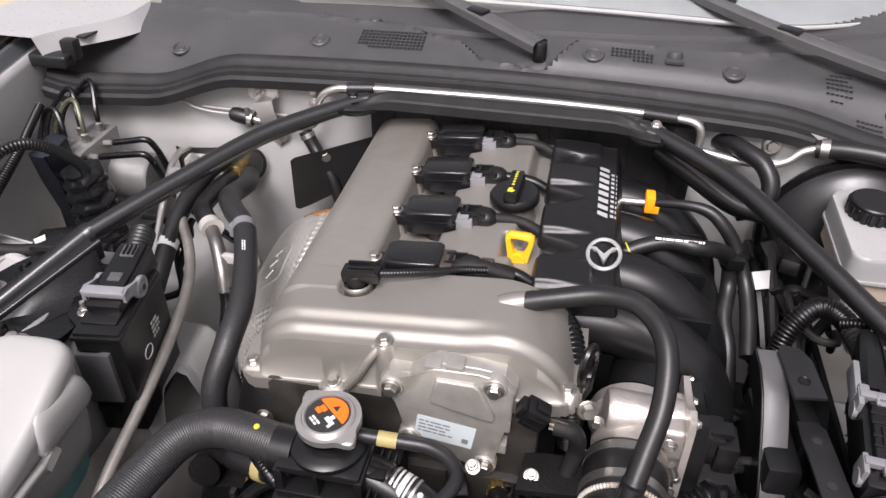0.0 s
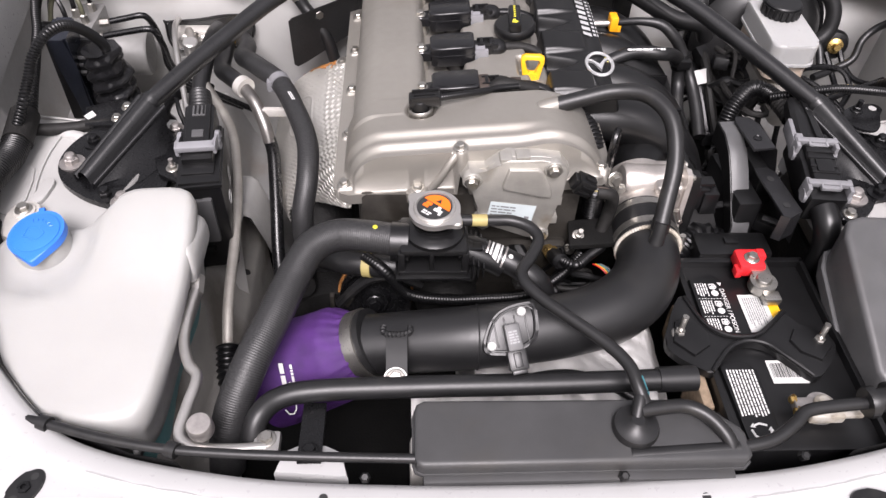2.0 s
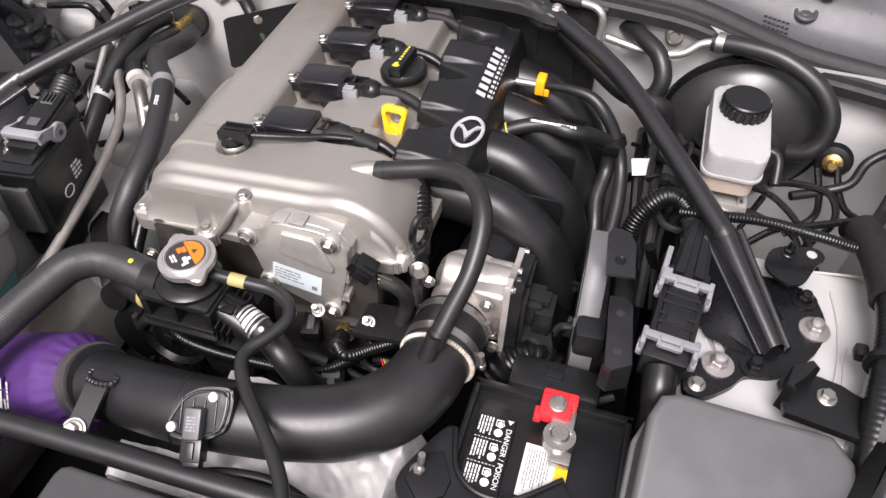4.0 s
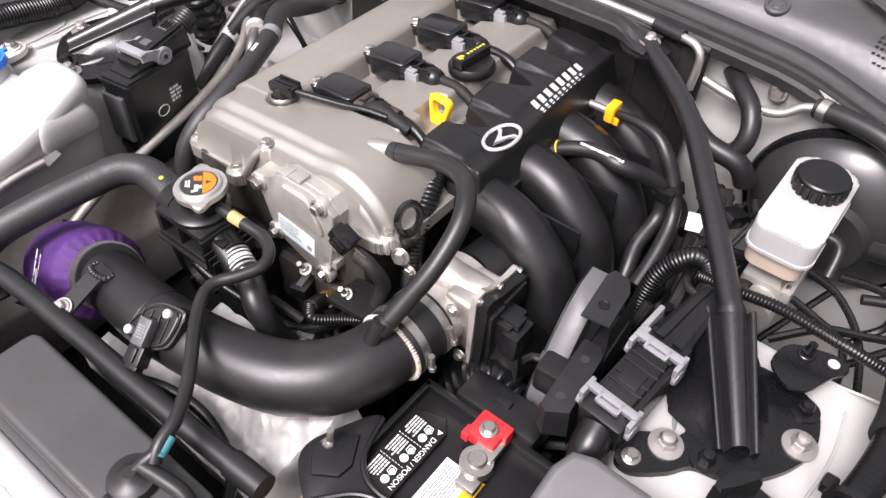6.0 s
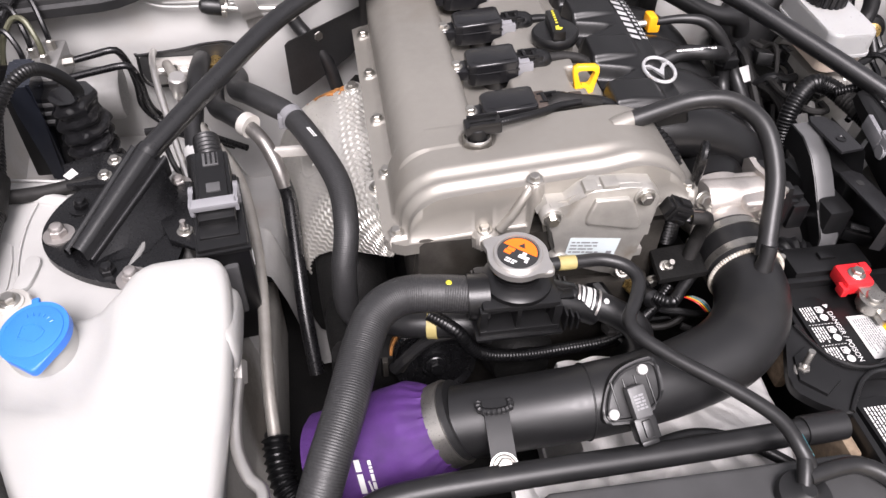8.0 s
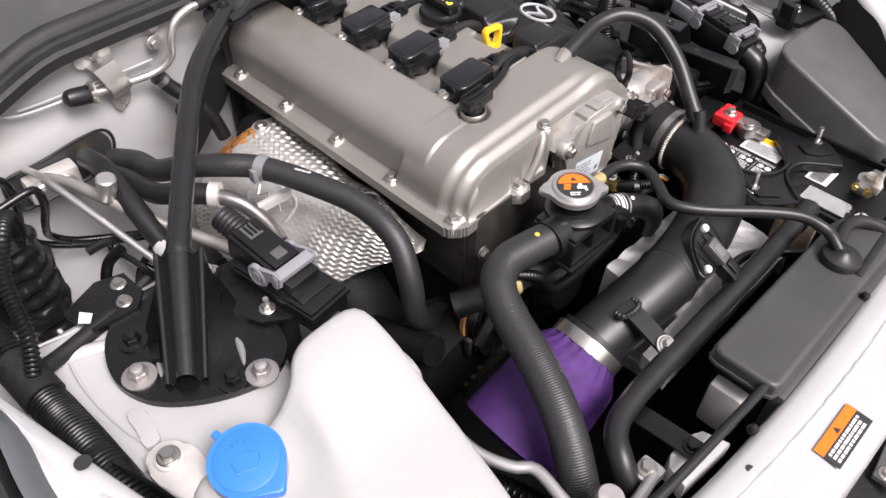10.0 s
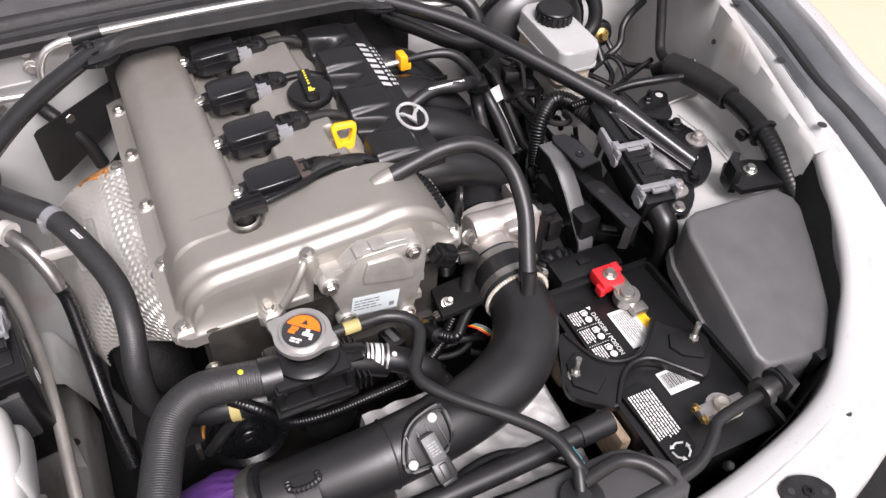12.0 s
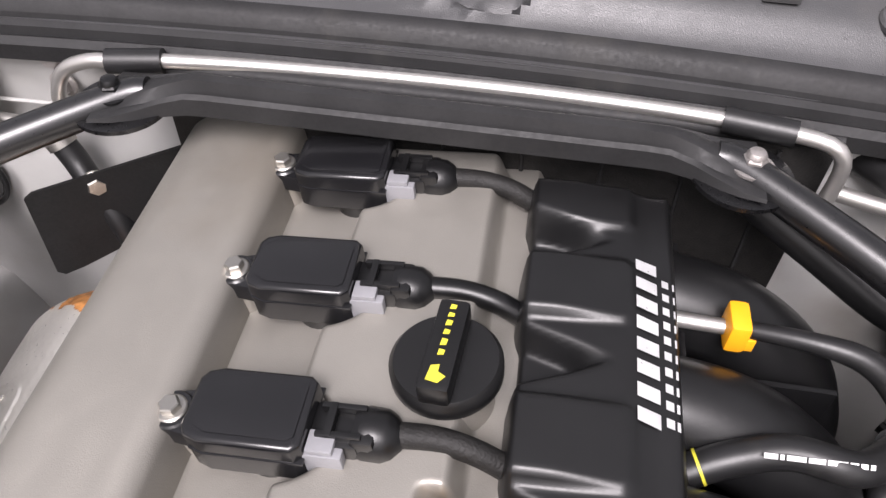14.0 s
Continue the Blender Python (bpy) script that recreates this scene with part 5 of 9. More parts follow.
vp = [(-0.372, 0.320, 0.7748), (-0.352, 0.320, 0.7716), (-0.317, 0.318, 0.7704), (-0.2874, 0.316, 0.7706), (-0.2706, 0.312, 0.7774), (-0.2600, 0.308, 0.7904), (-0.2575, 0.306, 0.8099), (-0.2465, 0.307, 0.8300), (-0.2266, 0.308, 0.8392), (-0.210, 0.309, 0.8405), (-0.177, 0.314, 0.841), (-0.106, 0.3225, 0.839), (0.0, 0.325, 0.840), (0.10, 0.3225, 0.841), (0.181, 0.316, 0.842), (0.222, 0.306, 0.844), (0.244, 0.298, 0.843), (0.252, 0.296, 0.828), (0.250, 0.295, 0.79)]
part("pipe", tube(vp, 0.0050, 14), PIPE_ALU, VP)
part("sleeve", tube([(-0.213, 0.3085, 0.8402), (-0.177, 0.314, 0.841)], 0.0085, 14), RUBBER, VP)
part("sleeve", tube([(0.181, 0.316, 0.842), (0.222, 0.306, 0.844)], 0.0085, 14), RUBBER, VP)

# ---- reservoirs, battery, boxes ----
WR = thing("washer_reservoir", "white translucent washer fluid reservoir", "washer reservoir", (-0.46, -0.28, 0.45))


TANK_RIM = [(-0.352, -0.150), (-0.395, -0.146), (-0.425, -0.152), (-0.45, -0.172), (-0.50, -0.178), (-0.555, -0.185), (-0.575, -0.25), (-0.565, -0.33), (-0.52, -0.380), (-0.44, -0.402), (-0.388, -0.403), (-0.363, -0.381), (-0.350, -0.30), (-0.345, -0.24), (-0.343, -0.19)]


def tank_top(x, y):
    """Height of the reservoir's top: sloping to the front, with a hump at the rear and a dish round the cap."""
    dish = S((0.070 - math.hypot(x + 0.512, (y + 0.203) * 0.95)) / 0.024)
    return 0.687 + 0.272 * (y + 0.402) + 0.016 * S((x + 0.47) / 0.06) * S((y + 0.27) / 0.11) - 0.012 * dish


def tank_rings(levels):
    """Rings round the reservoir: (scale towards the middle, drop from the top or height, wall inset, absolute)."""
    rim = smooth_outline([(x, y, 0) for x, y in TANK_RIM], 4)
    c = Vector((-0.45, -0.28, 0))
    rows = []
    for k, dz, inset, fixed in levels:
        row = []
        for p in rim:
            q = c + (p - c) * k
            q.x -= inset * S((p.x + 0.43) / 0.05) * S((p.y + 0.42) / 0.16)
            row.append((q.x, q.y, dz if fixed else tank_top(q.x, q.y) + dz))
        rows.append(row)
    return rows


tk = loft(tank_rings([(0.955, 0.622, 0.016, True), (0.975, 0.628, 0.014, True), (0.987, 0.642, 0.011, True), (0.993, 0.660, 0.009, True), (0.998, -0.030, 0.004, False), (1.0, -0.019, 0, False), (0.992, -0.0105, 0, False), (0.972, -0.0045, 0, False), (0.945, -0.0012, 0, False), (0.90, 0, 0, False), (0.78, 0, 0, False), (0.64, 0, 0, False), (0.5, 0, 0, False), (0.36, 0, 0, False), (0.22, 0, 0, False), (0.08, 0, 0, False)]), True)
tk.verts.ensure_lookup_table()
tk.faces.new([v for v in tk.verts][-len(TANK_RIM) * 4:])
part("tank", tk, TANK, WR, sharp=60)
lug = []
for k, (dz, grow) in enumerate(((0.0, 0.2), (0.004, 0.72), (0.010, 0.95), (0.020, 1.0), (0.030, 0.95), (0.038, 0.75), (0.043, 0.3))):
    ring_ = []
    for a in np.linspace(0, 2 * math.pi, 25)[:-1]:
        c, w = math.cos(a), math.sin(a)
        ring_.append((-0.352 + 0.0135 * grow * math.copysign(abs(c) ** 0.45, c), -0.194 + (0.046 - 0.012 * k / 6) * (0.55 + 0.45 * grow) * math.copysign(abs(w) ** 0.45, w), 0.694 + dz * 1.15))
    lug.append(ring_)
lg = loft(lug, True)
lg.verts.ensure_lookup_table()
lg.faces.new([v for v in lg.verts][-24:])
lg.faces.new([v for v in lg.verts][:24][::-1])
part("side_lug", lg, TANK, WR, sharp=80)
part("fluid_level", loft(tank_rings([(0.92, 0.44, 0.034, True), (0.94, 0.56, 0.024, True), (0.957, 0.629, 0.0165, True)]), True), FLUID, WR, "teal washer fluid showing through the lower wall", sharp=60)
part("neck", turned([(0.031, -0.02), (0.0295, 0.004), (0.028, 0.014)], (-0.509, -0.203, 0.731), (-0.1, -0.1, 1), 36), TANK, WR)
mcp = Matrix.Translation((-0.509, -0.203, 0.7425)) @ Vector((0, 0, 1)).rotation_difference(Vector((-0.12, -0.12, 1))).to_matrix().to_4x4() @ Matrix.Rotation(radians(8), 4, "Z")
rim_cap = [(0.0308 * math.cos(a), 0.0308 * math.sin(a)) for a in np.linspace(radians(-50), radians(230), 46)] + [(-0.0030, -0.0395), (0.0, -0.0405), (0.0030, -0.0395)]
part("cap", join(prism(rim_cap, 0.0, 0.0085, 0.0028, m=mcp, seg=3), turned([(0.0262, 0.007), (0.0262, 0.0093), (0.0250, 0.0097), (0.001, 0.0097)], mcp.translation, mcp.to_3x3() @ Vector((0, 0, 1)), 44), box(-0.0035, 0.0035, 0.028, 0.0385, 0.002, 0.0065, 0.0015, m=mcp)), BLUE, WR, "blue hinged cap with raised symbol")
msy = mcp @ Matrix.Rotation(radians(-38), 4, "Z")
part("cap_symbol", join(tube([msy @ Vector((x, y, 0.0098)) for x, y in ((-0.0075, -0.011), (-0.0125, 0.002), (-0.006, 0.0055), (0.0, 0.0065), (0.006, 0.0055), (0.0125, 0.002), (0.0075, -0.011), (0.004, -0.0095), (0.0, -0.009), (-0.004, -0.0095), (-0.0075, -0.011))], 0.0006, 6, smooth=False), *[tube([msy @ Vector((x, y, 0.0098)), msy @ Vector((x * 1.25, y * 1.22, 0.0098))], 0.0007, 6, smooth=False) for x, y in ((-0.013, 0.010), (-0.009, 0.0125), (-0.0045, 0.014), (0.0, 0.0145), (0.0045, 0.014), (0.009, 0.0125))]), BLUE, WR)
part("mounting_ear", join(prism([(p.x, p.y) for p in smooth_outline([(-0.568, -0.150, 0), (-0.562, -0.132, 0), (-0.546, -0.128, 0), (-0.532, -0.140, 0), (-0.528, -0.165, 0), (-0.535, -0.190, 0), (-0.560, -0.186, 0)], 3)], 0.721, 0.729, 0.003), turned([(0.013, 0.726), (0.0125, 0.731), (0.010, 0.732)], (-0.549, -0.147, 0), (0, 0, 1), 20)), PIPE_DULL, WR)
bolt(WR, (-0.549, -0.147, 0.732), (0, 0, 1), 0.0068)

BAT = thing("battery", "black car battery with printed warning labels", "battery", (0.30, -0.3, 0.48))
part("case", box(0.222, 0.378, -0.428, -0.172, 0.48, 0.658, 0.004), PLASTIC_SATIN, BAT)
part("rim", join(box(0.220, 0.226, -0.43, -0.17, 0.64, 0.668, 0.001), box(0.376, 0.382, -0.43, -0.17, 0.64, 0.668, 0.001), box(0.22, 0.382, -0.176, -0.168, 0.64, 0.668, 0.001)), PLASTIC, BAT)
part("vent_cap", prism([(0.232, -0.20), (0.262, -0.193), (0.272, -0.205), (0.272, -0.29), (0.262, -0.298), (0.232, -0.29)], 0.655, 0.6645, 0.002), PLASTIC, BAT)
part("vent_cap", prism([(0.232, -0.325), (0.262, -0.322), (0.272, -0.335), (0.272, -0.41), (0.262, -0.422), (0.236, -0.422)], 0.655, 0.6645, 0.002), PLASTIC, BAT)
mb = Matrix.Translation((0.252, -0.246, 0.6646)) @ Matrix.Rotation(radians(-90), 4, "Z")
words(BAT, "DANGER / POISON", mb @ Matrix.Translation((0.004, 0.0145, 0.0006)), 0.0078, WHITE_INK)
part("warning_mark", prism([(-0.0385, 0.0115), (-0.0385, 0.0175), (-0.0335, 0.0145)], 0.0006, 0.0008, 0, m=mb), WHITE_INK, BAT)
for k, gx in enumerate((-0.027, 0.0, 0.027)):
    sq = [mb @ Vector((gx + a, b, 0.0008)) for a, b in ((-0.009, 0.001), (-0.001, 0.001), (-0.001, 0.009), (-0.009, 0.009), (-0.009, 0.001))]
    part("pictogram", join(tube(sq, 0.0006, 5, smooth=False), turned([(0.0026, 0.0004), (0.0026, 0.0008)], mb @ Vector((gx - 0.005, 0.005, 0)), (0, 0, 1), 14)), WHITE_INK, BAT)
    part("pictogram", join(ring(mb @ Vector((gx + 0.005, 0.005, 0.0006)), (0, 0, 1), 0.0034, 0.0005, 0.0009, 20), box(gx + 0.002, gx + 0.008, 0.0046, 0.0054, 0.0005, 0.0008, 0, m=mb @ Matrix.Translation((gx + 0.005, 0.005, 0)) @ Matrix.Rotation(0.8, 4, "Z") @ Matrix.Translation((-gx - 0.005, -0.005, 0)))), WHITE_INK, BAT)
    bars(BAT, mb @ Matrix.Translation((gx, -0.009, 0)), 0.021, 0.015, 5, WHITE_INK, fill=0.85, lift=0.0006, seed=21 + k, gap=0.5)
    if k:
        part("divider", join(*[box(gx - 0.0138, gx - 0.0133, -0.017 + 0.0036 * j, -0.0148 + 0.0036 * j, 0.0005, 0.0008, 0, m=mb) for j in range(8)]), WHITE_INK, BAT)
mb2 = Matrix.Translation((0.252, -0.372, 0.6646)) @ Matrix.Rotation(radians(-90), 4, "Z")
bars(BAT, mb2 @ Matrix.Translation((-0.008, 0, 0)), 0.060, 0.032, 9, WHITE_INK, fill=0.92, lift=0.0006, seed=22, gap=0.5)
for k in range(3):
    a0 = 2 * math.pi * k / 3 + 0.3
    pts = [mb2 @ Vector((0.038 + 0.0095 * math.cos(a0 + t), 0.0105 * math.sin(a0 + t), 0.0008)) for t in (0, 0.6, 1.2, 1.55)]
    part("recycling_arrow", join(tube(pts, 0.0012, 6, smooth=False), turned([(0.0032, 0), (0.0032, 0.0006)], pts[-1] - Vector((0, 0, 0.0004)), (0, 0, 1), 3, a0)), WHITE_INK, BAT)
lab = part("sticker", box(0.286, 0.330, -0.278, -0.222, 0.6585, 0.6592, 0), PAPER, BAT, "white and yellow sticker")
part("sticker_band", box(0.318, 0.330, -0.278, -0.222, 0.6593, 0.6597, 0), YELLOW, lab)
bars(BAT, Matrix.Translation((0.301, -0.25, 0.6593)) @ Matrix.Rotation(radians(-90), 4, "Z"), 0.046, 0.024, 9, GREY, fill=0.6, lift=0.0005, seed=23, gap=0.55)
lab = part("sticker", box(0.288, 0.328, -0.348, -0.318, 0.6585, 0.6592, 0), PAPER, BAT, "white barcode sticker")
rb = random.Random(4)
code = bmesh.new()
cx = 0.2905
while cx < 0.325:
    cw = rb.choice((0.0005, 0.0009, 0.0014))
    code.faces.new([code.verts.new((x, y, 0.6597)) for x, y in ((cx, -0.341), (cx + cw, -0.341), (cx + cw, -0.322), (cx, -0.322))])
    cx += cw + rb.choice((0.0006, 0.001))
part("barcode", code, INK, BAT)
part("post", turned([(0.011, 0), (0.0095, 0.022), (0.008, 0.024)], (0.315, -0.215, 0.658), (0, 0, 1), 20), ZINC, BAT)
part("post", turned([(0.011, 0), (0.0095, 0.022), (0.008, 0.024)], (0.318, -0.388, 0.658), (0, 0, 1), 20), ZINC, BAT)

HD = thing("battery_clamp", "black plastic battery hold-down bracket", "battery bracket", (0.275, -0.3, 0.66))
out = [(0.178, -0.300), (0.190, -0.268), (0.206, -0.238), (0.217, -0.233), (0.226, -0.268), (0.238, -0.284), (0.256, -0.2925), (0.280, -0.2915), (0.300, -0.279), (0.318, -0.260), (0.328, -0.254), (0.337, -0.278), (0.362, -0.285), (0.370, -0.306), (0.352, -0.332), (0.330, -0.348), (0.308, -0.325), (0.290, -0.306), (0.268, -0.3015), (0.248, -0.310), (0.232, -0.326), (0.221, -0.341), (0.206, -0.334), (0.186, -0.318)]
part("plate", prism([(p.x, p.y) for p in smooth_outline([(x, y, 0) for x, y in out], 4)], 0.660, 0.670, 0.003), PLASTIC_SATIN, HD)
part("arch_rim", tube([(0.216, -0.234, 0.670), (0.226, -0.269, 0.671), (0.238, -0.2855, 0.672), (0.256, -0.294, 0.672), (0.280, -0.293, 0.672), (0.300, -0.2805, 0.672), (0.327, -0.256, 0.670)], 0.0028, 8), PLASTIC_SATIN, HD)
part("arch_rim", tube([(0.220, -0.339, 0.670), (0.232, -0.3245, 0.671), (0.248, -0.3085, 0.672), (0.268, -0.300, 0.672), (0.290, -0.3045, 0.672), (0.308, -0.3235, 0.672), (0.329, -0.346, 0.670)], 0.0028, 8), PLASTIC_SATIN, HD)
part("wing", prism([(0.186, -0.300), (0.194, -0.272), (0.212, -0.262), (0.228, -0.290), (0.226, -0.306), (0.205, -0.320)], 0.668, 0.674, 0.003), PLASTIC_SATIN, HD)
part("wing", prism([(0.318, -0.300), (0.328, -0.284), (0.360, -0.290), (0.364, -0.308), (0.345, -0.328), (0.325, -0.316)], 0.668, 0.674, 0.003), PLASTIC_SATIN, HD)
for x, y in ((0.196, -0.288), (0.351, -0.301)):
    bolt(HD, (x, y, 0.670), (0, 0, 1), 0.0062, ZINC)
    part("stud", tube([(x, y, 0.66), (x + 0.002, y + 0.003, 0.697)], 0.0032, 12, rib=0.0003, rib_pitch=0.0016), ZINC, HD)

PT = thing("battery_terminal", "red covered positive battery terminal clamp", "battery terminal", (0.31, -0.2, 0.67))
part("cover", join(box(0.290, 0.322, -0.201, -0.170, 0.668, 0.686, 0.004), box(0.286, 0.294, -0.203, -0.190, 0.668, 0.680, 0.002), box(0.316, 0.326, -0.186, -0.172, 0.668, 0.688, 0.002)), RED, PT, "red plastic cover")
bolt(PT, (0.307, -0.187, 0.686), (0, 0, 1), 0.0065)
part("clamp", join(turned([(0.016, 0), (0.016, 0.012), (0.0095, 0.012)], (0.315, -0.216, 0.666), (0, 0, 1), 24), box(0.304, 0.327, -0.212, -0.185, 0.672, 0.680, 0.002), box(0.310, 0.330, -0.243, -0.228, 0.664, 0.674, 0.002)), ZINC, PT)
for x0, x1, y0, y1 in ((0.205, 0.217, -0.375, -0.325), (0.383, 0.392, -0.365, -0.325), (0.205, 0.216, -0.262, -0.232)):
    part("felt_strip", box(x0, x1, y0, y1, 0.600, 0.655, 0.003), FELT, BAT, "tan packing strip")
NT = thing("battery_terminal", "tarnished bare negative battery terminal clamp", "battery terminal", (0.318, -0.388, 0.67))
part("clamp", join(turned([(0.016, 0), (0.016, 0.012), (0.0095, 0.012)], (0.318, -0.388, 0.666), (0, 0, 1), 24), box(0.29, 0.316, -0.395, -0.379, 0.668, 0.680, 0.002), box(0.32, 0.35, -0.393, -0.381, 0.668, 0.676, 0.002)), ZINC_DULL, NT)
for y in (-0.394, -0.380):
    bolt(NT, (0.292, y, 0.676), (-1, 0, 0.1), 0.0042, BRASS)
part("lug", join(box(0.300, 0.336, -0.405, -0.394, 0.670, 0.682, 0.002), box(0.334, 0.358, -0.401, -0.392, 0.672, 0.677, 0.001), turned([(0.0095, 0), (0.0095, 0.006), (0.006, 0.009)], (0.318, -0.388, 0.678), (0, 0, 1), 20)), CORRODED, NT, "powdery corroded lead lug")
TCV = thing("terminal_box", "black plastic fuse cover behind the battery terminal", "terminal box", (0.29, -0.16, 0.63))
part("lid", box(0.252, 0.346, -0.168, -0.128, 0.640, 0.674, 0.006), PLASTIC, TCV)
part("clip", box(0.288, 0.306, -0.152, -0.142, 0.673, 0.678, 0.001), PLASTIC, TCV)

FB = thing("fuse_box", "large dark grey plastic fuse box", "fuse box", (0.47, -0.26, 0.6))


FB_OUT = [(0.384, -0.215), (0.392, -0.196), (0.41, -0.190), (0.54, -0.188), (0.560, -0.205), (0.572, -0.27), (0.553, -0.338), (0.525, -0.367), (0.470, -0.383), (0.392, -0.375), (0.382, -0.360)]


def fuse_lid(grow, z0, z1, bevel):
    """A plate of the box's outline, its top sloping down towards the front."""
    bm = prism([(0.475 + (x - 0.475) * grow, -0.285 + (y + 0.285) * grow) for x, y in FB_OUT], z0, z1, bevel, seg=3)
    for v in bm.verts:
        v.co.z += 0.7565 - 0.065 * (v.co.x - 0.39) + 0.385 * (v.co.y + 0.205)
    return bm


part("lid_rim", fuse_lid(1.05, -0.075, -0.058, 0.003), PLASTIC_GREY, FB)
part("lid", fuse_lid(1.0, -0.07, 0.0, 0.007), PLASTIC_GREY, FB, sharp=50)

BR = thing("brake_reservoir", "white brake fluid reservoir with black cap", "brake reservoir", (0.44, 0.17, 0.72))
mr = Matrix.Translation((0.437, 0.180, 0.798)) @ Matrix.Rotation(radians(2), 4, "X") @ Matrix.Rotation(radians(0), 4, "Y")
part("tank", prism(rounded(-0.033, 0.034, -0.067, 0.070, 0.016), -0.030, 0.0, 0.005, m=mr, seg=3), BRAKE_TANK, BR)
part("rim", prism(rounded(-0.0345, 0.0355, -0.0685, 0.0715, 0.0165), -0.033, -0.029, 0.001, m=mr), BRAKE_TANK, BR)
part("lower_tank", prism(rounded(-0.0295, 0.0305, -0.062, 0.066, 0.014), -0.058, -0.033, 0.001, m=mr), FLUID_TAN, BR, "tan fluid showing through the lower wall")
part("hose_stub", tube([mr @ Vector(p) for p in ((0.030, -0.02, -0.018), (0.044, -0.022, -0.018), (0.050, -0.030, -0.022), (0.052, -0.05, -0.04))], 0.0055, 10), RUBBER, BR)
grip = [((0.0262 + 0.0022 * (k % 6 < 4)) * math.cos(2 * math.pi * k / 120), (0.0262 + 0.0022 * (k % 6 < 4)) * math.sin(2 * math.pi * k / 120)) for k in range(120)]
part("cap", join(prism(grip, 0.0, 0.014, 0.0012, m=mr @ Matrix.Translation((0.002, 0.022, 0.001))), turned([(0.0262, 0.013), (0.0262, 0.0165), (0.0245, 0.018), (0.001, 0.018)], mr @ Vector((0.002, 0.022, 0.001)), mr.to_3x3() @ Vector((0, 0, 1)), 48)), PLASTIC, BR, "ribbed black screw cap")
MC = thing("master_cylinder", "cast aluminium brake master cylinder", "brake cylinder", (0.44, 0.2, 0.68))
part("body", join(turned([(0.022, 0), (0.022, 0.02), (0.019, 0.022), (0.019, 0.15), (0.024, 0.152), (0.024, 0.17)], (0.442, 0.095, 0.695), (0.02, 1, 0.06), 28), box(0.415, 0.47, 0.12, 0.22, 0.69, 0.722, 0.006)), ALU_ROUGH, MC)
for p in ((0.46, 0.13, 0.715), (0.46, 0.19, 0.715)):
    bolt(MC, p, (1, 0, 0.6), 0.007)
BB = thing("brake_booster", "dark grey round brake servo on the firewall", "brake servo", (0.46, 0.3, 0.62))
part("shell", turned([(0.045, 0.0), (0.05, 0.010), (0.075, 0.018), (0.098, 0.034), (0.106, 0.048), (0.106, 0.07)], (0.462, 0.252, 0.700), (0, 1, 0.05), 48), SERVO, BB)
part("rim", turned([(0.106, 0.0), (0.112, 0.001), (0.114, 0.006), (0.112, 0.011), (0.106, 0.012)], (0.462, 0.300, 0.703), (0, 1, 0.05), 48), STEEL_BLACK, BB)

# ---- body details ----
for sx in (-1, 1):
    for pts in (((0.560, 0.02, 0.7165), (0.565, -0.03, 0.7165), (0.560, -0.09, 0.7165), (0.545, -0.14, 0.7165)), ((0.44, 0.045, 0.6), (0.50, 0.048, 0.7), (0.55, 0.046, 0.716), (0.60, 0.05, 0.72))):
        part("pressed_seam", tube([(sx * x, y, z) for x, y, z in pts], 0.0016, 6), PRIMER, CAR)
    part("welded_patch", prism([(p.x, p.y) for p in smooth_outline([(sx * 0.565, -0.135, 0), (sx * 0.598, -0.125, 0), (sx * 0.600, -0.060, 0), (sx * 0.572, -0.055, 0)][::sx], 3)], 0.7145, 0.7175, 0.001), PRIMER, CAR)

for s in (-1, 1):
    rows = []
    for y in np.linspace(-0.445, -0.15, 30):
        x = rim_x(y) - 0.012
        z = 0.79 - 0.10 * S((-0.18 - y) / 0.25)
        rows.append([(s * x, y, z + 0.003 * math.sin(y * 90)), (s * (x - 0.012), y, z - 0.06), (s * (x - 0.02), y, 0.45)])
    part("splash_liner", loft(rows), WALL_LINER, CAR)
    for y, z in ((-0.168, 0.826), (-0.05, 0.842), (0.08, 0.852)):
        part("rail_hole", turned([(0.006, 0), (0.006, 0.0006)], (s * (rim_x(y) + 0.007), y, z - 0.0085), (0, 0, 1), 20), INK, CAR)
part("bumper", loft([[(x, -0.70 - 0.06 * t + 0.30 * (abs(x) / 0.85) ** 2.4, 0.56 - 0.30 * t) for x in np.linspace(-0.85, 0.85, 31)] for t in (0, 0.1, 0.5, 1.2)]), PAINT, CAR)
part("bumper_carrier", loft([[(x, -0.555 - 0.05 * t + 0.25 * (abs(x) / 0.85) ** 2.4, 0.60 - 0.02 * t) for x in np.linspace(-0.8, 0.8, 31)] for t in (0, 1, 2, 3)]), DARK, CAR)
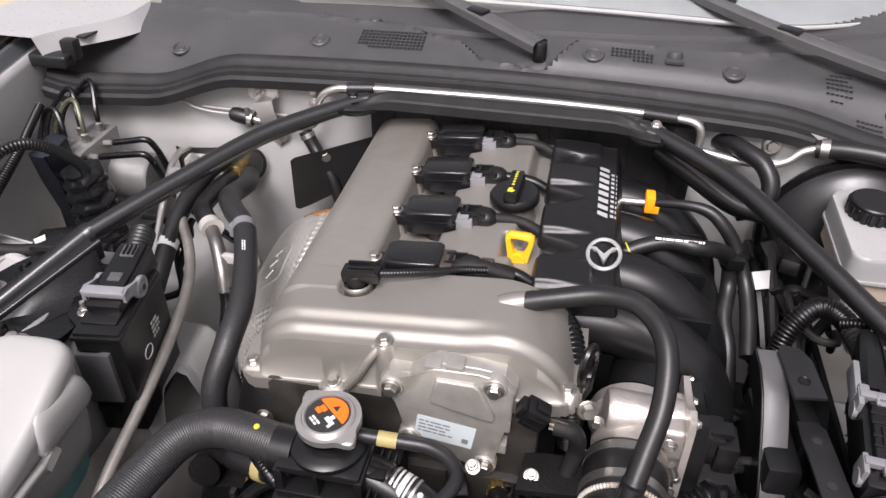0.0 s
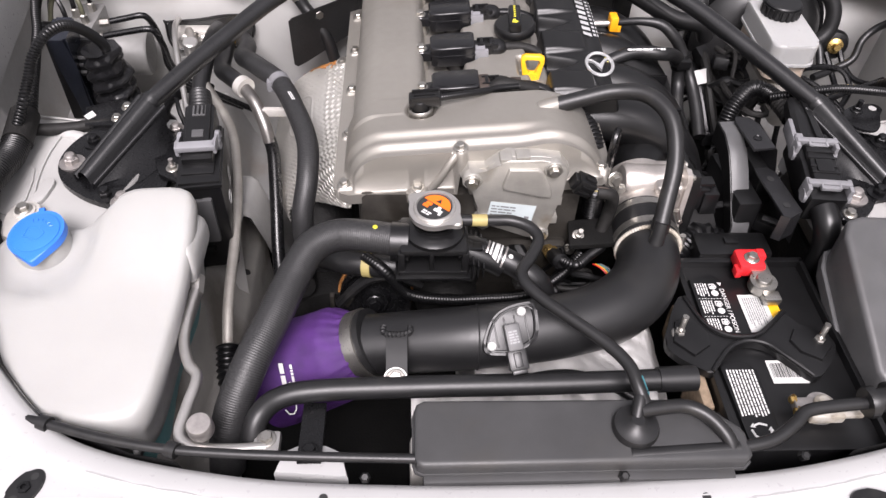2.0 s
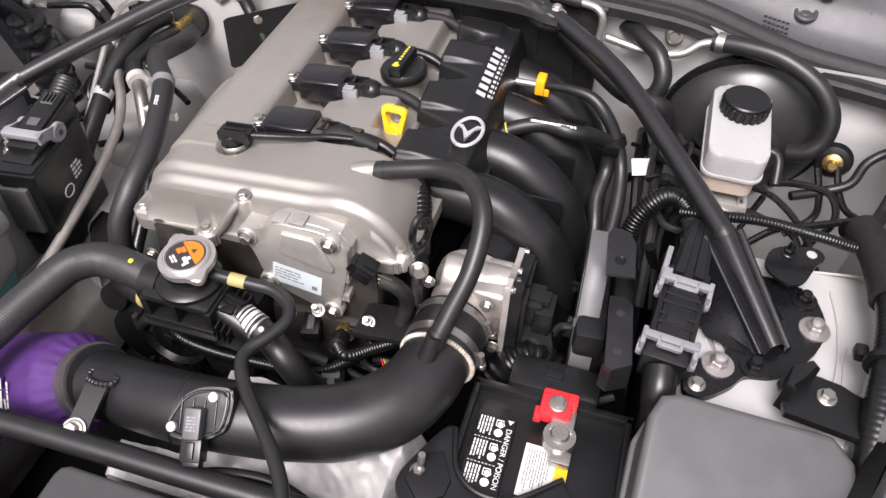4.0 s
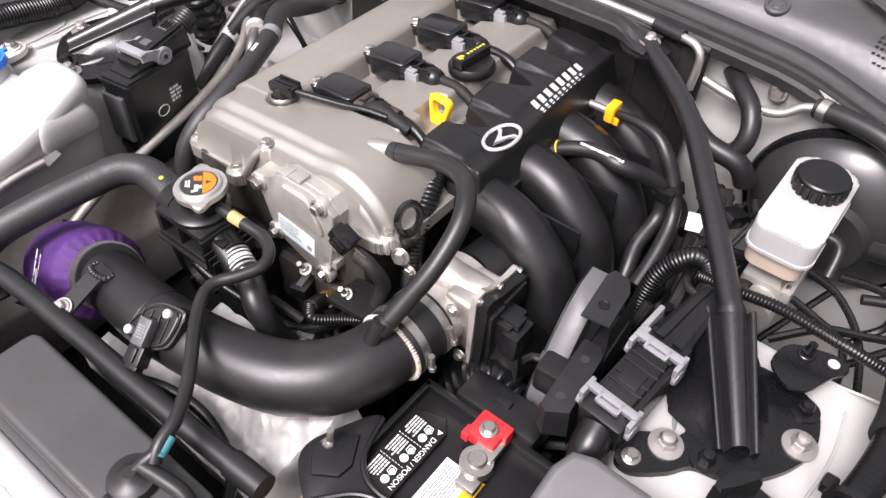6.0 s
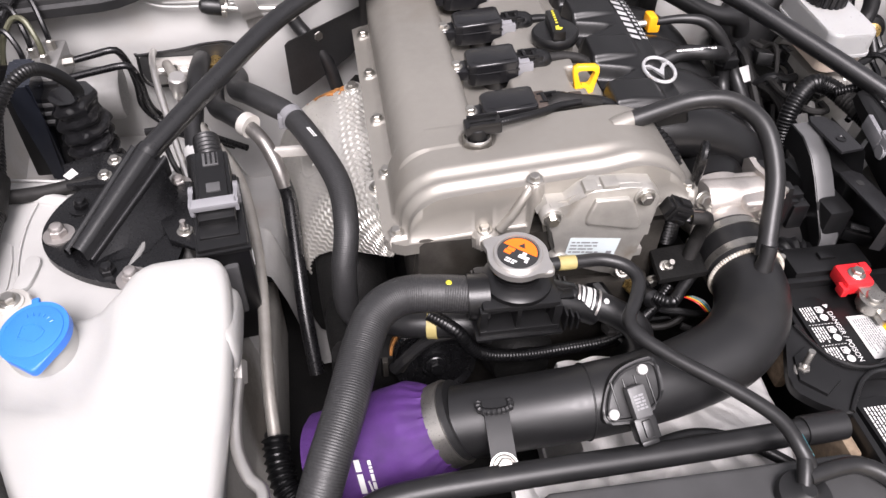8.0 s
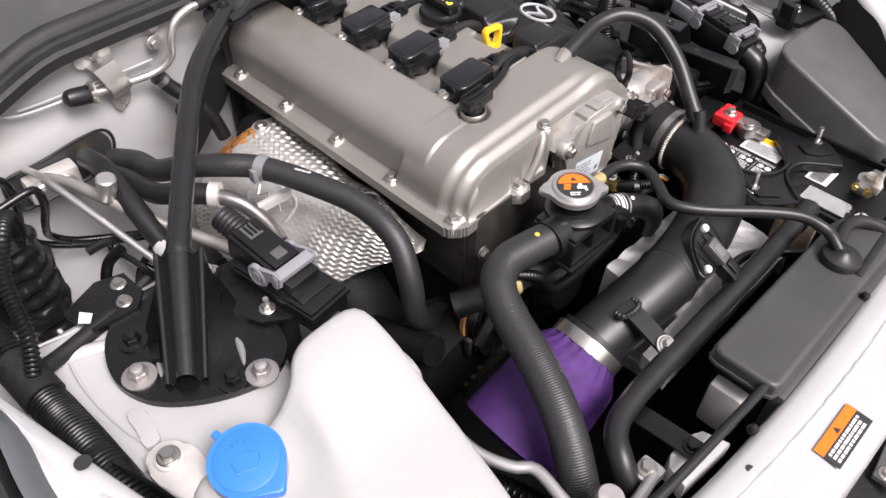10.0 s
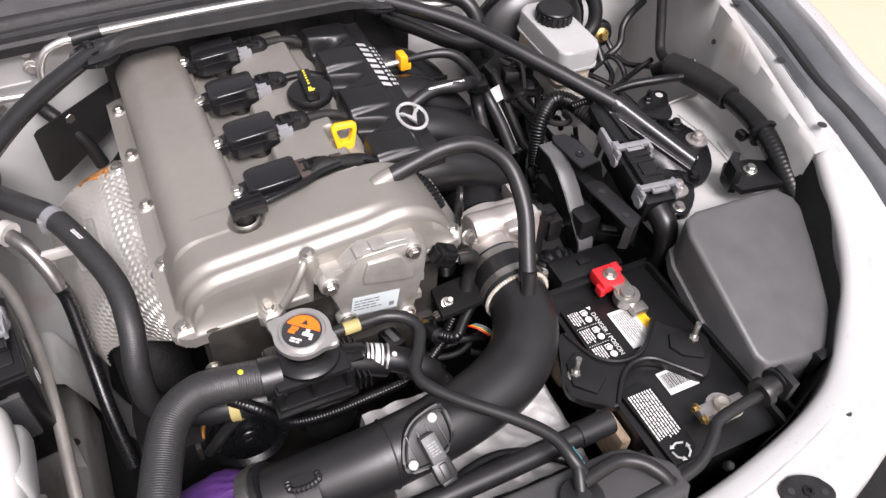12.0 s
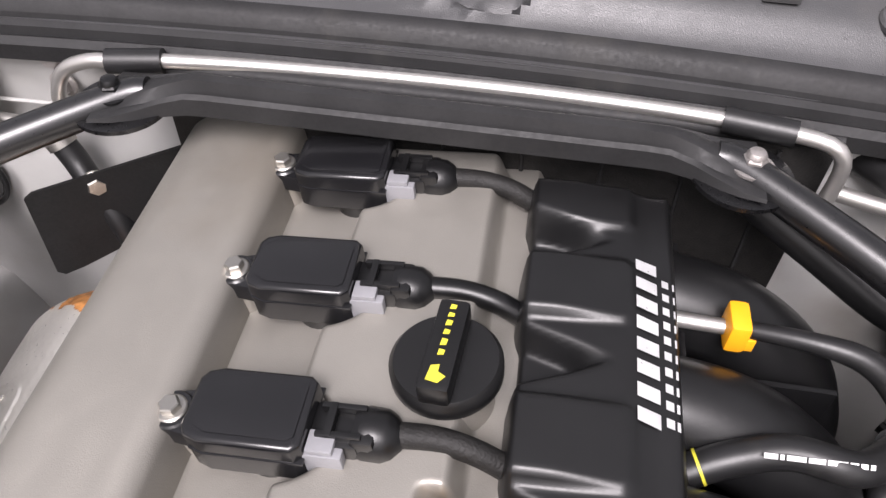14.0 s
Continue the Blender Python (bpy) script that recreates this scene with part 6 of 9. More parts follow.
for sx in (-1, 1):
    lamp = thing("headlamp", "black backed headlamp unit with wiring", "headlamp", (sx * 0.25, -0.60, 0.58), "headlamps")
    part("rear_cover", turned([(0.045, 0), (0.047, 0.006), (0.044, 0.014), (0.02, 0.018), (0.018, 0.024), (0.004, 0.026)], (sx * 0.10, -0.60, 0.58), (0, 0.3, 1), 32), PLASTIC, lamp)
    part("bracket", prism([(sx * 0.02 - 0.02, -0.60), (sx * 0.02 + 0.03, -0.59), (sx * 0.02 + 0.025, -0.565), (sx * 0.02 - 0.02, -0.57)], 0.60, 0.606, 0.002), PLASTIC_GREY, lamp)
    bolt(lamp, (sx * 0.03, -0.58, 0.606), (0, 0, 1), 0.006, ZINC_DULL)
    part("housing", join(box(sx * 0.24 - 0.08, sx * 0.24 + 0.08, -0.66, -0.585, 0.56, 0.625, 0.012), turned([(0.035, 0), (0.035, 0.02), (0.028, 0.024)], (sx * 0.21, -0.60, 0.622), (0, 0, 1), 28)), PLASTIC, lamp)
    part("lens", box(sx * 0.36 - 0.05, sx * 0.36 + 0.05, -0.63, -0.56, 0.59, 0.635, 0.015), PIPE_DULL, lamp)
    for k in range(4):
        part("plug", box(sx * (0.15 + 0.03 * k) - 0.010, sx * (0.15 + 0.03 * k) + 0.010, -0.60 - 0.012 * (k % 2), -0.575, 0.618, 0.64, 0.003), PLASTIC_GREY if k % 2 else PLASTIC, lamp)
    part("wire", tube([(sx * 0.12, -0.58, 0.62), (sx * 0.16, -0.585, 0.645), (sx * 0.22, -0.60, 0.65), (sx * 0.28, -0.59, 0.635)], 0.005, 8), LOOM, lamp)
# Plain unseen walls down to the floor, added to keep light out from below.
part("body_closing_walls", join(box(-0.88, -0.86, -0.7, 1.6, 0, 0.62, 0), box(0.86, 0.88, -0.7, 1.6, 0, 0.62, 0), box(-0.86, 0.86, -0.72, -0.7, 0, 0.45, 0), box(-0.86, 0.86, 1.6, 1.62, 0, 0.8, 0)), PAINT, CAR)
for x in (-0.148, 0.092, 0.27, -0.36):
    y = -0.464 + 0.35 * abs(x) ** 2.2
    part("edge_clip", turned([(0.0055, 0), (0.0048, 0.007), (0.003, 0.0085)], (x, y - 0.006, 0.688), (0, -0.4, 1), 6), PLASTIC, CAR)
for x, y in ((-0.185, -0.484), (0.165, -0.490), (0.43, -0.455)):
    part("panel_hole", turned([(0.0042, 0), (0.0042, 0.0006)], (x, y, 0.6885 if abs(x) < 0.3 else 0.6895), (0, 0, 1), 16), INK, CAR)
for x, y, z in ((0.325, -0.505, 0.684), (-0.452, -0.470, 0.686)):
    stop = thing("rubber_stop", "oval black rubber bonnet stop on the lock panel", "rubber stop", (x, y, z), "rubber stops")
    mo = Matrix.Translation((x, y, z)) @ Matrix.Rotation(radians(-25 if x > 0 else 60), 4, "Z")
    big = 1.35 if x > 0 else 1.0
    part("pad", prism([(0.021 * big * math.cos(a), 0.013 * big * math.sin(a)) for a in np.linspace(0, 2 * math.pi, 33)[:-1]], -0.006, 0.006, 0.003, m=mo), RUBBER, stop)
    part("screw", turned([(0.006, 0.005), (0.006, 0.008), (0.003, 0.0085), (0.002, 0.0065)], mo.translation, (0, 0, 1), 6), STEEL_BLACK, stop)
    for px in (-0.0125 * big, 0.0125 * big):
        part("recess", turned([(0.0036, 0.0058), (0.0036, 0.0063)], mo @ Vector((px, 0, 0)), (0, 0, 1), 16), INK, stop)
for x, y, w, h, rot, first in ((-0.088, -0.528, 0.072, 0.026, 0, True), (0.078, -0.528, 0.064, 0.022, 0, False)):
    st = thing("warning_sticker", "orange and black warning sticker on white panel" if first else "small orange and black warning sticker on white panel", "sticker", (x, y, 0.684), "warning stickers")
    mk = Matrix.Translation((x, y, 0.6838)) @ Matrix.Rotation(radians(3), 4, "X")
    patch(st, mk, w, h, INK, "backing", 0.0014)
    if first:
        patch(st, mk @ Matrix.Translation((0, h * 0.31, 0)), w, h * 0.38, WARN, "orange_field", 0.0018)
        bars(st, mk @ Matrix.Translation((0, -h * 0.18, 0)), w * 0.85, h * 0.5, 3, WHITE_INK, seed=31, lift=0.0018)
        part("warning_mark", prism([(-0.004, h * 0.18), (0.004, h * 0.18), (0, h * 0.42)], 0.0019, 0.0021, 0, m=mk), INK, st)
    else:
        patch(st, mk @ Matrix.Translation((-w * 0.2, 0, 0)), w * 0.6, h, WARN, "orange_field", 0.0018)
        bars(st, mk @ Matrix.Translation((w * 0.28, 0, 0)), w * 0.32, h * 0.7, 2, WHITE_INK, seed=32, lift=0.0018)

ins = thing("firewall_insulation", "black sound insulation behind the engine", "insulation", (0, 0.32, 0.6))
part("mat", box(-0.185, 0.255, 0.314, 0.326, 0.42, 0.832, 0.006), TAPE, ins)
for x in np.linspace(-0.15, 0.22, 8):
    part("quilt_line", tube([(x, 0.3135, 0.44), (x + 0.004, 0.3130, 0.63), (x, 0.3135, 0.825)], 0.0016, 6), SEAL_RUBBER, ins)
part("edge_binding", tube([(-0.185, 0.318, 0.833), (0.03, 0.318, 0.8345), (0.255, 0.318, 0.833)], 0.0055, 10), SEAL_RUBBER, ins)
HP = thing("steel_guard", "flat black steel guard beside the engine", "metal panel", (-0.22, 0.29, 0.65))
ga, g1, g2 = Vector((-0.2904, 0.2682, 0.7441)), Vector((0.094, 0.046, 0.018)), Vector((0.0027, -0.0074, -0.0776))
gn = g1.cross(g2).normalized() * 0.0015
rim_pts = [ga + g2 * 0.04, ga + g2 * 0.96, ga + g2 * 1.02 + g1 * 0.05, ga + g2 * 1.0 + g1 * 0.2, ga + g2 * 0.80 + g1 * 0.9, ga + g2 * 0.62 + g1 * 1.15, ga + g1 * 1.18, ga + g1 * 0.06]
pv = bmesh.new()
lowv, highv = [pv.verts.new(p - gn) for p in rim_pts], [pv.verts.new(p + gn) for p in rim_pts]
pv.faces.new(lowv[::-1])
pv.faces.new(highv)
for k in range(len(rim_pts)):
    pv.faces.new((lowv[k], lowv[(k + 1) % len(rim_pts)], highv[(k + 1) % len(rim_pts)], highv[k]))
part("panel", pv, WALL_LINER, HP)
bolt(HP, Vector((-0.2476, 0.2945, 0.7405)), (0.5, -0.84, 0.05), 0.0075)

# engine underneath
BLK = thing("engine_block", "grimy dark engine block under the valve cover", "engine block", (-0.03, 0.1, 0.4))
part("head", box(-0.168, 0.095, -0.118, 0.325, 0.62, 0.752, 0.006), GRIMY, BLK)
# Lower block coloured near-black so the space under the head reads as shade.
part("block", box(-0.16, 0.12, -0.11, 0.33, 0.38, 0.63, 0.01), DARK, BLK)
part("timing_cover", join(box(-0.165, 0.100, -0.132, -0.110, 0.42, 0.742, 0.008), box(-0.05, 0.09, -0.150, -0.13, 0.60, 0.672, 0.01)), GRIMY, BLK)
for x, z in ((-0.165, 0.70), (-0.16, 0.63), (0.095, 0.66)):
    bolt(BLK, (x, -0.143, z), (0, -1, 0), 0.006)

VV = thing("valve_timing_actuator", "cast cover of the valve timing motor", "engine actuator", (0.02, -0.15, 0.70))
vo = [(-0.045, 0.773), (-0.036, 0.786), (-0.018, 0.786), (-0.003, 0.799), (0.006, 0.803), (0.043, 0.803), (0.065, 0.800), (0.076, 0.786), (0.073, 0.755), (0.067, 0.725), (0.061, 0.690), (0.051, 0.679), (0.034, 0.684), (0.020, 0.691), (-0.018, 0.705), (-0.027, 0.73), (-0.030, 0.755)]
mv = Matrix.Rotation(radians(90), 4, "X")
part("housing", prism([(x * 1.03 - 0.001, z) for x, z in vo], 0.122, 0.1385, 0.002, m=mv), ALU_ROUGH, VV)
part("plate", prism(vo, 0.1385, 0.146, 0.002, m=mv), ALU_ROUGH, VV, "flat cast plate")
part("raised_field", prism([(0.007, 0.793), (0.040, 0.793), (0.046, 0.788), (0.060, 0.757), (0.059, 0.750), (0.050, 0.750), (0.002, 0.762), (0.001, 0.770)], 0.145, 0.1500, 0.003, m=mv, seg=3), ALU_ROUGH, VV)
for x0, x1, z0, z1 in ((-0.004, 0.010, 0.796, 0.804), (0.014, 0.030, 0.799, 0.807), (0.066, 0.074, 0.735, 0.748), (0.062, 0.072, 0.705, 0.716)):
    part("rim_lug", box(x0, x1, z0, z1, 0.129, 0.145, 0.001, m=mv), ALU_ROUGH, VV)
for x, z in ((-0.034, 0.774), (0.058, 0.791), (0.053, 0.688), (-0.018, 0.711)):
    part("bolt_boss", turned([(0.0115, 0), (0.0115, 0.009), (0.0105, 0.0105)], (x, -0.138, z), (0, -1, 0), 20), ALU_ROUGH, VV)
    bolt(VV, (x, -0.1485, z), (0, -1, 0), 0.0062)
ml = Matrix.Translation((0.0148, -0.1462, 0.7245)) @ Matrix.Rotation(radians(90), 4, "X") @ Matrix.Rotation(radians(-8), 4, "Z")
patch(VV, ml, 0.055, 0.029, PALE, "label", 0.0005, label="pale printed label")
bars(VV, ml @ Matrix.Translation((-0.008, 0.002, 0)), 0.034, 0.018, 4, GREY, seed=41, lift=0.0009, fill=0.8, gap=0.55)
patch(VV, ml @ Matrix.Translation((0.020, -0.006, 0)), 0.006, 0.006, GREY, "print", 0.0009)
mcn = Matrix.Translation((0.095, -0.150, 0.771)) @ Matrix.Rotation(radians(28), 4, "Y") @ Matrix.Scale(0.84, 4)
part("connector", join(box(-0.014, 0.012, -0.012, 0.012, -0.012, 0.012, 0.002, m=mcn), box(-0.020, -0.012, -0.009, 0.009, -0.009, 0.009, 0.002, m=mcn), box(-0.010, 0.008, -0.0145, -0.011, -0.008, -0.003, 0.001, m=mcn), box(-0.010, 0.008, -0.0145, -0.011, 0.002, 0.007, 0.001, m=mcn), box(-0.006, 0.010, -0.006, 0.006, 0.011, 0.0155, 0.001, m=mcn)), PLASTIC, VV)
for k in range(5):
    part("wire", tube([(0.108, -0.150, 0.768 - 0.003 * k), (0.120, -0.152, 0.768 - 0.003 * k), (0.130, -0.148, 0.760 - 0.002 * k), (0.133, -0.14, 0.745)], 0.0011, 6), (TAPE_BROWN, LOOM, TAN, LOOM, GREY)[k], VV)
part("loom", tube([(0.112, -0.15, 0.76), (0.13, -0.15, 0.755), (0.135, -0.14, 0.72), (0.125, -0.15, 0.68)], 0.008, 12), TAPE, VV)
HK = thing("lifting_eye", "black steel lifting eye at the engine corner", "lifting eye", (0.13, -0.11, 0.75))
mh = Matrix.Translation((0.136, -0.10, 0.785)) @ Matrix.Rotation(radians(65), 4, "Z") @ Matrix.Rotation(radians(90), 4, "X")
eye = [(0.0125 * math.cos(a), 0.021 * math.sin(a) + 0.004) for a in np.linspace(0, 2 * math.pi, 30)]
part("loop", tube([mh @ Vector((x, y, 0)) for x, y in eye], 0.0042, 8, smooth=False, caps=False), STEEL_BLACK, HK)
part("foot", box(-0.012, 0.012, -0.035, -0.012, -0.003, 0.003, 0.001, m=mh), STEEL_BLACK, HK)
bolt(HK, (0.140, -0.118, 0.752), (0.3, -1, 0.3), 0.007)
solo("engine_loom", tube([(0.105, -0.02, 0.775), (0.118, -0.045, 0.772), (0.125, -0.07, 0.755), (0.128, -0.085, 0.72), (0.13, -0.09, 0.67)], 0.0115, 14, rib=0.0012, rib_pitch=0.0045), LOOM, "black corrugated wiring loom beside the valve cover", "wiring loom")

PU = thing("idler_pulley", "black grooved belt pulley below the radiator hose", "pulley", (-0.15, -0.16, 0.55))
part("wheel", turned([(0.012, 0.020), (0.016, 0.021), (0.020, 0.012), (0.040, 0.012), (0.046, 0.018), (0.046, 0.014), (0.044, 0.012), (0.046, 0.010), (0.044, 0.008), (0.046, 0.006), (0.044, 0.004), (0.046, 0.002), (0.046, -0.004), (0.02, -0.006)], (-0.150, -0.155, 0.590), (0, -1, 0.25), 48), STEEL_BLACK, PU)
bolt(PU, (-0.150, -0.176, 0.5955), (0, -1, 0.25), 0.008, STEEL_BLACK)
part("rust_rim", ring((-0.150, -0.150, 0.5888), (0, -1, 0.25), 0.046, 0.006, 0.003, 48), RUST, PU, "rusty pulley rim")
AC = thing("alternator", "dirty cast alternator low beside the engine", "alternator", (-0.2, -0.12, 0.5))
part("case", turned([(0.03, 0), (0.055, 0.01), (0.06, 0.03), (0.06, 0.08), (0.05, 0.09)], (-0.205, -0.165, 0.535), (0, 1, 0), 32), DARK, AC)
for k in range(8):
    a = math.pi * k / 7
    part("fin", box(-0.003, 0.003, 0.030, 0.056, -0.004, 0.004, 0.001, m=Matrix.Translation((-0.205, -0.166, 0.545)) @ Matrix.Rotation(a, 4, "Y") @ Matrix.Rotation(radians(90), 4, "X")), GRIMY, AC)
PM = thing("coolant_pump", "dark cast coolant pump behind the belt", "coolant pump", (-0.06, -0.17, 0.55))
part("body", join(turned([(0.035, 0), (0.04, 0.01), (0.04, 0.03), (0.03, 0.05)], (-0.06, -0.148, 0.60), (0, -1, 0.1), 28), box(-0.10, -0.02, -0.175, -0.14, 0.62, 0.70, 0.01)), DARK, PM)
part("belt", tube([(-0.196, -0.172, 0.59), (-0.15, -0.172, 0.640), (-0.09, -0.172, 0.625), (-0.03, -0.172, 0.56), (0.02, -0.172, 0.47)], 0.007, 8), RUBBER, PM)
LH = thing("lower_hose", "black rubber lower coolant hose with tan marker band", "hose", (-0.12, -0.18, 0.65))
part("hose", tube([(-0.215, -0.150, 0.655), (-0.18, -0.172, 0.668), (-0.13, -0.182, 0.672), (-0.08, -0.184, 0.668), (-0.03, -0.178, 0.66)], 0.0155, 18), RUBBER, LH)
part("marker_band", tube([(-0.160, -0.1775, 0.6705), (-0.150, -0.180, 0.6715)], 0.0163, 18), TAN, LH)
part("clip", ring((-0.062, -0.183, 0.667), (1, 0, -0.1), 0.0158, 0.008, 0.0014), STEEL_BLACK, LH)
solo("front_loom", tube([(-0.16, -0.182, 0.690), (-0.135, -0.200, 0.682), (-0.11, -0.205, 0.648), (-0.07, -0.205, 0.636), (-0.02, -0.200, 0.630), (0.04, -0.195, 0.632), (0.08, -0.180, 0.65), (0.105, -0.165, 0.675)], 0.0066, 12, rib=0.0003, rib_pitch=0.0035), LOOM, "thin corrugated loom across the engine front", "wiring loom")
OS = thing("oil_sensor", "small brass-bodied sensor with black plug", "sensor", (0.06, -0.15, 0.66))
part("brass_body", turned([(0.008, 0), (0.008, 0.012), (0.010, 0.012), (0.010, 0.02)], (0.066, -0.150, 0.665), (0.2, -1, 0.5), 6), BRASS, OS)
part("plug", turned([(0.0085, 0.018), (0.010, 0.024), (0.010, 0.045), (0.006, 0.05)], (0.066, -0.150, 0.665), (0.2, -1, 0.5), 16), PLASTIC, OS)
part("wire", tube([(0.075, -0.19, 0.688), (0.09, -0.20, 0.69), (0.11, -0.18, 0.685), (0.13, -0.16, 0.68)], 0.006, 10, rib=0.0006, rib_pitch=0.003), LOOM, OS)
BKT = thing("engine_bracket", "black steel bracket with studs at the engine front", "bracket", (0.1, -0.16, 0.66))
part("plate", prism([(0.085, -0.175), (0.145, -0.170), (0.150, -0.125), (0.09, -0.13)], 0.690, 0.697, 0.002), DARK, BKT)
for p in ((0.098, -0.158, 0.697), (0.045, -0.165, 0.705)):
    bolt(BKT, p, (0, -0.5, 1), 0.0052)
    part("stud", tube([p, (p[0], p[1] - 0.008, p[2] + 0.016)], 0.003, 10), ZINC, BKT)

# wiring in the dark gaps
def wiring(label, loc, seed, count, lo, hi, radii, plugs):
    """Loose wires wandering through a box of space, with a few plugs."""
    r = random.Random(seed)
    w = thing("loose_wiring", label, "wiring", loc, "loose wiring")
    span = [(a, b) for a, b in zip(lo, hi)]
    for k in range(count):
        p = Vector([r.uniform(a, b) for a, b in span])
        d = Vector((r.uniform(-1, 1), r.uniform(-1, 1), r.uniform(-0.5, 0.5))).normalized()
        pts = [p.copy()]
        for _ in range(5):
            d = (d + Vector((r.uniform(-0.8, 0.8), r.uniform(-0.8, 0.8), r.uniform(-0.6, 0.6)))).normalized()
            p = p + d * r.uniform(0.018, 0.032)
            p = Vector([min(b, max(a, c)) for c, (a, b) in zip(p, span)])
            pts.append(p.copy())
        part("wire", tube(pts, r.choice(radii), 8), r.choice((LOOM, TAPE, RUBBER, LOOM)), w)
    for k in range(plugs):
        p = [r.uniform(a, b) for a, b in span]
        m = Matrix.Translation(p) @ Matrix.Rotation(r.uniform(0, 3), 4, "Z") @ Matrix.Rotation(r.uniform(-0.6, 0.6), 4, "X")
        body = part("plug", join(box(-0.010, 0.010, -0.017, 0.014, -0.008, 0.008, 0.002, m=m), box(-0.007, 0.007, 0.012, 0.021, -0.006, 0.006, 0.002, m=m)), PLASTIC, w)
        part("latch", box(-0.004, 0.004, -0.012, 0.008, 0.007, 0.0105, 0.001, m=m), PLASTIC_GREY, body)
    return w


wiring("black wires and plugs in front of the engine", (0.09, -0.18, 0.63), 3, 9, (0.02, -0.215, 0.605), (0.155, -0.155, 0.672), (0.0028, 0.004, 0.0055), 3)
wiring("black wires and plugs behind the relay bracket", (0.36, 0.1, 0.66), 8, 14, (0.325, 0.03, 0.62), (0.425, 0.26, 0.715), (0.003, 0.0045, 0.0065), 5)
wiring("black wires and plugs below the battery box", (0.36, -0.12, 0.64), 12, 7, (0.285, -0.13, 0.60), (0.42, -0.02, 0.68), (0.003, 0.0045, 0.006), 3)
wiring("black wires beside the control module", (-0.43, 0.09, 0.64), 17, 8, (-0.49, 0.06, 0.61), (-0.40, 0.17, 0.69), (0.0035, 0.005, 0.0065), 2)
for k, mt in enumerate((RED, YELLOW, TEAL, GREY)):
    solo("colour_wire", tube([(0.118 + 0.003 * k, -0.178, 0.668), (0.126 + 0.003 * k, -0.190, 0.672), (0.136 + 0.002 * k, -0.198, 0.664)], 0.0008, 6), mt, "thin coloured wire at the engine front", "wire", "coloured wires")

# exhaust heat shield
HS = thing("heat_shield", "embossed aluminium exhaust heat shield with rust stain", "heat shield", (-0.24, 0.09, 0.62))


def shield_at(y, v):
    """A point of the shield and its normal: y along the engine, v from the flange (0) outwards and down (1)."""
    top = 0.695 + 0.013 * S((y - 0.05) / 0.15) - 0.045 * S((y - 0.215) / 0.07) - 0.02 * S(-y / 0.07) + 0.0035 * math.sin(y * 70) * S(1 - v * 6)
    ang = v * 1.68
    bulge = 0.105 * S((y + 0.09) / 0.12) + 0.034 * S(y / 0.12)
    n = Vector((-math.sin(ang * 0.9), 0, math.cos(ang * 0.9)))
    return Vector((-0.178 - bulge * math.sin(ang) ** 0.9, y, top - 0.004 - 0.125 * (1 - math.cos(ang)))), n


def shield(keep, lift=0.0):
    nu, nv = 290, 220
    bm = bmesh.new()
    g = {}
    for i in range(nu + 1):
        y = -0.085 + 0.37 * i / nu
        for j in range(nv + 1):
            v = j / nv
            if y < -0.068 + 0.085 * S((v - 0.2) / 0.75) or y > 0.285 - 0.06 * v or not keep(y, v):
                continue
            p, n = shield_at(y, v)
            calm = S((y - 0.02) / 0.04) * S((v - 0.17) / 0.06) * S((0.74 - v) / 0.08) * S((0.27 - y) / 0.05)
            e = 0.0010 * math.sin(2 * math.pi * v * 0.2 / 0.0072 + 1.5 * math.sin(2 * math.pi * y / 0.0105)) * (1 - 0.9 * calm)
            e *= S(v / 0.03)
            o = abs(rect_sdf(y, v * 0.2, 0.085, 0.155, 0.058, 0.096, 0.014))
            e += 0.0009 * S((0.0022 - o) / 0.0015)
            for cy, cv in ((0.216, 0.10), (0.017, 0.07)):
                d = math.hypot(y - cy, (v - cv) * 0.2)
                e = e * S((d - 0.012) / 0.004) + 0.0016 * S((0.0025 - abs(d - 0.013)) / 0.002)
            g[i, j] = bm.verts.new(p + n * (e + lift))
    for i in range(nu):
        for j in range(nv):
            q = [g.get(k) for k in ((i, j), (i + 1, j), (i + 1, j + 1), (i, j + 1))]
            if all(q):
                bm.faces.new(q)
    bmesh.ops.delete(bm, geom=[v for v in bm.verts if not v.link_faces], context="VERTS")
    return bm


part("shield", shield(lambda y, v: True), SHIELD, HS, sharp=80)
part("rust_stain", shield(lambda y, v: math.hypot((y - 0.246) / 0.042, (v - 0.20) / 0.22) + 0.35 * noise.noise((y * 120, v * 26, 2.0)) < 0.85, 0.0005), RUST, HS, "brown heat stain")
for cy, cv in ((0.216, 0.10), (0.017, 0.07)):
    p, n = shield_at(cy, cv)
    bolt(HS, p, n, 0.0062)
    part("washer", ring(p, n, 0.0085, 0.002, 0.003, 24), SHIELD, HS)
mle = [shield_at(y, v) for y, v in ((0.098, 0.40), (0.108, 0.36), (0.118, 0.42), (0.128, 0.35), (0.138, 0.41), (0.145, 0.36))]
part("embossed_mark", tube([p + n * 0.0002 for p, n in mle], 0.0012, 6, smooth=False), SHIELD, HS)
# Manifold darkened by colour to sink into the shade below the shield.
solo("exhaust_manifold", tube([(-0.17, 0.25, 0.66), (-0.22, 0.2, 0.63), (-0.23, 0.1, 0.60), (-0.23, 0.0, 0.55), (-0.22, -0.05, 0.45)], 0.045, 18), DARK, "dark exhaust manifold under the heat shield", "exhaust manifold")

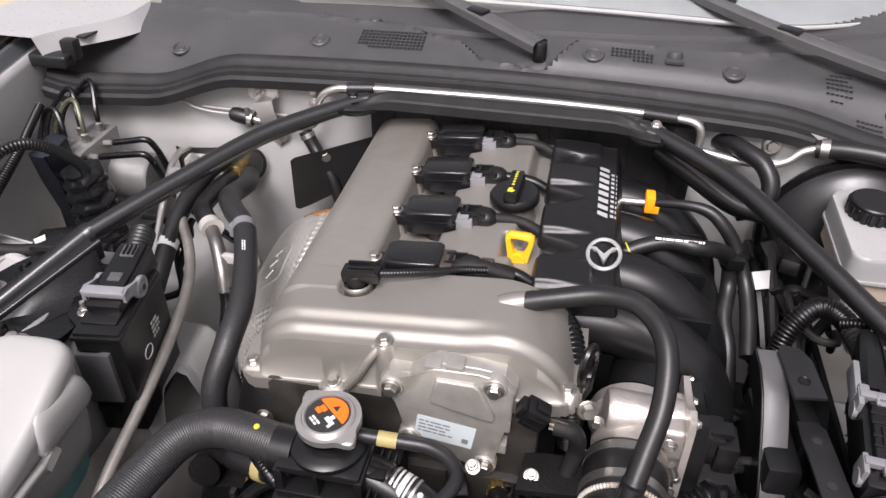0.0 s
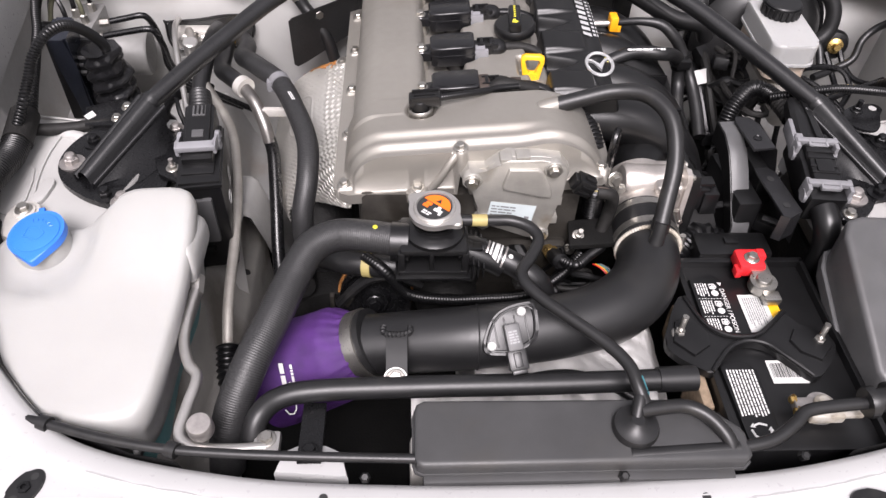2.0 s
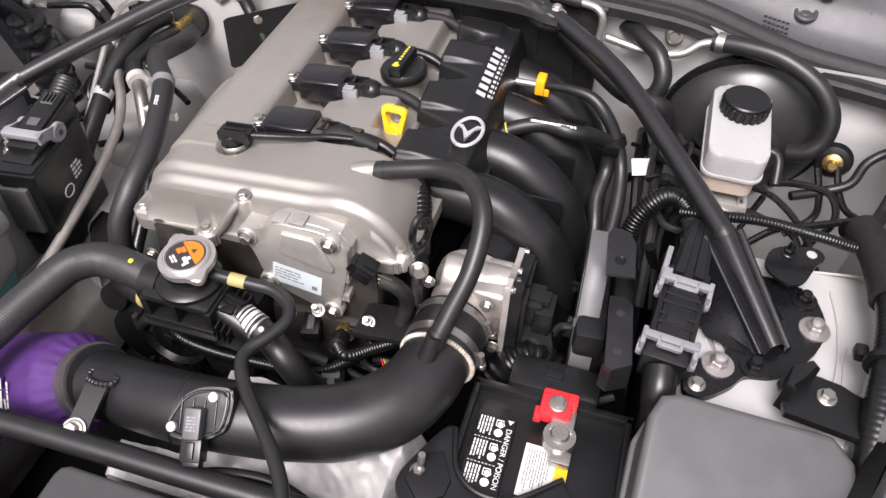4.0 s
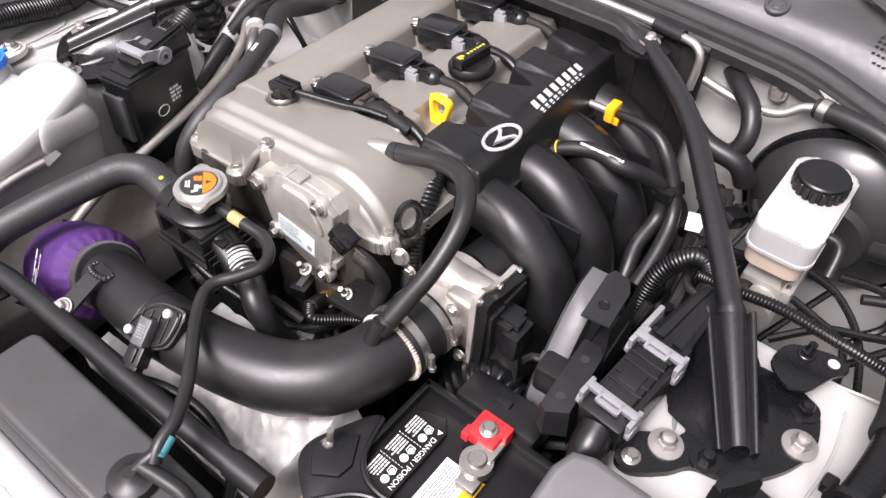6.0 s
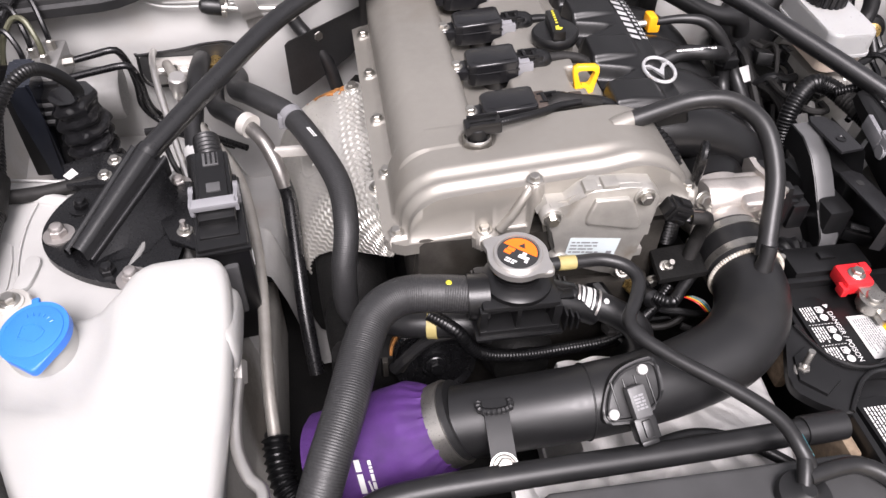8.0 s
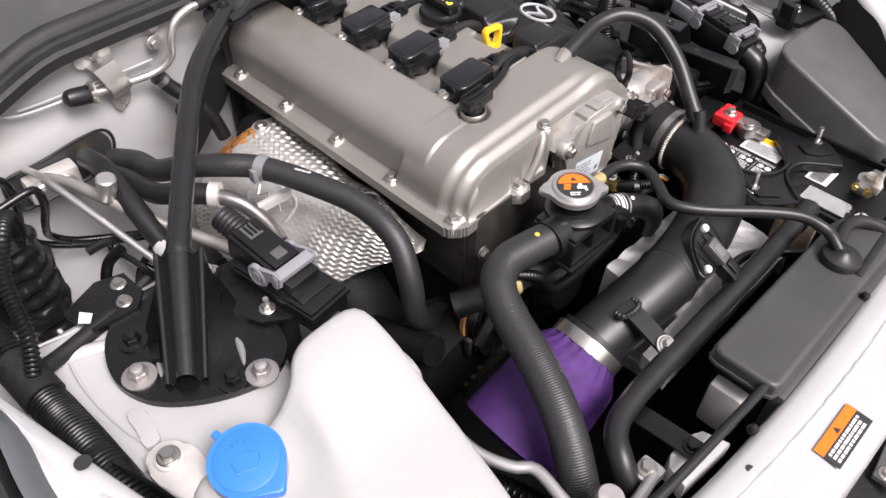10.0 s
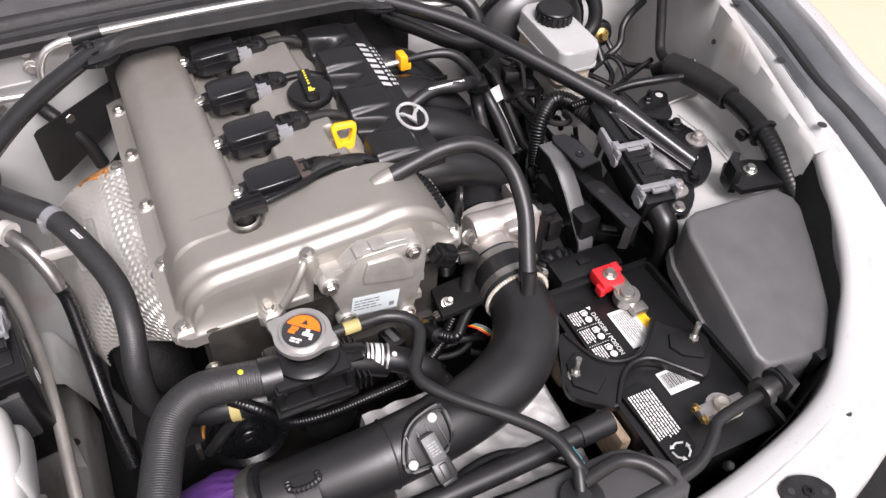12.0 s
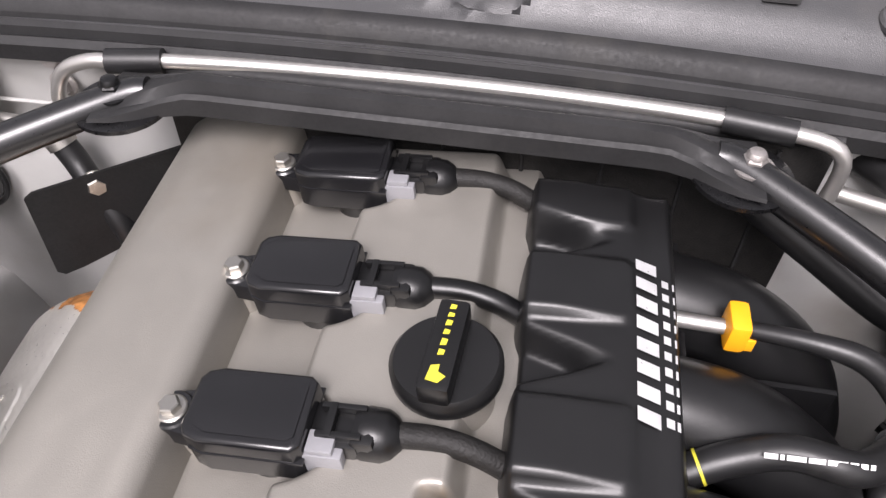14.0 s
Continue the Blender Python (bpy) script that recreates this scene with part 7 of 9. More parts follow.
# left side hoses and pipes
HH = thing("heater_hose", "black rubber heater hose with plastic clip", "hose", (-0.28, 0.1, 0.7))
part("hose", tube([(-0.372, 0.30, 0.690), (-0.358, 0.262, 0.700), (-0.356, 0.215, 0.712), (-0.338, 0.168, 0.735), (-0.312, 0.128, 0.746), (-0.283, 0.094, 0.746), (-0.256, 0.035, 0.742), (-0.236, -0.025, 0.735), (-0.233, -0.075, 0.718), (-0.240, -0.105, 0.68), (-0.238, -0.112, 0.63), (-0.215, -0.108, 0.595), (-0.185, -0.10, 0.58)], 0.0136, 22, rib=0.00012, rib_pitch=0.0022), RUBBER_RIB, HH)
part("clip", join(ring((-0.283, 0.094, 0.746), (0.42, -0.83, -0.08), 0.0125, 0.012, 0.0022), box(-0.300, -0.288, 0.086, 0.098, 0.735, 0.752, 0.002)), GREY, HH, "grey plastic saddle clip")
mq = Matrix.Translation((-0.261, 0.045, 0.7555)) @ Matrix.Rotation(radians(-66), 4, "Z") @ Matrix.Rotation(radians(-12), 4, "X")
bars(HH, mq @ Matrix.Translation((0, 0, 0.0016)), 0.022, 0.005, 2, WHITE_INK, seed=51, lift=0.0006, fill=0.9)
HP2 = thing("heater_pipe", "dull steel heater pipe with rubber elbow", "metal pipe", (-0.31, 0.05, 0.65))
part("rubber_elbow", tube([(-0.395, 0.285, 0.69), (-0.388, 0.235, 0.705), (-0.380, 0.175, 0.715), (-0.362, 0.140, 0.726), (-0.335, 0.110, 0.727)], 0.0125, 16), RUBBER, HP2)
part("clamp", ring((-0.338, 0.112, 0.727), (0.7, -0.7, -0.05), 0.0128, 0.012, 0.0018), PIPE_DULL, HP2)
part("pipe", tube([(-0.345, 0.12, 0.727), (-0.322, 0.090, 0.720), (-0.307, 0.066, 0.697), (-0.301, 0.053, 0.675)], 0.009, 16), STEEL_PIPE, HP2)
part("coated_pipe", tube([(-0.302, 0.056, 0.680), (-0.297, 0.045, 0.655), (-0.295, 0.0, 0.60), (-0.292, -0.05, 0.555), (-0.285, -0.10, 0.50)], 0.0092, 16), STEEL_BLACK, HP2, "black coated lower pipe")
part("stay", box(-0.318, -0.262, 0.072, 0.080, 0.704, 0.716, 0.002), PIPE_DULL, HP2)
AP = thing("air_conditioning_pipe", "dull aluminium air conditioning pipe", "metal pipe", (-0.36, 0.0, 0.65))
part("pipe", tube([(-0.455, 0.30, 0.705), (-0.44, 0.255, 0.715), (-0.425, 0.20, 0.715), (-0.402, 0.150, 0.705), (-0.375, 0.110, 0.690), (-0.352, 0.060, 0.680), (-0.338, -0.01, 0.665), (-0.330, -0.10, 0.645), (-0.328, -0.19, 0.622), (-0.324, -0.245, 0.60)], 0.0068, 14), PIPE_AGED, AP)
part("bellows", tube([(-0.324, -0.245, 0.60), (-0.318, -0.285, 0.585), (-0.300, -0.32, 0.575), (-0.285, -0.35, 0.56)], 0.0125, 14, rib=0.002, rib_pitch=0.007), LOOM, AP)
part("service_port", join(turned([(0.009, 0), (0.009, 0.014), (0.011, 0.014), (0.011, 0.03), (0.009, 0.032)], (-0.425, 0.195, 0.722), (0.1, -0.2, 1), 20)), PIPE_ALU, AP)
AH = thing("air_conditioning_hose", "black air conditioning hose with white printed collar", "hose", (-0.40, 0.12, 0.68))
part("hose", tube([(-0.405, 0.29, 0.715), (-0.405, 0.24, 0.725), (-0.408, 0.18, 0.715), (-0.408, 0.14, 0.70), (-0.405, 0.09, 0.675), (-0.40, 0.03, 0.64)], 0.0125, 16), RUBBER, AH)
part("collar", tube([(-0.4075, 0.121, 0.690), (-0.407, 0.109, 0.6848)], 0.0133, 16), PAPER, AH)
solo("thin_ac_pipe", tube([(-0.47, 0.31, 0.72), (-0.465, 0.27, 0.73), (-0.455, 0.22, 0.722), (-0.43, 0.13, 0.69), (-0.41, 0.06, 0.66), (-0.40, 0.0, 0.62)], 0.0045, 10), PIPE_ALU, "thin bright aluminium pipe behind the strut brace", "metal pipe")
PB = thing("pipe_block", "expansion valve block in the firewall opening", "pipe block", (-0.44, 0.31, 0.72))
mpb = Matrix.Translation((0, 0.3275, 0)) @ Matrix.Rotation(radians(90), 4, "X")
part("opening", prism([(p.x, p.y) for p in smooth_outline([(-0.494, 0.704, 0), (-0.492, 0.668, 0), (-0.470, 0.660, 0), (-0.385, 0.668, 0), (-0.362, 0.690, 0), (-0.368, 0.714, 0), (-0.400, 0.716, 0), (-0.440, 0.709, 0)], 4)], -0.003, 0.003, 0, m=mpb), INK, PB)
part("opening_lip", tube([(p.x, 0.3245, p.y) for p in smooth_outline([(-0.497, 0.707, 0), (-0.496, 0.666, 0), (-0.470, 0.656, 0), (-0.385, 0.664, 0), (-0.358, 0.690, 0), (-0.364, 0.718, 0), (-0.400, 0.7195, 0), (-0.440, 0.7125, 0), (-0.497, 0.707, 0)], 4)], 0.0022, 6, smooth=False), RUBBER, PB, "rubber edge of the opening")
part("block", box(-0.478, -0.415, 0.300, 0.324, 0.672, 0.704, 0.005), PIPE_DULL, PB)
for x, z in ((-0.463, 0.690), (-0.434, 0.688)):
    part("pipe_boss", turned([(0.011, 0), (0.011, 0.006), (0.008, 0.008), (0.007, 0.016)], (x, 0.301, z), (0, -1, 0.1), 20), PIPE_ALU, PB)
part("pipe_stub", turned([(0.009, 0), (0.009, 0.03), (0.011, 0.03), (0.011, 0.036)], (-0.392, 0.324, 0.692), (0, -1, 0.1), 18), BRASS, PB)
bolt(PB, (-0.449, 0.300, 0.698), (0, -1, 0), 0.006)

EC = thing("control_module", "black plastic control module with locking plug", "control module", (-0.36, -0.06, 0.62))
me_ = Matrix.Translation((-0.362, -0.055, 0.70)) @ Matrix.Rotation(radians(8), 4, "Z")
part("case", box(-0.026, 0.024, -0.06, 0.052, -0.10, 0.045, 0.004, m=me_), PLASTIC, EC)
for k in range(5):
    part("cooling_rib", box(-0.024, 0.0, -0.0625, -0.059, -0.07 + 0.02 * k, -0.06 + 0.02 * k, 0.001, m=me_), PLASTIC, EC)
me2 = me_ @ Matrix.Translation((0.0243, -0.015, 0.0)) @ Matrix.Rotation(radians(90), 4, "Z") @ Matrix.Rotation(radians(90), 4, "X")
part("emblem", tube([me2 @ Vector((0.010 * math.cos(a), 0.008 * math.sin(a) - 0.02, 0)) for a in np.linspace(0, 2 * math.pi, 25)], 0.0008, 6, smooth=False, caps=False), WHITE_INK, EC)
bars(EC, me2 @ Matrix.Translation((0.028, -0.005, 0)), 0.022, 0.024, 4, WHITE_INK, seed=62, lift=0.0006, fill=0.7)
mpl = Matrix.Translation((-0.363, -0.040, 0.755)) @ Matrix.Rotation(radians(6), 4, "Z") @ Matrix.Rotation(radians(9), 4, "X")
plug = part("plug", join(box(-0.020, 0.017, -0.046, 0.046, -0.022, 0.010, 0.003, m=mpl), box(-0.016, 0.013, -0.02, 0.044, 0.008, 0.014, 0.002, m=mpl), box(-0.021, 0.018, -0.062, -0.044, -0.03, 0.002, 0.002, m=mpl)), PLASTIC, EC)
part("window_frame", box(-0.009, 0.007, 0.022, 0.040, 0.013, 0.0155, 0.0006, m=mpl), PLASTIC_GREY, plug)
part("latch_window", box(-0.008, 0.006, -0.014, -0.002, 0.013, 0.0155, 0.0006, m=mpl), PLASTIC_GREY, plug)
for k in range(3):
    part("window_rib", box(-0.006 + 0.005 * k, -0.004 + 0.005 * k, 0.024, 0.038, 0.0152, 0.018, 0.0005, m=mpl), PLASTIC, plug)
    part("socket_slot", box(-0.015 + 0.011 * k, -0.008 + 0.011 * k, -0.0635, -0.061, -0.020, -0.004, 0.0006, m=mpl), PLASTIC_GREY, plug)
mlv = mpl @ Matrix(((0, 0, 1, 0), (1, 0, 0, 0), (0, 1, 0, 0), (0, 0, 0, 1)))
lever = part("lever", join(box(-0.026, 0.022, -0.037, -0.025, 0.012, 0.020, 0.002, m=mpl), prism([(-0.037, 0.008), (-0.036, 0.020), (-0.026, 0.020), (-0.012, 0.0115), (-0.004, 0.009), (-0.004, -0.015), (-0.016, -0.012), (-0.020, 0.002), (-0.027, 0.007)], 0.0180, 0.0220, 0.0012, m=mlv), turned([(0.0125, 0.018), (0.0125, 0.0225), (0.0105, 0.0235), (0.0085, 0.0225), (0.0060, 0.0225), (0.0050, 0.0235), (0.001, 0.0235)], mpl @ Vector((0, -0.004, -0.003)), mpl.to_3x3() @ Vector((1, 0, 0)), 28), box(-0.027, -0.021, -0.034, -0.026, 0.002, 0.018, 0.002, m=mpl)), LOCK, plug, "grey locking lever")
part("lever_arm", join(prism([(-0.037, 0.008), (-0.036, 0.020), (-0.026, 0.020), (-0.012, 0.0115), (-0.004, 0.009), (-0.004, -0.015), (-0.016, -0.012), (-0.020, 0.002), (-0.027, 0.007)], -0.0260, -0.0220, 0.0012, m=mlv), turned([(0.0125, 0.0), (0.0125, 0.0045), (0.0105, 0.0055), (0.0085, 0.0045), (0.0060, 0.0045), (0.0050, 0.0055), (0.001, 0.0055)], mpl @ Vector((-0.0220, -0.004, -0.003)), mpl.to_3x3() @ Vector((-1, 0, 0)), 28)), LOCK, lever)
part("pivot", turned([(0.0036, 0.0), (0.0036, 0.0012)], mpl @ Vector((0.0236, -0.004, -0.003)), mpl.to_3x3() @ Vector((1, 0, 0)), 6), INK, lever)
part("bellows", tube([mpl @ Vector(p) for p in ((-0.002, 0.042, 0.0), (-0.003, 0.056, 0.002), (-0.004, 0.072, 0.004))], 0.0135, 16, rib=0.0012, rib_pitch=0.005), RUBBER, EC)
part("case_step", box(-0.0275, 0.0255, -0.063, 0.050, 0.036, 0.041, 0.0015, m=me_), PLASTIC, EC)
part("case_foot", box(-0.027, 0.01, -0.066, -0.04, -0.05, 0.02, 0.003, m=me_), PLASTIC_GREY, EC)

MBR = thing("module_bracket", "black steel bracket tying module to strut tower", "bracket", (-0.40, -0.05, 0.72))
part("plate", prism([(-0.440, -0.010), (-0.428, 0.012), (-0.372, 0.010), (-0.356, -0.080), (-0.384, -0.098), (-0.412, -0.080)], 0.7255, 0.7295, 0.001), STEEL_BLACK, MBR)
for x, y in ((-0.397, -0.070),):
    bolt(MBR, (x, y, 0.7295), (0, 0, 1), 0.0058)
    part("stud", tube([(x, y, 0.734), (x, y, 0.744)], 0.003, 10), ZINC_DULL, MBR)
AB = thing("brake_modulator", "black brake modulator with silver motor and pipes", "brake modulator", (-0.55, 0.18, 0.6))
slab = [[(-0.609, 0.150, 0.775), (-0.580, 0.150, 0.775), (-0.582, 0.205, 0.780), (-0.611, 0.205, 0.780)], [(-0.610, 0.162, 0.730), (-0.583, 0.162, 0.730), (-0.584, 0.210, 0.730), (-0.612, 0.210, 0.730)], [(-0.614, 0.186, 0.640), (-0.592, 0.186, 0.640), (-0.594, 0.215, 0.640), (-0.615, 0.215, 0.640)], [(-0.614, 0.190, 0.605), (-0.594, 0.190, 0.605), (-0.595, 0.215, 0.605), (-0.615, 0.215, 0.605)]]
sb_ = loft(slab, True)
sb_.verts.ensure_lookup_table()
sb_.faces.new([v for v in sb_.verts][:4])
bmesh.ops.bevel(sb_, geom=[e for e in sb_.edges if abs((e.verts[0].co - e.verts[1].co).normalized().z) > 0.6], offset=0.004, segments=2, affect="EDGES")
part("slanted_cover", sb_, BLUE_BLACK, AB, "slanted blue-black cover of the electronics")
part("module", join(box(-0.606, -0.566, 0.198, 0.212, 0.615, 0.748, 0.004), box(-0.590, -0.556, 0.176, 0.204, 0.700, 0.742, 0.004), box(-0.584, -0.552, 0.180, 0.206, 0.622, 0.668, 0.005)), PLASTIC, AB, "black electronic module")
part("back_plate", box(-0.640, -0.603, 0.208, 0.222, 0.600, 0.765, 0.004), PLASTIC, AB)
for k in range(3):
    part("module_rib", box(-0.592, -0.555, 0.1745, 0.177, 0.706 + 0.012 * k, 0.711 + 0.012 * k, 0.001), PLASTIC_GREY, AB)
part("valve_block", box(-0.612, -0.572, 0.205, 0.298, 0.628, 0.752, 0.003), MOTOR_GREY, AB)
part("motor", turned([(0.033, 0), (0.036, 0.003), (0.036, 0.060), (0.033, 0.064), (0.012, 0.065)], (-0.580, 0.278, 0.680), (1, 0.05, -0.03), 40), MOTOR_GREY, AB, "grey pressed motor can")
rows = []
for i in range(57):
    t = i / 56
    cx, cy, cz = -0.541 + 0.004 * t, 0.160 + 0.010 * t, 0.758 - 0.145 * t
    rows.append([(cx + (0.026 + 0.006 * math.sin(t * 3)) * math.cos(a) * (0.92 + 0.20 * noise.noise((math.cos(a) * 2.2, math.sin(a) * 2.2, t * 9)) + 0.07 * math.sin(2 * a + 46 * t)), cy + (0.028 + 0.004 * t) * math.sin(a) * (0.92 + 0.20 * noise.noise((math.cos(a) * 2.2 + 5, math.sin(a) * 2.2, t * 9)) + 0.07 * math.sin(2 * a + 46 * t)), cz + 0.004 * noise.noise((a, t * 5, 1.0))) for a in np.linspace(0, 2 * math.pi, 33)[:-1]])
bb = loft(rows, True)
bb.faces.new([v for v in bb.verts][:32])
part("rubber_boot", bb, COIL, AB, "wrinkled shiny black tape round the plug", sharp=50)
for k, (x, y, z) in enumerate(((-0.5725, 0.2605, 0.7413), (-0.5725, 0.2235, 0.7383))):
    part("pipe_nut", turned([(0.0065, 0), (0.0065, 0.014), (0.0035, 0.016)], (x, y, z), (1, 0.05, 0.1), 6), ZINC, AB)
for k in range(4):
    part("pipe_nut", turned([(0.006, 0), (0.006, 0.012), (0.0035, 0.014)], (-0.603 + 0.018 * (k % 2), 0.222 + 0.018 * k, 0.752), (0, 0, 1), 6), ZINC, AB)
for pts in (((-0.560, 0.261, 0.742), (-0.53, 0.265, 0.747), (-0.512, 0.267, 0.750), (-0.503, 0.270, 0.744), (-0.498, 0.280, 0.715), (-0.500, 0.295, 0.675), (-0.503, 0.303, 0.640), (-0.485, 0.300, 0.615), (-0.44, 0.28, 0.600), (-0.38, 0.25, 0.595)),
            ((-0.560, 0.224, 0.739), (-0.52, 0.226, 0.746), (-0.492, 0.227, 0.750), (-0.483, 0.229, 0.744), (-0.480, 0.240, 0.715), (-0.484, 0.262, 0.672), (-0.480, 0.280, 0.640), (-0.455, 0.278, 0.618), (-0.41, 0.26, 0.608), (-0.36, 0.23, 0.605))):
    part("brake_pipe", tube(pts, 0.0048, 10), STEEL_BLACK, AB)
for k in range(4):
    x, y = -0.603 + 0.018 * (k % 2), 0.222 + 0.018 * k
    part("brake_pipe", tube([(x, y, 0.764), (x - 0.002, y + 0.004, 0.782), (x - 0.014, y + 0.014 + 0.004 * k, 0.800 + 0.003 * k), (x - 0.030, y + 0.016 + 0.006 * k, 0.796 + 0.005 * k), (x - 0.040 - 0.006 * k, y + 0.010, 0.775), (x - 0.046 - 0.006 * k, y - 0.01, 0.735)], 0.0036, 8), (STEEL_BLACK, PIPE_OLIVE)[k == 1], AB)
solo("fender_loom", tube([(-0.598, -0.020, 0.745), (-0.583, -0.004, 0.778), (-0.5771, 0.020, 0.798), (-0.5715, 0.040, 0.8177), (-0.5562, 0.062, 0.8360), (-0.5430, 0.090, 0.8323), (-0.5347, 0.120, 0.8073), (-0.5295, 0.150, 0.7686), (-0.534, 0.160, 0.735)], 0.0063, 12, rib=0.0011, rib_pitch=0.0042), LOOM, "black corrugated loom arching over the modulator", "wiring loom")
ML = thing("main_loom", "thick taped wiring loom along the inner fender", "wiring loom", (-0.6, 0.0, 0.74))
part("loom", tube([(-0.642, 0.240, 0.802), (-0.627, 0.190, 0.793), (-0.6146, 0.150, 0.785), (-0.597, 0.060, 0.765), (-0.598, 0.005, 0.742), (-0.594, -0.05, 0.738), (-0.592, -0.10, 0.748), (-0.590, -0.17, 0.756), (-0.585, -0.24, 0.735), (-0.575, -0.31, 0.70)], [0.0052, 0.0052, 0.0055, 0.007, 0.015, 0.0165, 0.0165, 0.0165, 0.016, 0.015], 16, rib=0.0009, rib_pitch=0.0045), LOOM, ML)
part("tape_wrap", tube([(-0.599, 0.018, 0.746), (-0.595, -0.03, 0.738)], 0.0182, 16), TAPE, ML)
part("branch", tube([(-0.606, 0.0, 0.735), (-0.56, 0.02, 0.722), (-0.51, 0.03, 0.722), (-0.45, 0.035, 0.715)], 0.008, 12), TAPE, ML)
FWB = thing("pipe_bracket", "folded steel bracket with capped pipe on firewall", "bracket", (-0.35, 0.32, 0.8))
strap = []
for x, y, z, hw in ((-0.3430, 0.3300, 0.8060, 0.0165), (-0.3425, 0.3160, 0.8040, 0.0140), (-0.3370, 0.3105, 0.7870, 0.0128), (-0.3320, 0.3095, 0.7730, 0.0125), (-0.3300, 0.3150, 0.7620, 0.0125), (-0.3290, 0.3285, 0.7520, 0.0125), (-0.3282, 0.3300, 0.7450, 0.0125), (-0.3280, 0.3300, 0.7380, 0.0105), (-0.3280, 0.3300, 0.7335, 0.0065), (-0.3280, 0.3300, 0.7318, 0.0020)):
    strap.append([(x - hw, y, z - 0.003), (x + hw, y, z + 0.003), (x + hw, y - 0.0016, z + 0.0035), (x - hw, y - 0.0016, z - 0.0025)])
part("strap", loft(strap, True), PIPE_ALU, FWB, "bright folded steel strap")
mfb = Matrix.Translation((0, 0.3318, 0)) @ Matrix.Rotation(radians(90), 4, "X")
part("fixing_plate", prism([(p.x, p.y) for p in smooth_outline([(-0.370, 0.808, 0), (-0.366, 0.820, 0), (-0.350, 0.834, 0), (-0.330, 0.832, 0), (-0.3250, 0.806, 0), (-0.345, 0.801, 0), (-0.362, 0.800, 0)], 4)], -0.001, 0.0016, 0.0006, m=mfb), PIPE_DULL, FWB)
part("tab_hole", turned([(0.0040, 0.0), (0.0040, 0.0004)], (-0.3280, 0.3282, 0.7415), (0, -1, 0), 20), ZINC, FWB)
part("rubber_cap", turned([(0.0105, -0.002), (0.0112, 0.0), (0.0112, 0.024), (0.0095, 0.031), (0.0050, 0.0345), (0.001, 0.0352)], (-0.3640, 0.3195, 0.7738), (-1, 0, 0.16), 24), RUBBER, FWB, "round-ended black rubber cap")
part("collar", join(ring((-0.3655, 0.3195, 0.7741), (-1, 0, 0.16), 0.0112, 0.007, 0.0014, 24), box(-0.369, -0.363, 0.308, 0.314, 0.783, 0.794, 0.001), box(-0.369, -0.363, 0.306, 0.310, 0.766, 0.775, 0.001)), ZINC, FWB, "bright spring clamp")
for x, z in ((-0.3483, 0.8180), (-0.2690, 0.8010), (-0.2690, 0.8240)):
    bolt(FWB, (x, 0.3300, z), (0, -1, 0), 0.0070, ZINC_DULL)
part("stud", tube([(-0.3483, 0.322, 0.8180), (-0.3483, 0.306, 0.8180)], 0.0034, 10), ZINC_DULL, FWB)
part("branch_hose", tube([(-0.2832, 0.315, 0.7660), (-0.2701, 0.310, 0.7453), (-0.2560, 0.300, 0.7300), (-0.236, 0.290, 0.700), (-0.225, 0.285, 0.66)], 0.0098, 16), RUBBER, FWB, "short black rubber hose")
part("clamp", ring((-0.2790, 0.3135, 0.7590), (0.5, -0.2, -0.85), 0.0100, 0.007, 0.0013, 22), ZINC, FWB)
part("seam_bead", tube([(-0.4463, 0.3325, 0.7789), (-0.3582, 0.3325, 0.7775), (-0.2760, 0.3325, 0.7790)], 0.0016, 8), PRIMER, CAR)

# right side
RCON = thing("harness_connector", "black harness connector with grey locking levers", "connector", (0.4, -0.1, 0.7))
mh2 = Matrix.Translation((0.398, -0.098, 0.748)) @ Matrix.Rotation(radians(-6), 4, "Z") @ Matrix.Rotation(radians(8), 4, "X")
part("body", join(box(-0.022, 0.022, -0.055, 0.058, -0.03, 0.010, 0.005, m=mh2), box(-0.016, 0.016, -0.04, 0.03, 0.008, 0.018, 0.004, m=mh2)), PLASTIC, RCON)
for yy, ln in ((0.034, 0.025), (-0.036, 0.026)):
    part("lever", join(box(-ln, ln, yy - 0.004, yy + 0.004, 0.014, 0.021, 0.0015, m=mh2), box(-0.012, 0.012, yy - 0.010, yy - 0.005, 0.015, 0.020, 0.001, m=mh2), box(-0.012, -0.009, yy - 0.010, yy + 0.003, 0.015, 0.021, 0.001, m=mh2), box(0.009, 0.012, yy - 0.010, yy + 0.003, 0.015, 0.021, 0.001, m=mh2), box(-ln - 0.001, -ln + 0.004, yy - 0.012, yy + 0.008, -0.006, 0.019, 0.0015, m=mh2), box(ln - 0.004, ln + 0.001, yy - 0.012, yy + 0.008, -0.006, 0.019, 0.0015, m=mh2), turned([(0.008, -ln - 0.002), (0.008, -ln + 0.002)], mh2 @ Vector((0, yy - 0.006, 0.002)), mh2.to_3x3() @ Vector((1, 0, 0)), 18), turned([(0.008, ln - 0.002), (0.008, ln + 0.002)], mh2 @ Vector((0, yy - 0.006, 0.002)), mh2.to_3x3() @ Vector((1, 0, 0)), 18)), GREY, RCON, "grey locking lever")
part("side_lever", join(box(-0.027, -0.021, 0.036, 0.075, -0.004, 0.016, 0.002, m=mh2), box(-0.025, -0.016, 0.030, 0.045, 0.010, 0.020, 0.002, m=mh2)), GREY, RCON)
for yy in (-0.020, -0.010, 0.004, 0.014, 0.024):
    part("body_rib", box(-0.017, 0.017, yy, yy + 0.003, 0.017, 0.0195, 0.0007, m=mh2), PLASTIC_SATIN, RCON)
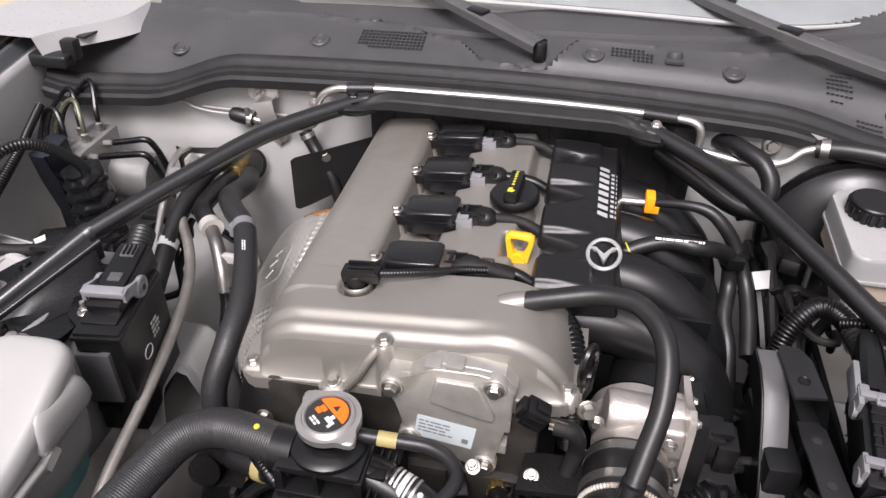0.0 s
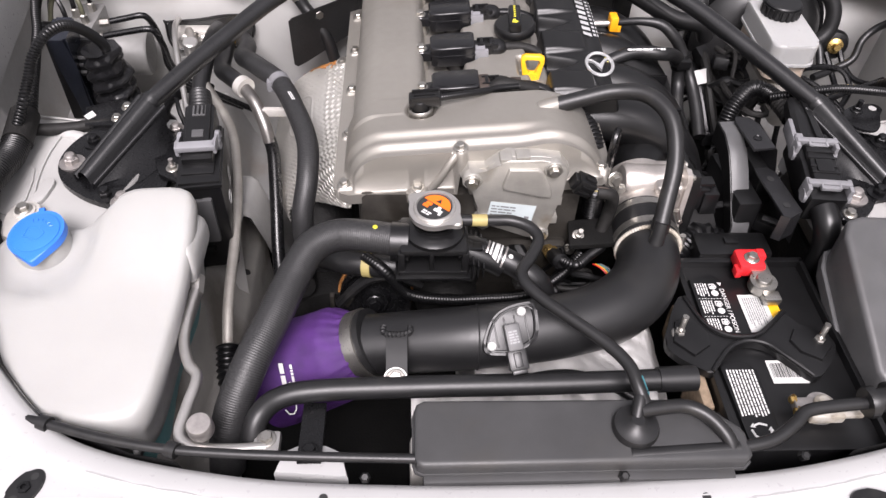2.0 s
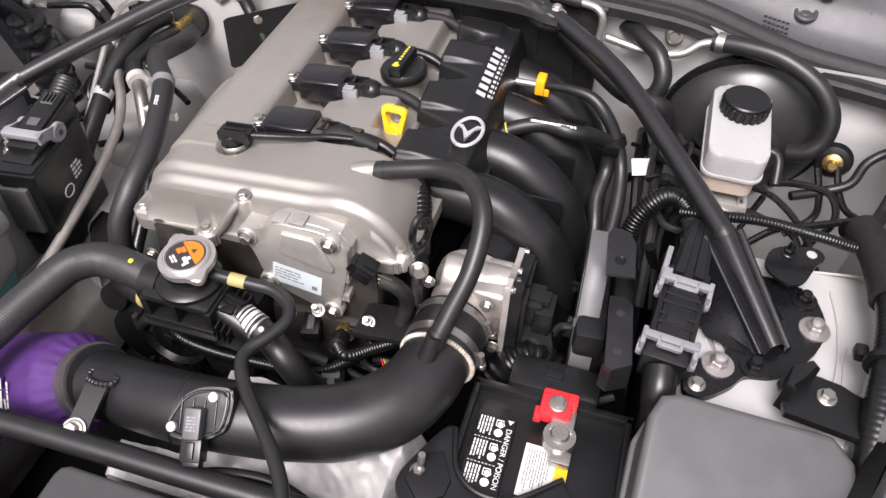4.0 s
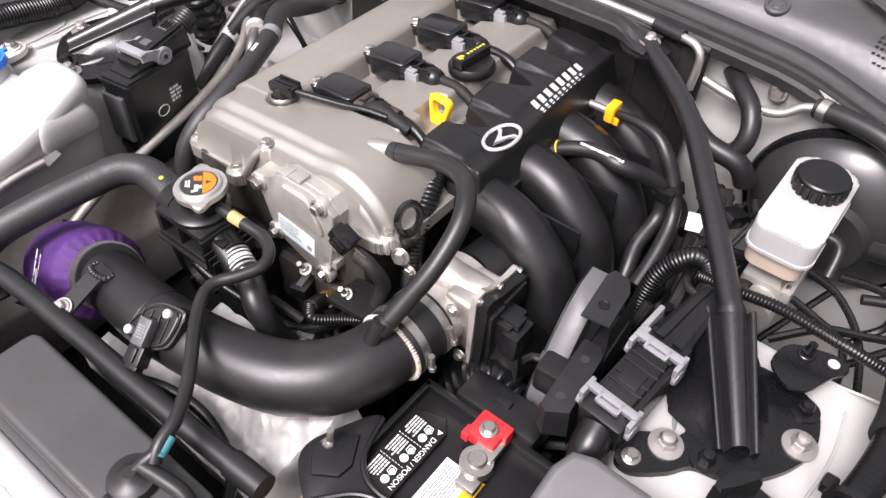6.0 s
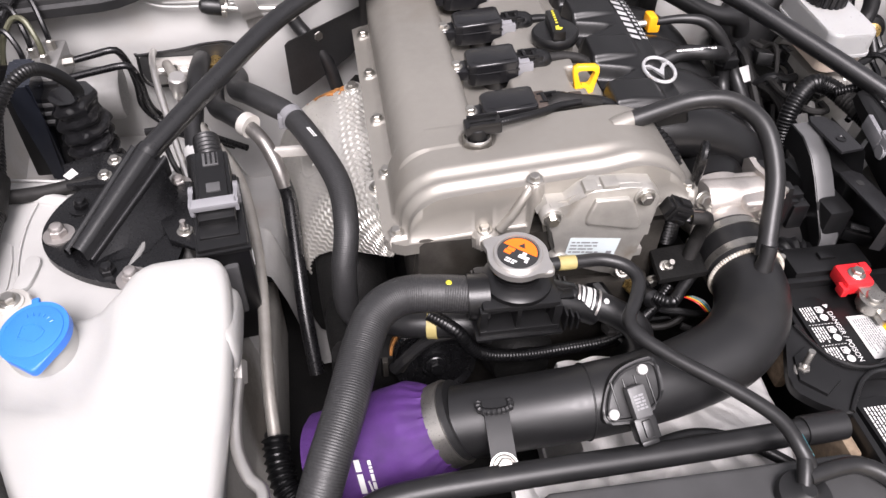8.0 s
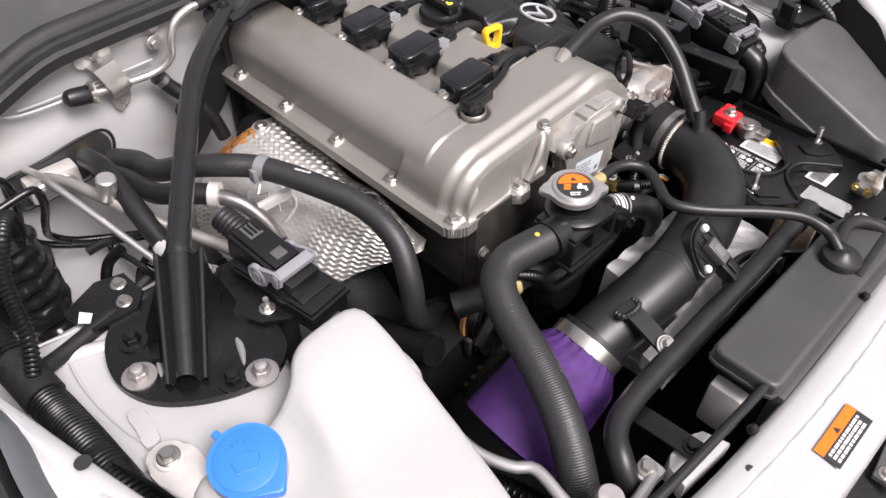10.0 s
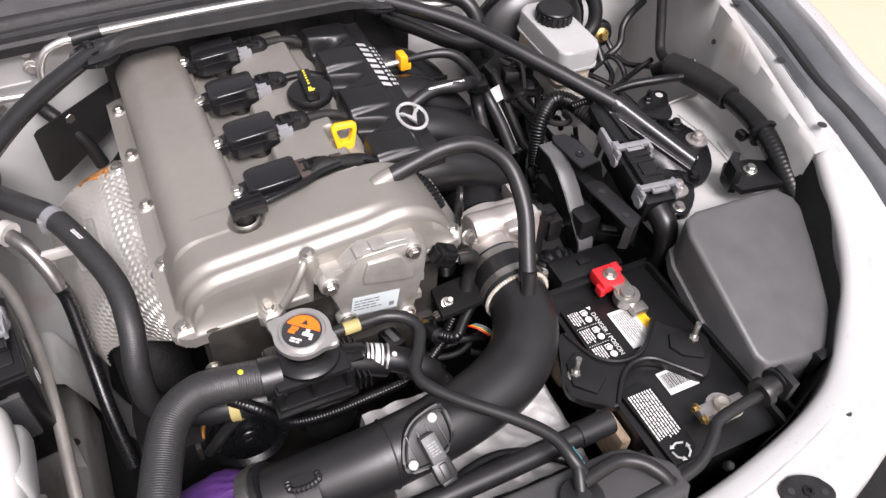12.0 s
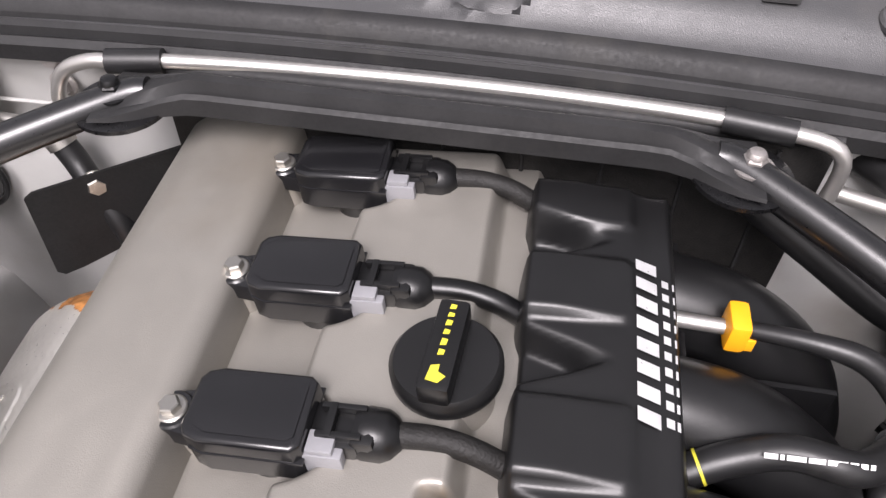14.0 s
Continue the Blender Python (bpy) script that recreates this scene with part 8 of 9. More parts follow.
part("window", box(-0.010, 0.010, -0.018, 0.002, 0.0175, 0.0205, 0.0008, m=mh2), PLASTIC_SATIN, RCON)
part("boot", loft([[mh2 @ Vector((x * w, y, z0 + h * w / 0.02)) for x, h in ((-1, -0.014), (-1, 0.006), (-0.7, 0.012), (-0.25, 0.013), (-0.2, 0.009), (0.2, 0.009), (0.25, 0.013), (0.7, 0.012), (1, 0.006), (1, -0.014))] for y, w, z0 in ((0.048, 0.020, 0.0), (0.06, 0.0185, 0.0), (0.085, 0.0165, 0.0), (0.112, 0.014, -0.002), (0.13, 0.011, -0.004))]), PLASTIC_SATIN, RCON)
part("loom", tube([(0.412, 0.005, 0.742), (0.410, 0.035, 0.744), (0.403, 0.060, 0.745), (0.390, 0.077, 0.749), (0.373, 0.080, 0.749), (0.357, 0.073, 0.735), (0.345, 0.063, 0.712), (0.340, 0.05, 0.67)], [0.0125, 0.0125, 0.012, 0.0115, 0.0115, 0.0115, 0.011, 0.010], 16, rib=0.0007, rib_pitch=0.0042), LOOM, RCON)
part("tape_wrap", tube([(0.411, 0.018, 0.743), (0.4095, 0.038, 0.7445), (0.405, 0.054, 0.745)], [0.0135, 0.0142, 0.0132], 14, rib=0.0006, rib_pitch=0.007), TAPE, RCON)
part("lower_boot", tube([mh2 @ Vector(p) for p in ((0.0, -0.052, -0.01), (0.004, -0.075, -0.02), (0.008, -0.085, -0.06), (0.006, -0.09, -0.13))], [0.017, 0.016, 0.013, 0.013], 14), PLASTIC, RCON)
RBX = thing("relay_bracket", "black steel bracket folded round a relay box", "bracket", (0.34, -0.09, 0.65))
mx = Matrix.Translation((0.335, -0.055, 0.760)) @ Matrix.Rotation(radians(4), 4, "Z")
part("top_tab", prism([(-0.0125, -0.016), (0.0165, -0.014), (0.0150, 0.034), (0.008, 0.050), (-0.010, 0.054), (-0.0145, 0.044)], -0.0018, 0.0015, 0.001, m=mx), BRACKET, RBX)
part("tab_screw", turned([(0.006, 0.0015), (0.006, 0.0026), (0.0048, 0.0028), (0.0040, 0.0018), (0.002, 0.0018)], mx @ Vector((0.0005, 0.006, 0)), (0, 0, 1), 18), STEEL_BLACK, RBX)


def spine(x0, x1, drop, lift=0.0):
    """The relay's curved back, sloping down to the front."""
    return [[mx @ Vector((x, y, z - h + lift)) for x, h in ((x0, drop), (x0, 0.001), (x0 + 0.001, 0.0), (x1 - 0.001, 0.0), (x1, 0.001), (x1, drop))] for y, z in ((0.050, -0.004), (0.025, -0.005), (0.002, -0.016), (-0.016, -0.032), (-0.034, -0.052), (-0.052, -0.072), (-0.062, -0.085), (-0.067, -0.110))]


part("spine", loft(spine(-0.033, -0.009, 0.030)), PLASTIC_GREY, RBX, "grey back of the relay")
part("spine_rib", loft(spine(-0.0345, -0.032, 0.03, 0.001)), PLASTIC, RBX)
part("strap", loft([[mx @ Vector((x, y, z + 0.0016)) for x in (-0.035, -0.022, -0.006)] for y, z in ((-0.036, -0.0535), (-0.042, -0.0605))]), PLASTIC, RBX)
part("side_wall", loft([[(0.3500, -0.004, 0.7590), (0.3545, -0.070, 0.7585), (0.3590, -0.078, 0.7300), (0.3660, -0.152, 0.7300)], [(0.3560, -0.004, 0.690), (0.3600, -0.070, 0.690), (0.3640, -0.080, 0.675), (0.3700, -0.152, 0.675)]]), BRACKET, RBX)
part("front_wall", loft([[(0.3385, -0.158, 0.7300), (0.3480, -0.1635, 0.7300), (0.3660, -0.152, 0.7300)], [(0.3385, -0.156, 0.690), (0.3480, -0.1615, 0.690), (0.3680, -0.150, 0.690)]]), BRACKET, RBX)
part("box", box(-0.032, 0.0, -0.06, 0.045, -0.16, -0.050, 0.006, m=mx), PLASTIC_SATIN, RBX)
part("relay", box(0.002, 0.024, -0.03, 0.035, -0.10, -0.035, 0.004, m=mx), PLASTIC_SATIN, RBX)
part("foot_plate", prism([(0.333, -0.072), (0.340, -0.160), (0.348, -0.164), (0.366, -0.152), (0.358, -0.078), (0.350, -0.070)][::-1], 0.7285, 0.7315, 0.001), BRACKET, RBX)
for x, y in ((0.3465, -0.0935), (0.350, -0.142)):
    part("foot_hole", turned([(0.0045, 0), (0.0045, 0.0006)], (x, y, 0.7316), (0, 0, 1), 16), INK, RBX)
part("ribbed_duct", tube([(0.30, -0.12, 0.64), (0.27, -0.115, 0.655), (0.245, -0.13, 0.645), (0.23, -0.145, 0.62)], 0.018, 14, rib=0.0025, rib_pitch=0.009), LOOM, RBX)
GS = thing("ground_stud", "small zinc fastener beside the fuse box", "fastener", (0.40, -0.17, 0.69))
part("post", tube([(0.402, -0.178, 0.64), (0.404, -0.172, 0.705)], 0.006, 12), ZINC, GS)
bolt(GS, (0.404, -0.172, 0.705), (0, 0, 1), 0.006)

VH = thing("vapour_hose", "black vapour hose with orange clip", "hose", (0.23, 0.2, 0.76))
part("metal_pipe", tube([(0.150, 0.213, 0.772), (0.200, 0.207, 0.777)], 0.0048, 12), PIPE_ALU, VH)
part("orange_clip", join(box(0.190, 0.202, 0.196, 0.218, 0.768, 0.790, 0.003), box(0.199, 0.208, 0.200, 0.208, 0.766, 0.776, 0.001)), ORANGE, VH, "orange locking clip")
part("hose", tube([(0.200, 0.207, 0.778), (0.234, 0.197, 0.786), (0.262, 0.190, 0.785), (0.282, 0.182, 0.772), (0.300, 0.175, 0.748), (0.316, 0.160, 0.715), (0.322, 0.125, 0.69), (0.322, 0.08, 0.665)], [0.005, 0.006, 0.0075, 0.0085, 0.0085, 0.0085, 0.0095, 0.0095], 14), RUBBER, VH)
SHO = thing("brake_vacuum_hose", "black vacuum hose with white printing", "hose", (0.25, 0.13, 0.75))
part("hose", tube([(0.160, 0.120, 0.752), (0.185, 0.128, 0.765), (0.217, 0.134, 0.773), (0.250, 0.130, 0.773), (0.275, 0.148, 0.760), (0.294, 0.166, 0.738), (0.300, 0.160, 0.705), (0.296, 0.125, 0.682), (0.302, 0.095, 0.662), (0.308, 0.06, 0.62)], 0.0095, 16), RUBBER, SHO)
for x, y, z, mtt in ((0.166, 0.1225, 0.758, TEAL), (0.174, 0.1245, 0.7615, YELLOW_INK)):
    part("marker", ring((x, y, z), (0.9, 0.25, 0.4), 0.0096, 0.0016, 0.0003, 20), mtt, SHO)
msh = Matrix.Translation((0.228, 0.1265, 0.7815)) @ Matrix.Rotation(radians(2), 4, "Z") @ Matrix.Rotation(radians(38), 4, "X")
bars(SHO, msh, 0.055, 0.004, 1, WHITE_INK, seed=71, lift=0.0012, fill=1.0)
part("tie", join(ring((0.295, 0.167, 0.736), (0.4, 0.3, -0.85), 0.0105, 0.012, 0.002, 16), ring((0.304, 0.173, 0.740), (0.4, -0.2, -0.85), 0.010, 0.012, 0.002, 16), box(0.290, 0.310, 0.152, 0.164, 0.732, 0.746, 0.002)), PLASTIC, SHO, "black plastic twin hose clip")
for pts, r in ((((0.205, 0.30, 0.80), (0.25, 0.27, 0.785), (0.30, 0.245, 0.765), (0.345, 0.245, 0.755), (0.36, 0.25, 0.73)), 0.013), (((0.28, 0.345, 0.805), (0.305, 0.305, 0.812), (0.330, 0.280, 0.806), (0.342, 0.262, 0.785), (0.335, 0.255, 0.760), (0.31, 0.26, 0.745)), 0.0115)):
    solo("coolant_hose", tube(pts, r, 16), RUBBER, "black rubber hose leading to the firewall", "hose", "firewall hoses")
VS = thing("servo_hose", "black servo hose with bright clamp and pipe", "hose", (0.45, 0.3, 0.8))
part("hose", tube([(0.392, 0.305, 0.822), (0.43, 0.295, 0.828), (0.475, 0.282, 0.828), (0.52, 0.265, 0.812), (0.545, 0.25, 0.785), (0.548, 0.24, 0.755), (0.535, 0.235, 0.735), (0.515, 0.24, 0.725)], 0.0115, 16), RUBBER, VS)
part("clamp", ring((0.402, 0.303, 0.8235), (0.95, -0.25, 0.1), 0.012, 0.010, 0.0012, 24), ZINC, VS)
part("pipe", tube([(0.395, 0.305, 0.822), (0.378, 0.305, 0.816), (0.362, 0.302, 0.802), (0.340, 0.302, 0.795), (0.30, 0.305, 0.795), (0.26, 0.31, 0.80)], 0.0055, 12), PIPE_ALU, VS)
bolt(VS, (0.345, 0.322, 0.812), (0, -1, 0.2), 0.008)
VL = thing("check_valve", "brass-tipped check valve on the brake servo", "valve", (0.56, 0.24, 0.72))
part("valve_body", turned([(0.02, 0), (0.024, 0.008), (0.02, 0.016), (0.012, 0.018)], (0.575, 0.262, 0.715), (-0.2, -1, 0.3), 24), PLASTIC, VL)
part("tip", turned([(0.012, 0.016), (0.012, 0.022), (0.006, 0.024), (0.005, 0.034)], (0.575, 0.262, 0.715), (-0.2, -1, 0.3), 20), BRASS, VL)
part("hose", tube([(0.66, 0.262, 0.755), (0.625, 0.245, 0.75), (0.605, 0.235, 0.735), (0.595, 0.222, 0.71), (0.565, 0.215, 0.695), (0.53, 0.20, 0.69)], 0.006, 10), RUBBER, VL)
tagw = thing("paper_tag", "white paper tag on the wiring", "tag", (0.346, 0.18, 0.70))
part("tag", box(-0.014, 0.014, -0.001, 0.001, -0.011, 0.011, 0.0006, m=Matrix.Translation((0.343, 0.177, 0.706)) @ Matrix.Rotation(radians(20), 4, "Z") @ Matrix.Rotation(radians(-50), 4, "X")), PAPER, tagw)
SW = thing("engine_wiring", "bundle of black wires and plugs beside the manifold", "wiring", (0.36, 0.1, 0.68))
rw = random.Random(9)
for k in range(5):
    x0 = 0.335 + 0.016 * k
    part("wire", tube([(x0, 0.26 - 0.01 * k, 0.70), (x0 + rw.uniform(-0.01, 0.02), 0.19 + rw.uniform(-0.02, 0.02), 0.70 + rw.uniform(-0.01, 0.03)), (x0 + rw.uniform(-0.02, 0.02), 0.11, 0.66 + rw.uniform(-0.02, 0.04)), (x0 + rw.uniform(-0.01, 0.02), 0.02, 0.62)], rw.choice((0.0035, 0.005, 0.007)), 8), rw.choice((LOOM, TAPE, RUBBER)), SW)
for x, y, z, r in ((0.352, 0.215, 0.715, 30), (0.372, 0.195, 0.72, -20), (0.378, 0.15, 0.695, 60)):
    part("plug", join(box(-0.011, 0.011, -0.018, 0.018, -0.009, 0.009, 0.003, m=Matrix.Translation((x, y, z)) @ Matrix.Rotation(radians(r), 4, "Z") @ Matrix.Rotation(radians(r), 4, "X"))), PLASTIC, SW)
for pts in (((0.47, 0.13, 0.71), (0.50, 0.125, 0.705), (0.535, 0.12, 0.69), (0.55, 0.08, 0.66)), ((0.47, 0.18, 0.71), (0.51, 0.175, 0.70), (0.55, 0.14, 0.68), (0.58, 0.06, 0.65)), ((0.50, 0.20, 0.68), (0.46, 0.12, 0.64), (0.44, 0.06, 0.62))):
    solo("brake_pipe", tube(pts, 0.0042, 8), STEEL_BLACK, "black coated steel brake pipe", "brake pipe", "brake pipes")
solo("cross_loom", tube([(0.39, 0.055, 0.752), (0.42, 0.045, 0.765), (0.47, 0.042, 0.775), (0.53, 0.040, 0.772), (0.58, 0.05, 0.76), (0.62, 0.08, 0.755)], 0.0058, 12, rib=0.0006, rib_pitch=0.0034), LOOM, "thin corrugated loom behind the strut tower", "wiring loom")
FL = thing("fender_harness", "thick black wiring harness along the inner fender", "wiring loom", (0.58, 0.0, 0.72))
part("harness", tube([(0.575, 0.105, 0.735), (0.582, 0.085, 0.752), (0.588, 0.055, 0.762), (0.592, 0.0, 0.768), (0.590, -0.06, 0.772), (0.582, -0.12, 0.768), (0.575, -0.18, 0.745), (0.575, -0.25, 0.70)], [0.011, 0.0125, 0.013, 0.0132, 0.0135, 0.014, 0.0145, 0.0145], 18, rib=0.0003, rib_pitch=0.0060), LOOM, FL)
part("tape_wrap", tube([(0.580, 0.085, 0.758), (0.588, 0.045, 0.764), (0.592, 0.0, 0.768), (0.591, -0.03, 0.7705)], [0.0178, 0.0182, 0.0182, 0.0178], 18), TAPE, FL)
part("tie", ring((0.5835, -0.11, 0.7685), (-0.15, -1, -0.1), 0.0185, 0.006, 0.002, 20), PLASTIC, FL)
FLB = thing("fender_bracket", "black plastic bracket behind the fuse box", "bracket", (0.53, -0.15, 0.72))
part("bracket", prism([(0.50, -0.175), (0.495, -0.14), (0.515, -0.122), (0.55, -0.13), (0.575, -0.14), (0.57, -0.185)], 0.742, 0.750, 0.003), PLASTIC, FLB)
part("upright", prism([(0.494, -0.160), (0.500, -0.138), (0.518, -0.126), (0.524, -0.134), (0.508, -0.146), (0.502, -0.164)], 0.735, 0.772, 0.003), PLASTIC, FLB)
bolt(FLB, (0.536, -0.148, 0.750), (0, 0, 1), 0.0065)
part("fastener_clip", box(0.560, 0.572, -0.100, -0.085, 0.752, 0.764, 0.003), PLASTIC, FLB)
part("latch", box(0.455, 0.480, -0.392, -0.380, 0.655, 0.690, 0.003), PLASTIC, FB)
part("base", box(0.395, 0.55, -0.36, -0.19, 0.52, 0.66, 0.008), PLASTIC, FB)

WL = thing("wall_loom", "black loom running down the fender corner", "wiring loom", (0.62, 0.2, 0.75))
part("loom", tube([(0.64, 0.285, 0.862), (0.632, 0.235, 0.846), (0.630, 0.20, 0.822), (0.628, 0.178, 0.775), (0.618, 0.150, 0.735), (0.60, 0.11, 0.745)], 0.0078, 12), TAPE, WL)
part("grommet", turned([(0.014, -0.003), (0.014, 0.003), (0.009, 0.006)], (0.633, 0.208, 0.828), (-1, 0.2, 0.2), 20), RUBBER, WL)
slot = smooth_outline([(0.650, 0.218, 0), (0.676, 0.214, 0), (0.664, 0.118, 0), (0.636, 0.106, 0)], 4)
part("rail_slot", prism([(p.x, p.y) for p in slot], 0.8455, 0.8465, 0), DASH, CAR)
for x, y in ((0.660, 0.205), (0.652, 0.124)):
    bolt(CAR, (x, y, 0.8465), (0, 0, 1), 0.0065, ZINC_DULL)
for x, y, z, n, r in ((0.640, 0.072, 0.791, (-1, 0, 0.3), 0.004), (0.600, 0.3335, 0.735, (0, -1, 0), 0.013), (0.575, 0.3335, 0.79, (0, -1, 0), 0.006)):
    part("wall_hole", turned([(r, 0), (r, 0.0006)], (x, y, z), n, 20), INK, CAR)
for pts in (((0.50, 0.205, 0.70), (0.54, 0.212, 0.702), (0.575, 0.205, 0.70), (0.585, 0.18, 0.68), (0.56, 0.15, 0.66), (0.53, 0.12, 0.64)), ((0.62, 0.165, 0.71), (0.59, 0.16, 0.70), (0.55, 0.145, 0.695), (0.51, 0.13, 0.69), (0.47, 0.10, 0.67)), ((0.575, 0.25, 0.73), (0.585, 0.225, 0.70), (0.595, 0.195, 0.69), (0.61, 0.165, 0.70), (0.60, 0.13, 0.72)), ((0.555, 0.235, 0.715), (0.565, 0.21, 0.69), (0.56, 0.18, 0.68), (0.53, 0.16, 0.66))):
    solo("brake_pipe", tube(pts, 0.0046, 8), STEEL_BLACK, "black coated steel brake pipe", "brake pipe", "brake pipes")
TSP = thing("tower_bracket", "black steel bracket with stud behind tower", "bracket", (0.51, 0.02, 0.74))
part("plate", prism([(p.x, p.y) for p in smooth_outline([(0.484, 0.008, 0), (0.490, 0.036, 0), (0.510, 0.046, 0), (0.536, 0.052, 0), (0.545, 0.040, 0), (0.535, 0.024, 0), (0.522, -0.004, 0), (0.503, -0.010, 0)], 4)][::-1], 0.741, 0.7445, 0.001), STEEL_BLACK, TSP)
part("stud", tube([(0.507, 0.036, 0.744), (0.508, 0.036, 0.760)], 0.004, 12), STEEL_BLACK, TSP)
bolt(TSP, (0.507, 0.036, 0.7445), (0, 0, 1), 0.006, STEEL_BLACK)
part("slot", turned([(0.0055, 0), (0.0055, 0.0006)], (0.531, 0.040, 0.7447), (0, 0, 1), 16), PRIMER, TSP)
CBK = thing("tower_bracket", "black steel bracket with two bolts behind tower", "bracket", (-0.49, 0.05, 0.72))
part("plate", prism([(-0.53, 0.02), (-0.54, 0.06), (-0.50, 0.078), (-0.472, 0.07), (-0.470, 0.035), (-0.485, 0.018)], 0.722, 0.729, 0.002), STEEL_BLACK, CBK)
part("paint_mark", prism([(-0.5284, 0.0501), (-0.5358, 0.0378), (-0.5277, 0.0298), (-0.5201, 0.0399)], 0.7288, 0.7296, 0), PAPER, CBK, "white paint mark")
part("apron_ridge", tube([(-0.604, 0.0335, 0.716), (-0.5752, 0.0241, 0.7155), (-0.5475, 0.0147, 0.7145), (-0.512, 0.001, 0.7120)], 0.0085, 12), PRIMER, CAR, "pressed white ridge across the inner fender")
part("apron_tab", prism([(p.x, p.y) for p in smooth_outline([(-0.5565, -0.1186, 0), (-0.5540, -0.0980, 0), (-0.5530, -0.0800, 0), (-0.5470, -0.0755, 0), (-0.5385, -0.0820, 0), (-0.5393, -0.0998, 0), (-0.5438, -0.1190, 0)], 3)][::-1], 0.7150, 0.7200, 0.0012), PRIMER, CAR, "small white welded tab")
for x, y in ((-0.484, 0.058), (-0.491, 0.033)):
    bolt(CBK, (x, y, 0.729), (0, 0, 1), 0.0055)

# front
DC = thing("drain_cup", "black rubber cup on the radiator cover", "rubber cup", (0.11, -0.43, 0.70))
part("cup", turned([(0.022, -0.004), (0.0225, 0.002), (0.021, 0.006), (0.012, 0.008), (0.006, 0.014)], (0.108, -0.428, 0.708), (0, -0.05, 1), 32), RUBBER, DC)
part("elbow", tube([(0.108, -0.424, 0.716), (0.112, -0.412, 0.724), (0.116, -0.400, 0.728)], 0.0065, 12), RUBBER, DC)
part("marker_tape", tube([(0.1125, -0.388, 0.7315), (0.1165, -0.405, 0.7255)], 0.0067, 12), TEAL, DC)
part("side_hose", tube([(0.112, -0.418, 0.720), (0.135, -0.414, 0.719), (0.160, -0.412, 0.717), (0.180, -0.422, 0.714), (0.195, -0.440, 0.706), (0.20, -0.452, 0.694)], 0.0072, 12), RUBBER, DC)
part("end_cap", tube([(0.150, -0.361, 0.688), (0.190, -0.3595, 0.688)], 0.0135, 18), RUBBER, CB)
SBK = thing("support_strap", "black flat support strap bolted to the lock panel", "bracket", (-0.2, -0.42, 0.68))
part("strap", box(-0.213, -0.190, -0.448, -0.378, 0.680, 0.684, 0.001, m=Matrix.Translation((-0.2, -0.41, 0.68)) @ Matrix.Rotation(radians(-6), 4, "X") @ Matrix.Translation((0.2, 0.41, -0.68))), STEEL_BLACK, SBK)
bolt(SBK, (-0.2015, -0.436, 0.687), (0, 0, 1), 0.006, STEEL_BLACK)
WC = thing("radiator_mount", "white moulded radiator mount behind the lock panel", "radiator mount", (-0.2, -0.44, 0.66))
part("mount", prism([(-0.235, -0.452), (-0.228, -0.43), (-0.215, -0.424), (-0.188, -0.424), (-0.172, -0.432), (-0.165, -0.458)], 0.655, 0.678, 0.004), PAINT, WC)
part("mount_tank", box(-0.107, -0.080, -0.445, -0.405, 0.60, 0.662, 0.006), PIPE_DULL, SH)
APt = thing("charge_port_pipe", "aluminium pipe with capped charging port", "metal pipe", (-0.3, -0.41, 0.68))
part("pipe", tube([(-0.345, -0.238, 0.692), (-0.347, -0.27, 0.69), (-0.345, -0.305, 0.687), (-0.334, -0.335, 0.688), (-0.322, -0.352, 0.69), (-0.326, -0.385, 0.688), (-0.328, -0.415, 0.685), (-0.312, -0.428, 0.684), (-0.28, -0.430, 0.682), (-0.245, -0.426, 0.678)], 0.0058, 12), PIPE_ALU, APt)
part("port_cap", turned([(0.012, 0), (0.0125, 0.002), (0.0125, 0.013), (0.011, 0.016), (0.001, 0.0165)], (-0.305, -0.415, 0.692), (0, -0.1, 1), 24), ZINC_DULL, APt)
part("flange", box(-0.258, -0.232, -0.432, -0.408, 0.668, 0.680, 0.004), PIPE_ALU, APt)
bolt(APt, (-0.245, -0.418, 0.680), (0, 0, 1), 0.0065)
part("end_fitting", turned([(0.008, 0), (0.008, 0.02), (0.006, 0.022)], (-0.345, -0.238, 0.688), (0, 0.8, 0.3), 6), PIPE_ALU, APt)
FO = thing("foil_wrap", "crinkled aluminium foil heat wrap under the intake", "foil wrap", (0.03, -0.3, 0.6))


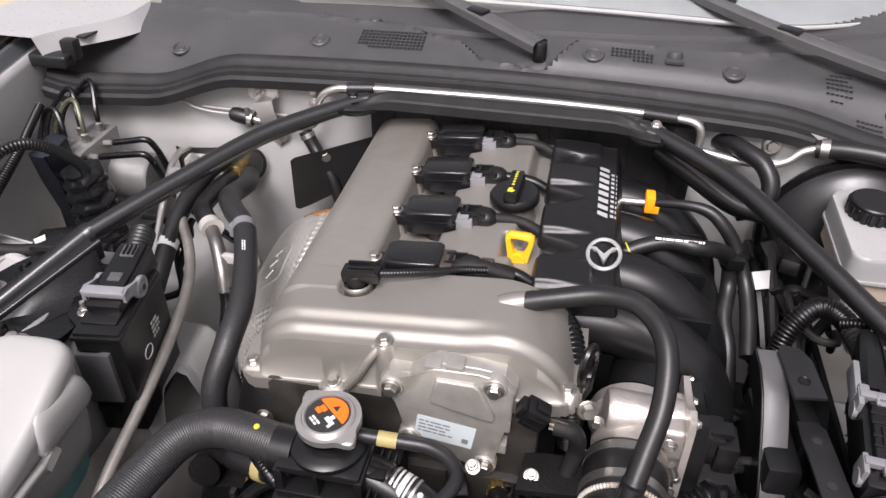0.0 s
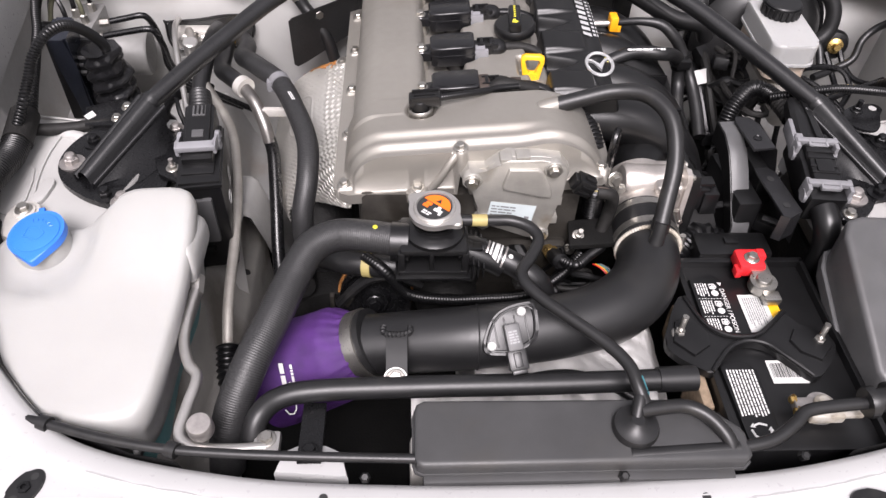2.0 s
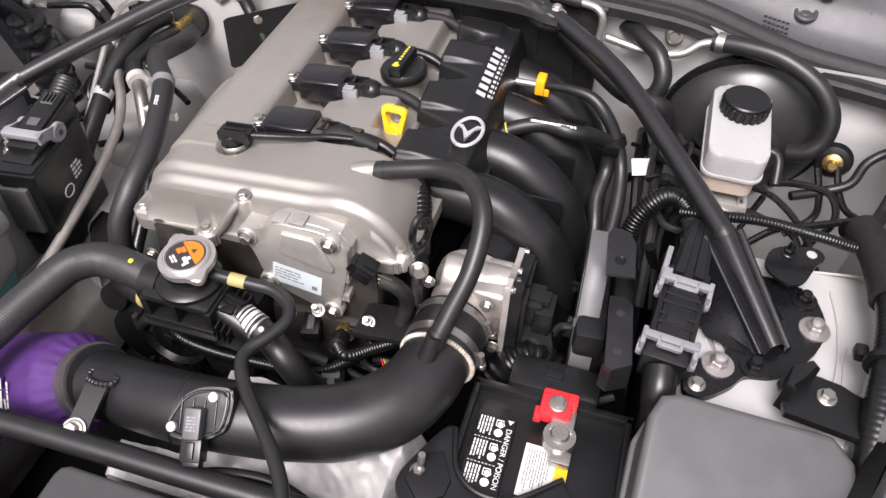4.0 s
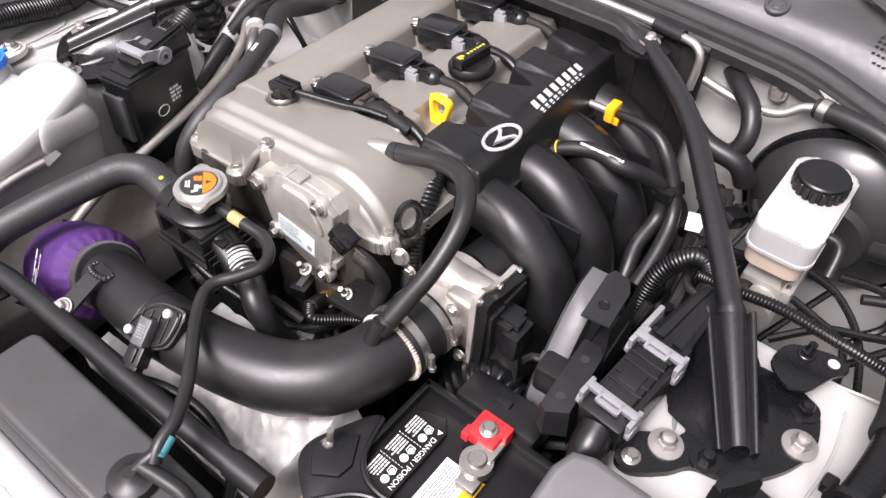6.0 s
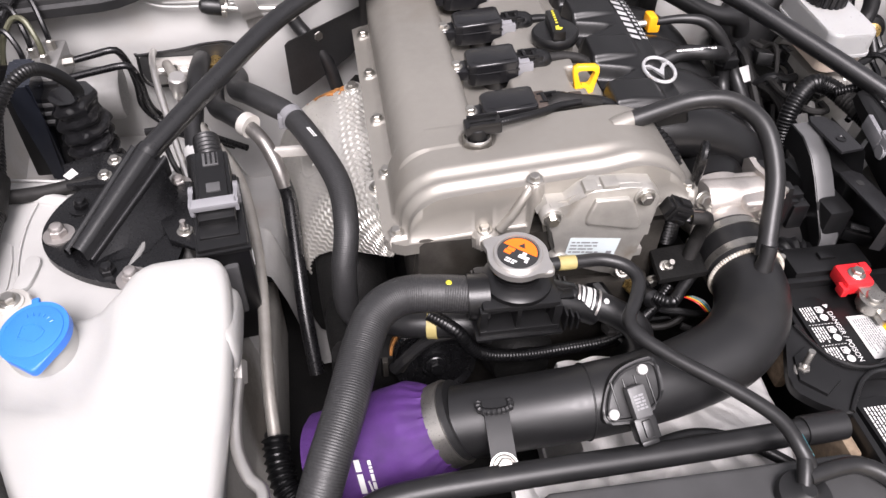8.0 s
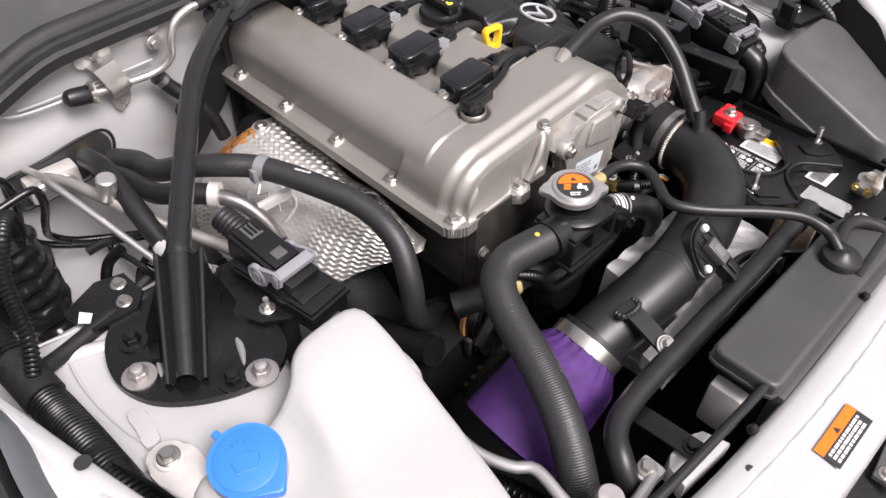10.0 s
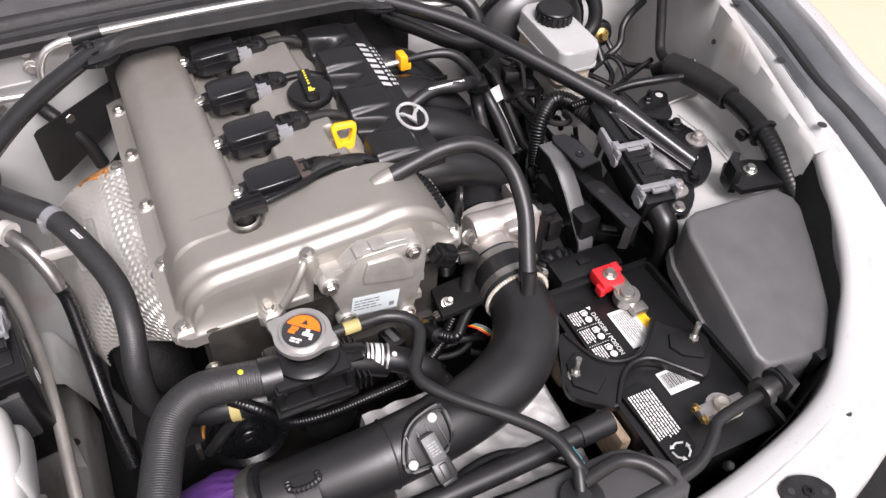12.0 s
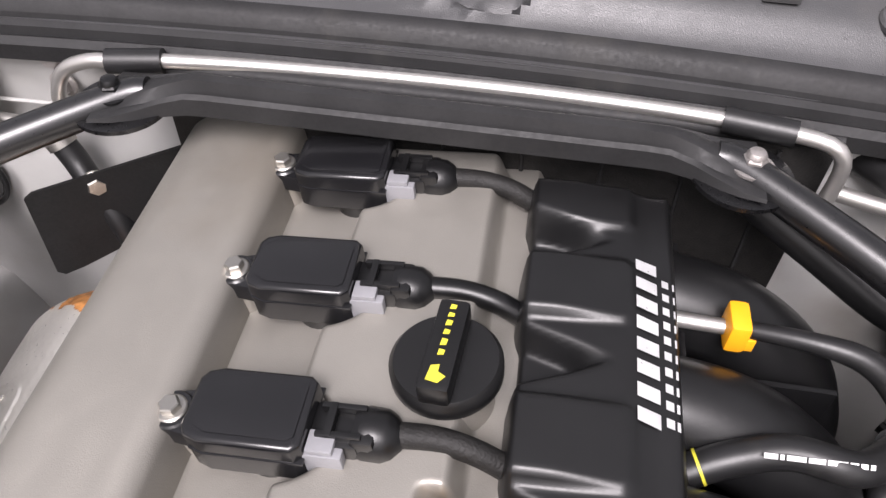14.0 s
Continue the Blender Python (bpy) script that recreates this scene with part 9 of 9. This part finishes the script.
def foil_z(x, y):
    fold = 0.0085 * abs(noise.noise((x * 30 + y * 16, y * 9 - x * 6, 1.0))) + 0.0026 * abs(noise.noise((x * 75 + y * 30, y * 48, 4.0)))
    return 0.640 - 0.045 * S((x - 0.165) / 0.03) + 0.05 * (y + 0.33) + 0.32 * min(0.0, y + 0.325) - 0.10 * S((-0.034 - x) / 0.012) * S((y + 0.330) / 0.012) - 0.012 * S((-0.08 - x) / 0.05) + fold


part("foil", sheet(foil_z, -0.105, 0.19, -0.366, -0.228, 0.0026, 0.02, keep=lambda x, y: y > -0.365 and (x > -0.048 or y < -0.322 + 0.10 * (x + 0.05))), FOIL, FO, sharp=24)
part("seam", tube([(-0.035, -0.345, 0.6405), (0.04, -0.340, 0.641), (0.16, -0.335, 0.6405)], 0.0016, 8), FOIL, FO)
solo("sensor_loom", tube([(-0.012, -0.372, 0.690), (0.0, -0.360, 0.680), (0.03, -0.345, 0.672), (0.07, -0.338, 0.665), (0.11, -0.345, 0.655), (0.14, -0.362, 0.648), (0.16, -0.385, 0.65)], 0.0058, 10), RUBBER, "thin black sensor cable over the foil wrap", "wiring loom")
solo("chassis_tube", tube([(-0.245, -0.15, 0.60), (-0.25, -0.08, 0.57), (-0.245, 0.0, 0.53)], 0.018, 14), DARK, "dark chassis tube beside the engine", "chassis tube")

rail_rows = []
for y in np.linspace(-0.42, 0.05, 30):
    w = 0.004 * noise.noise((0, y * 12, 3.0))
    rail_rows.append([(-0.374 + w, y, 0.60), (-0.366 + w, y, 0.585), (-0.354 + w, y, 0.54), (-0.348, y, 0.520), (-0.336, y, 0.512), (-0.332, y, 0.500), (-0.330, y, 0.40)])
part("inner_rail", loft(rail_rows), GRIMY_WHITE, CAR, "grey-white painted frame rail", sharp=60)
for y in (-0.33, -0.19, -0.05):
    part("rail_hole", turned([(0.005, 0), (0.005, 0.0008)], (-0.342, y, 0.5172), (0.6, 0, 1), 18), INK, CAR)
# Right rail in near-black: shade of the gap beside the battery, in its colour.
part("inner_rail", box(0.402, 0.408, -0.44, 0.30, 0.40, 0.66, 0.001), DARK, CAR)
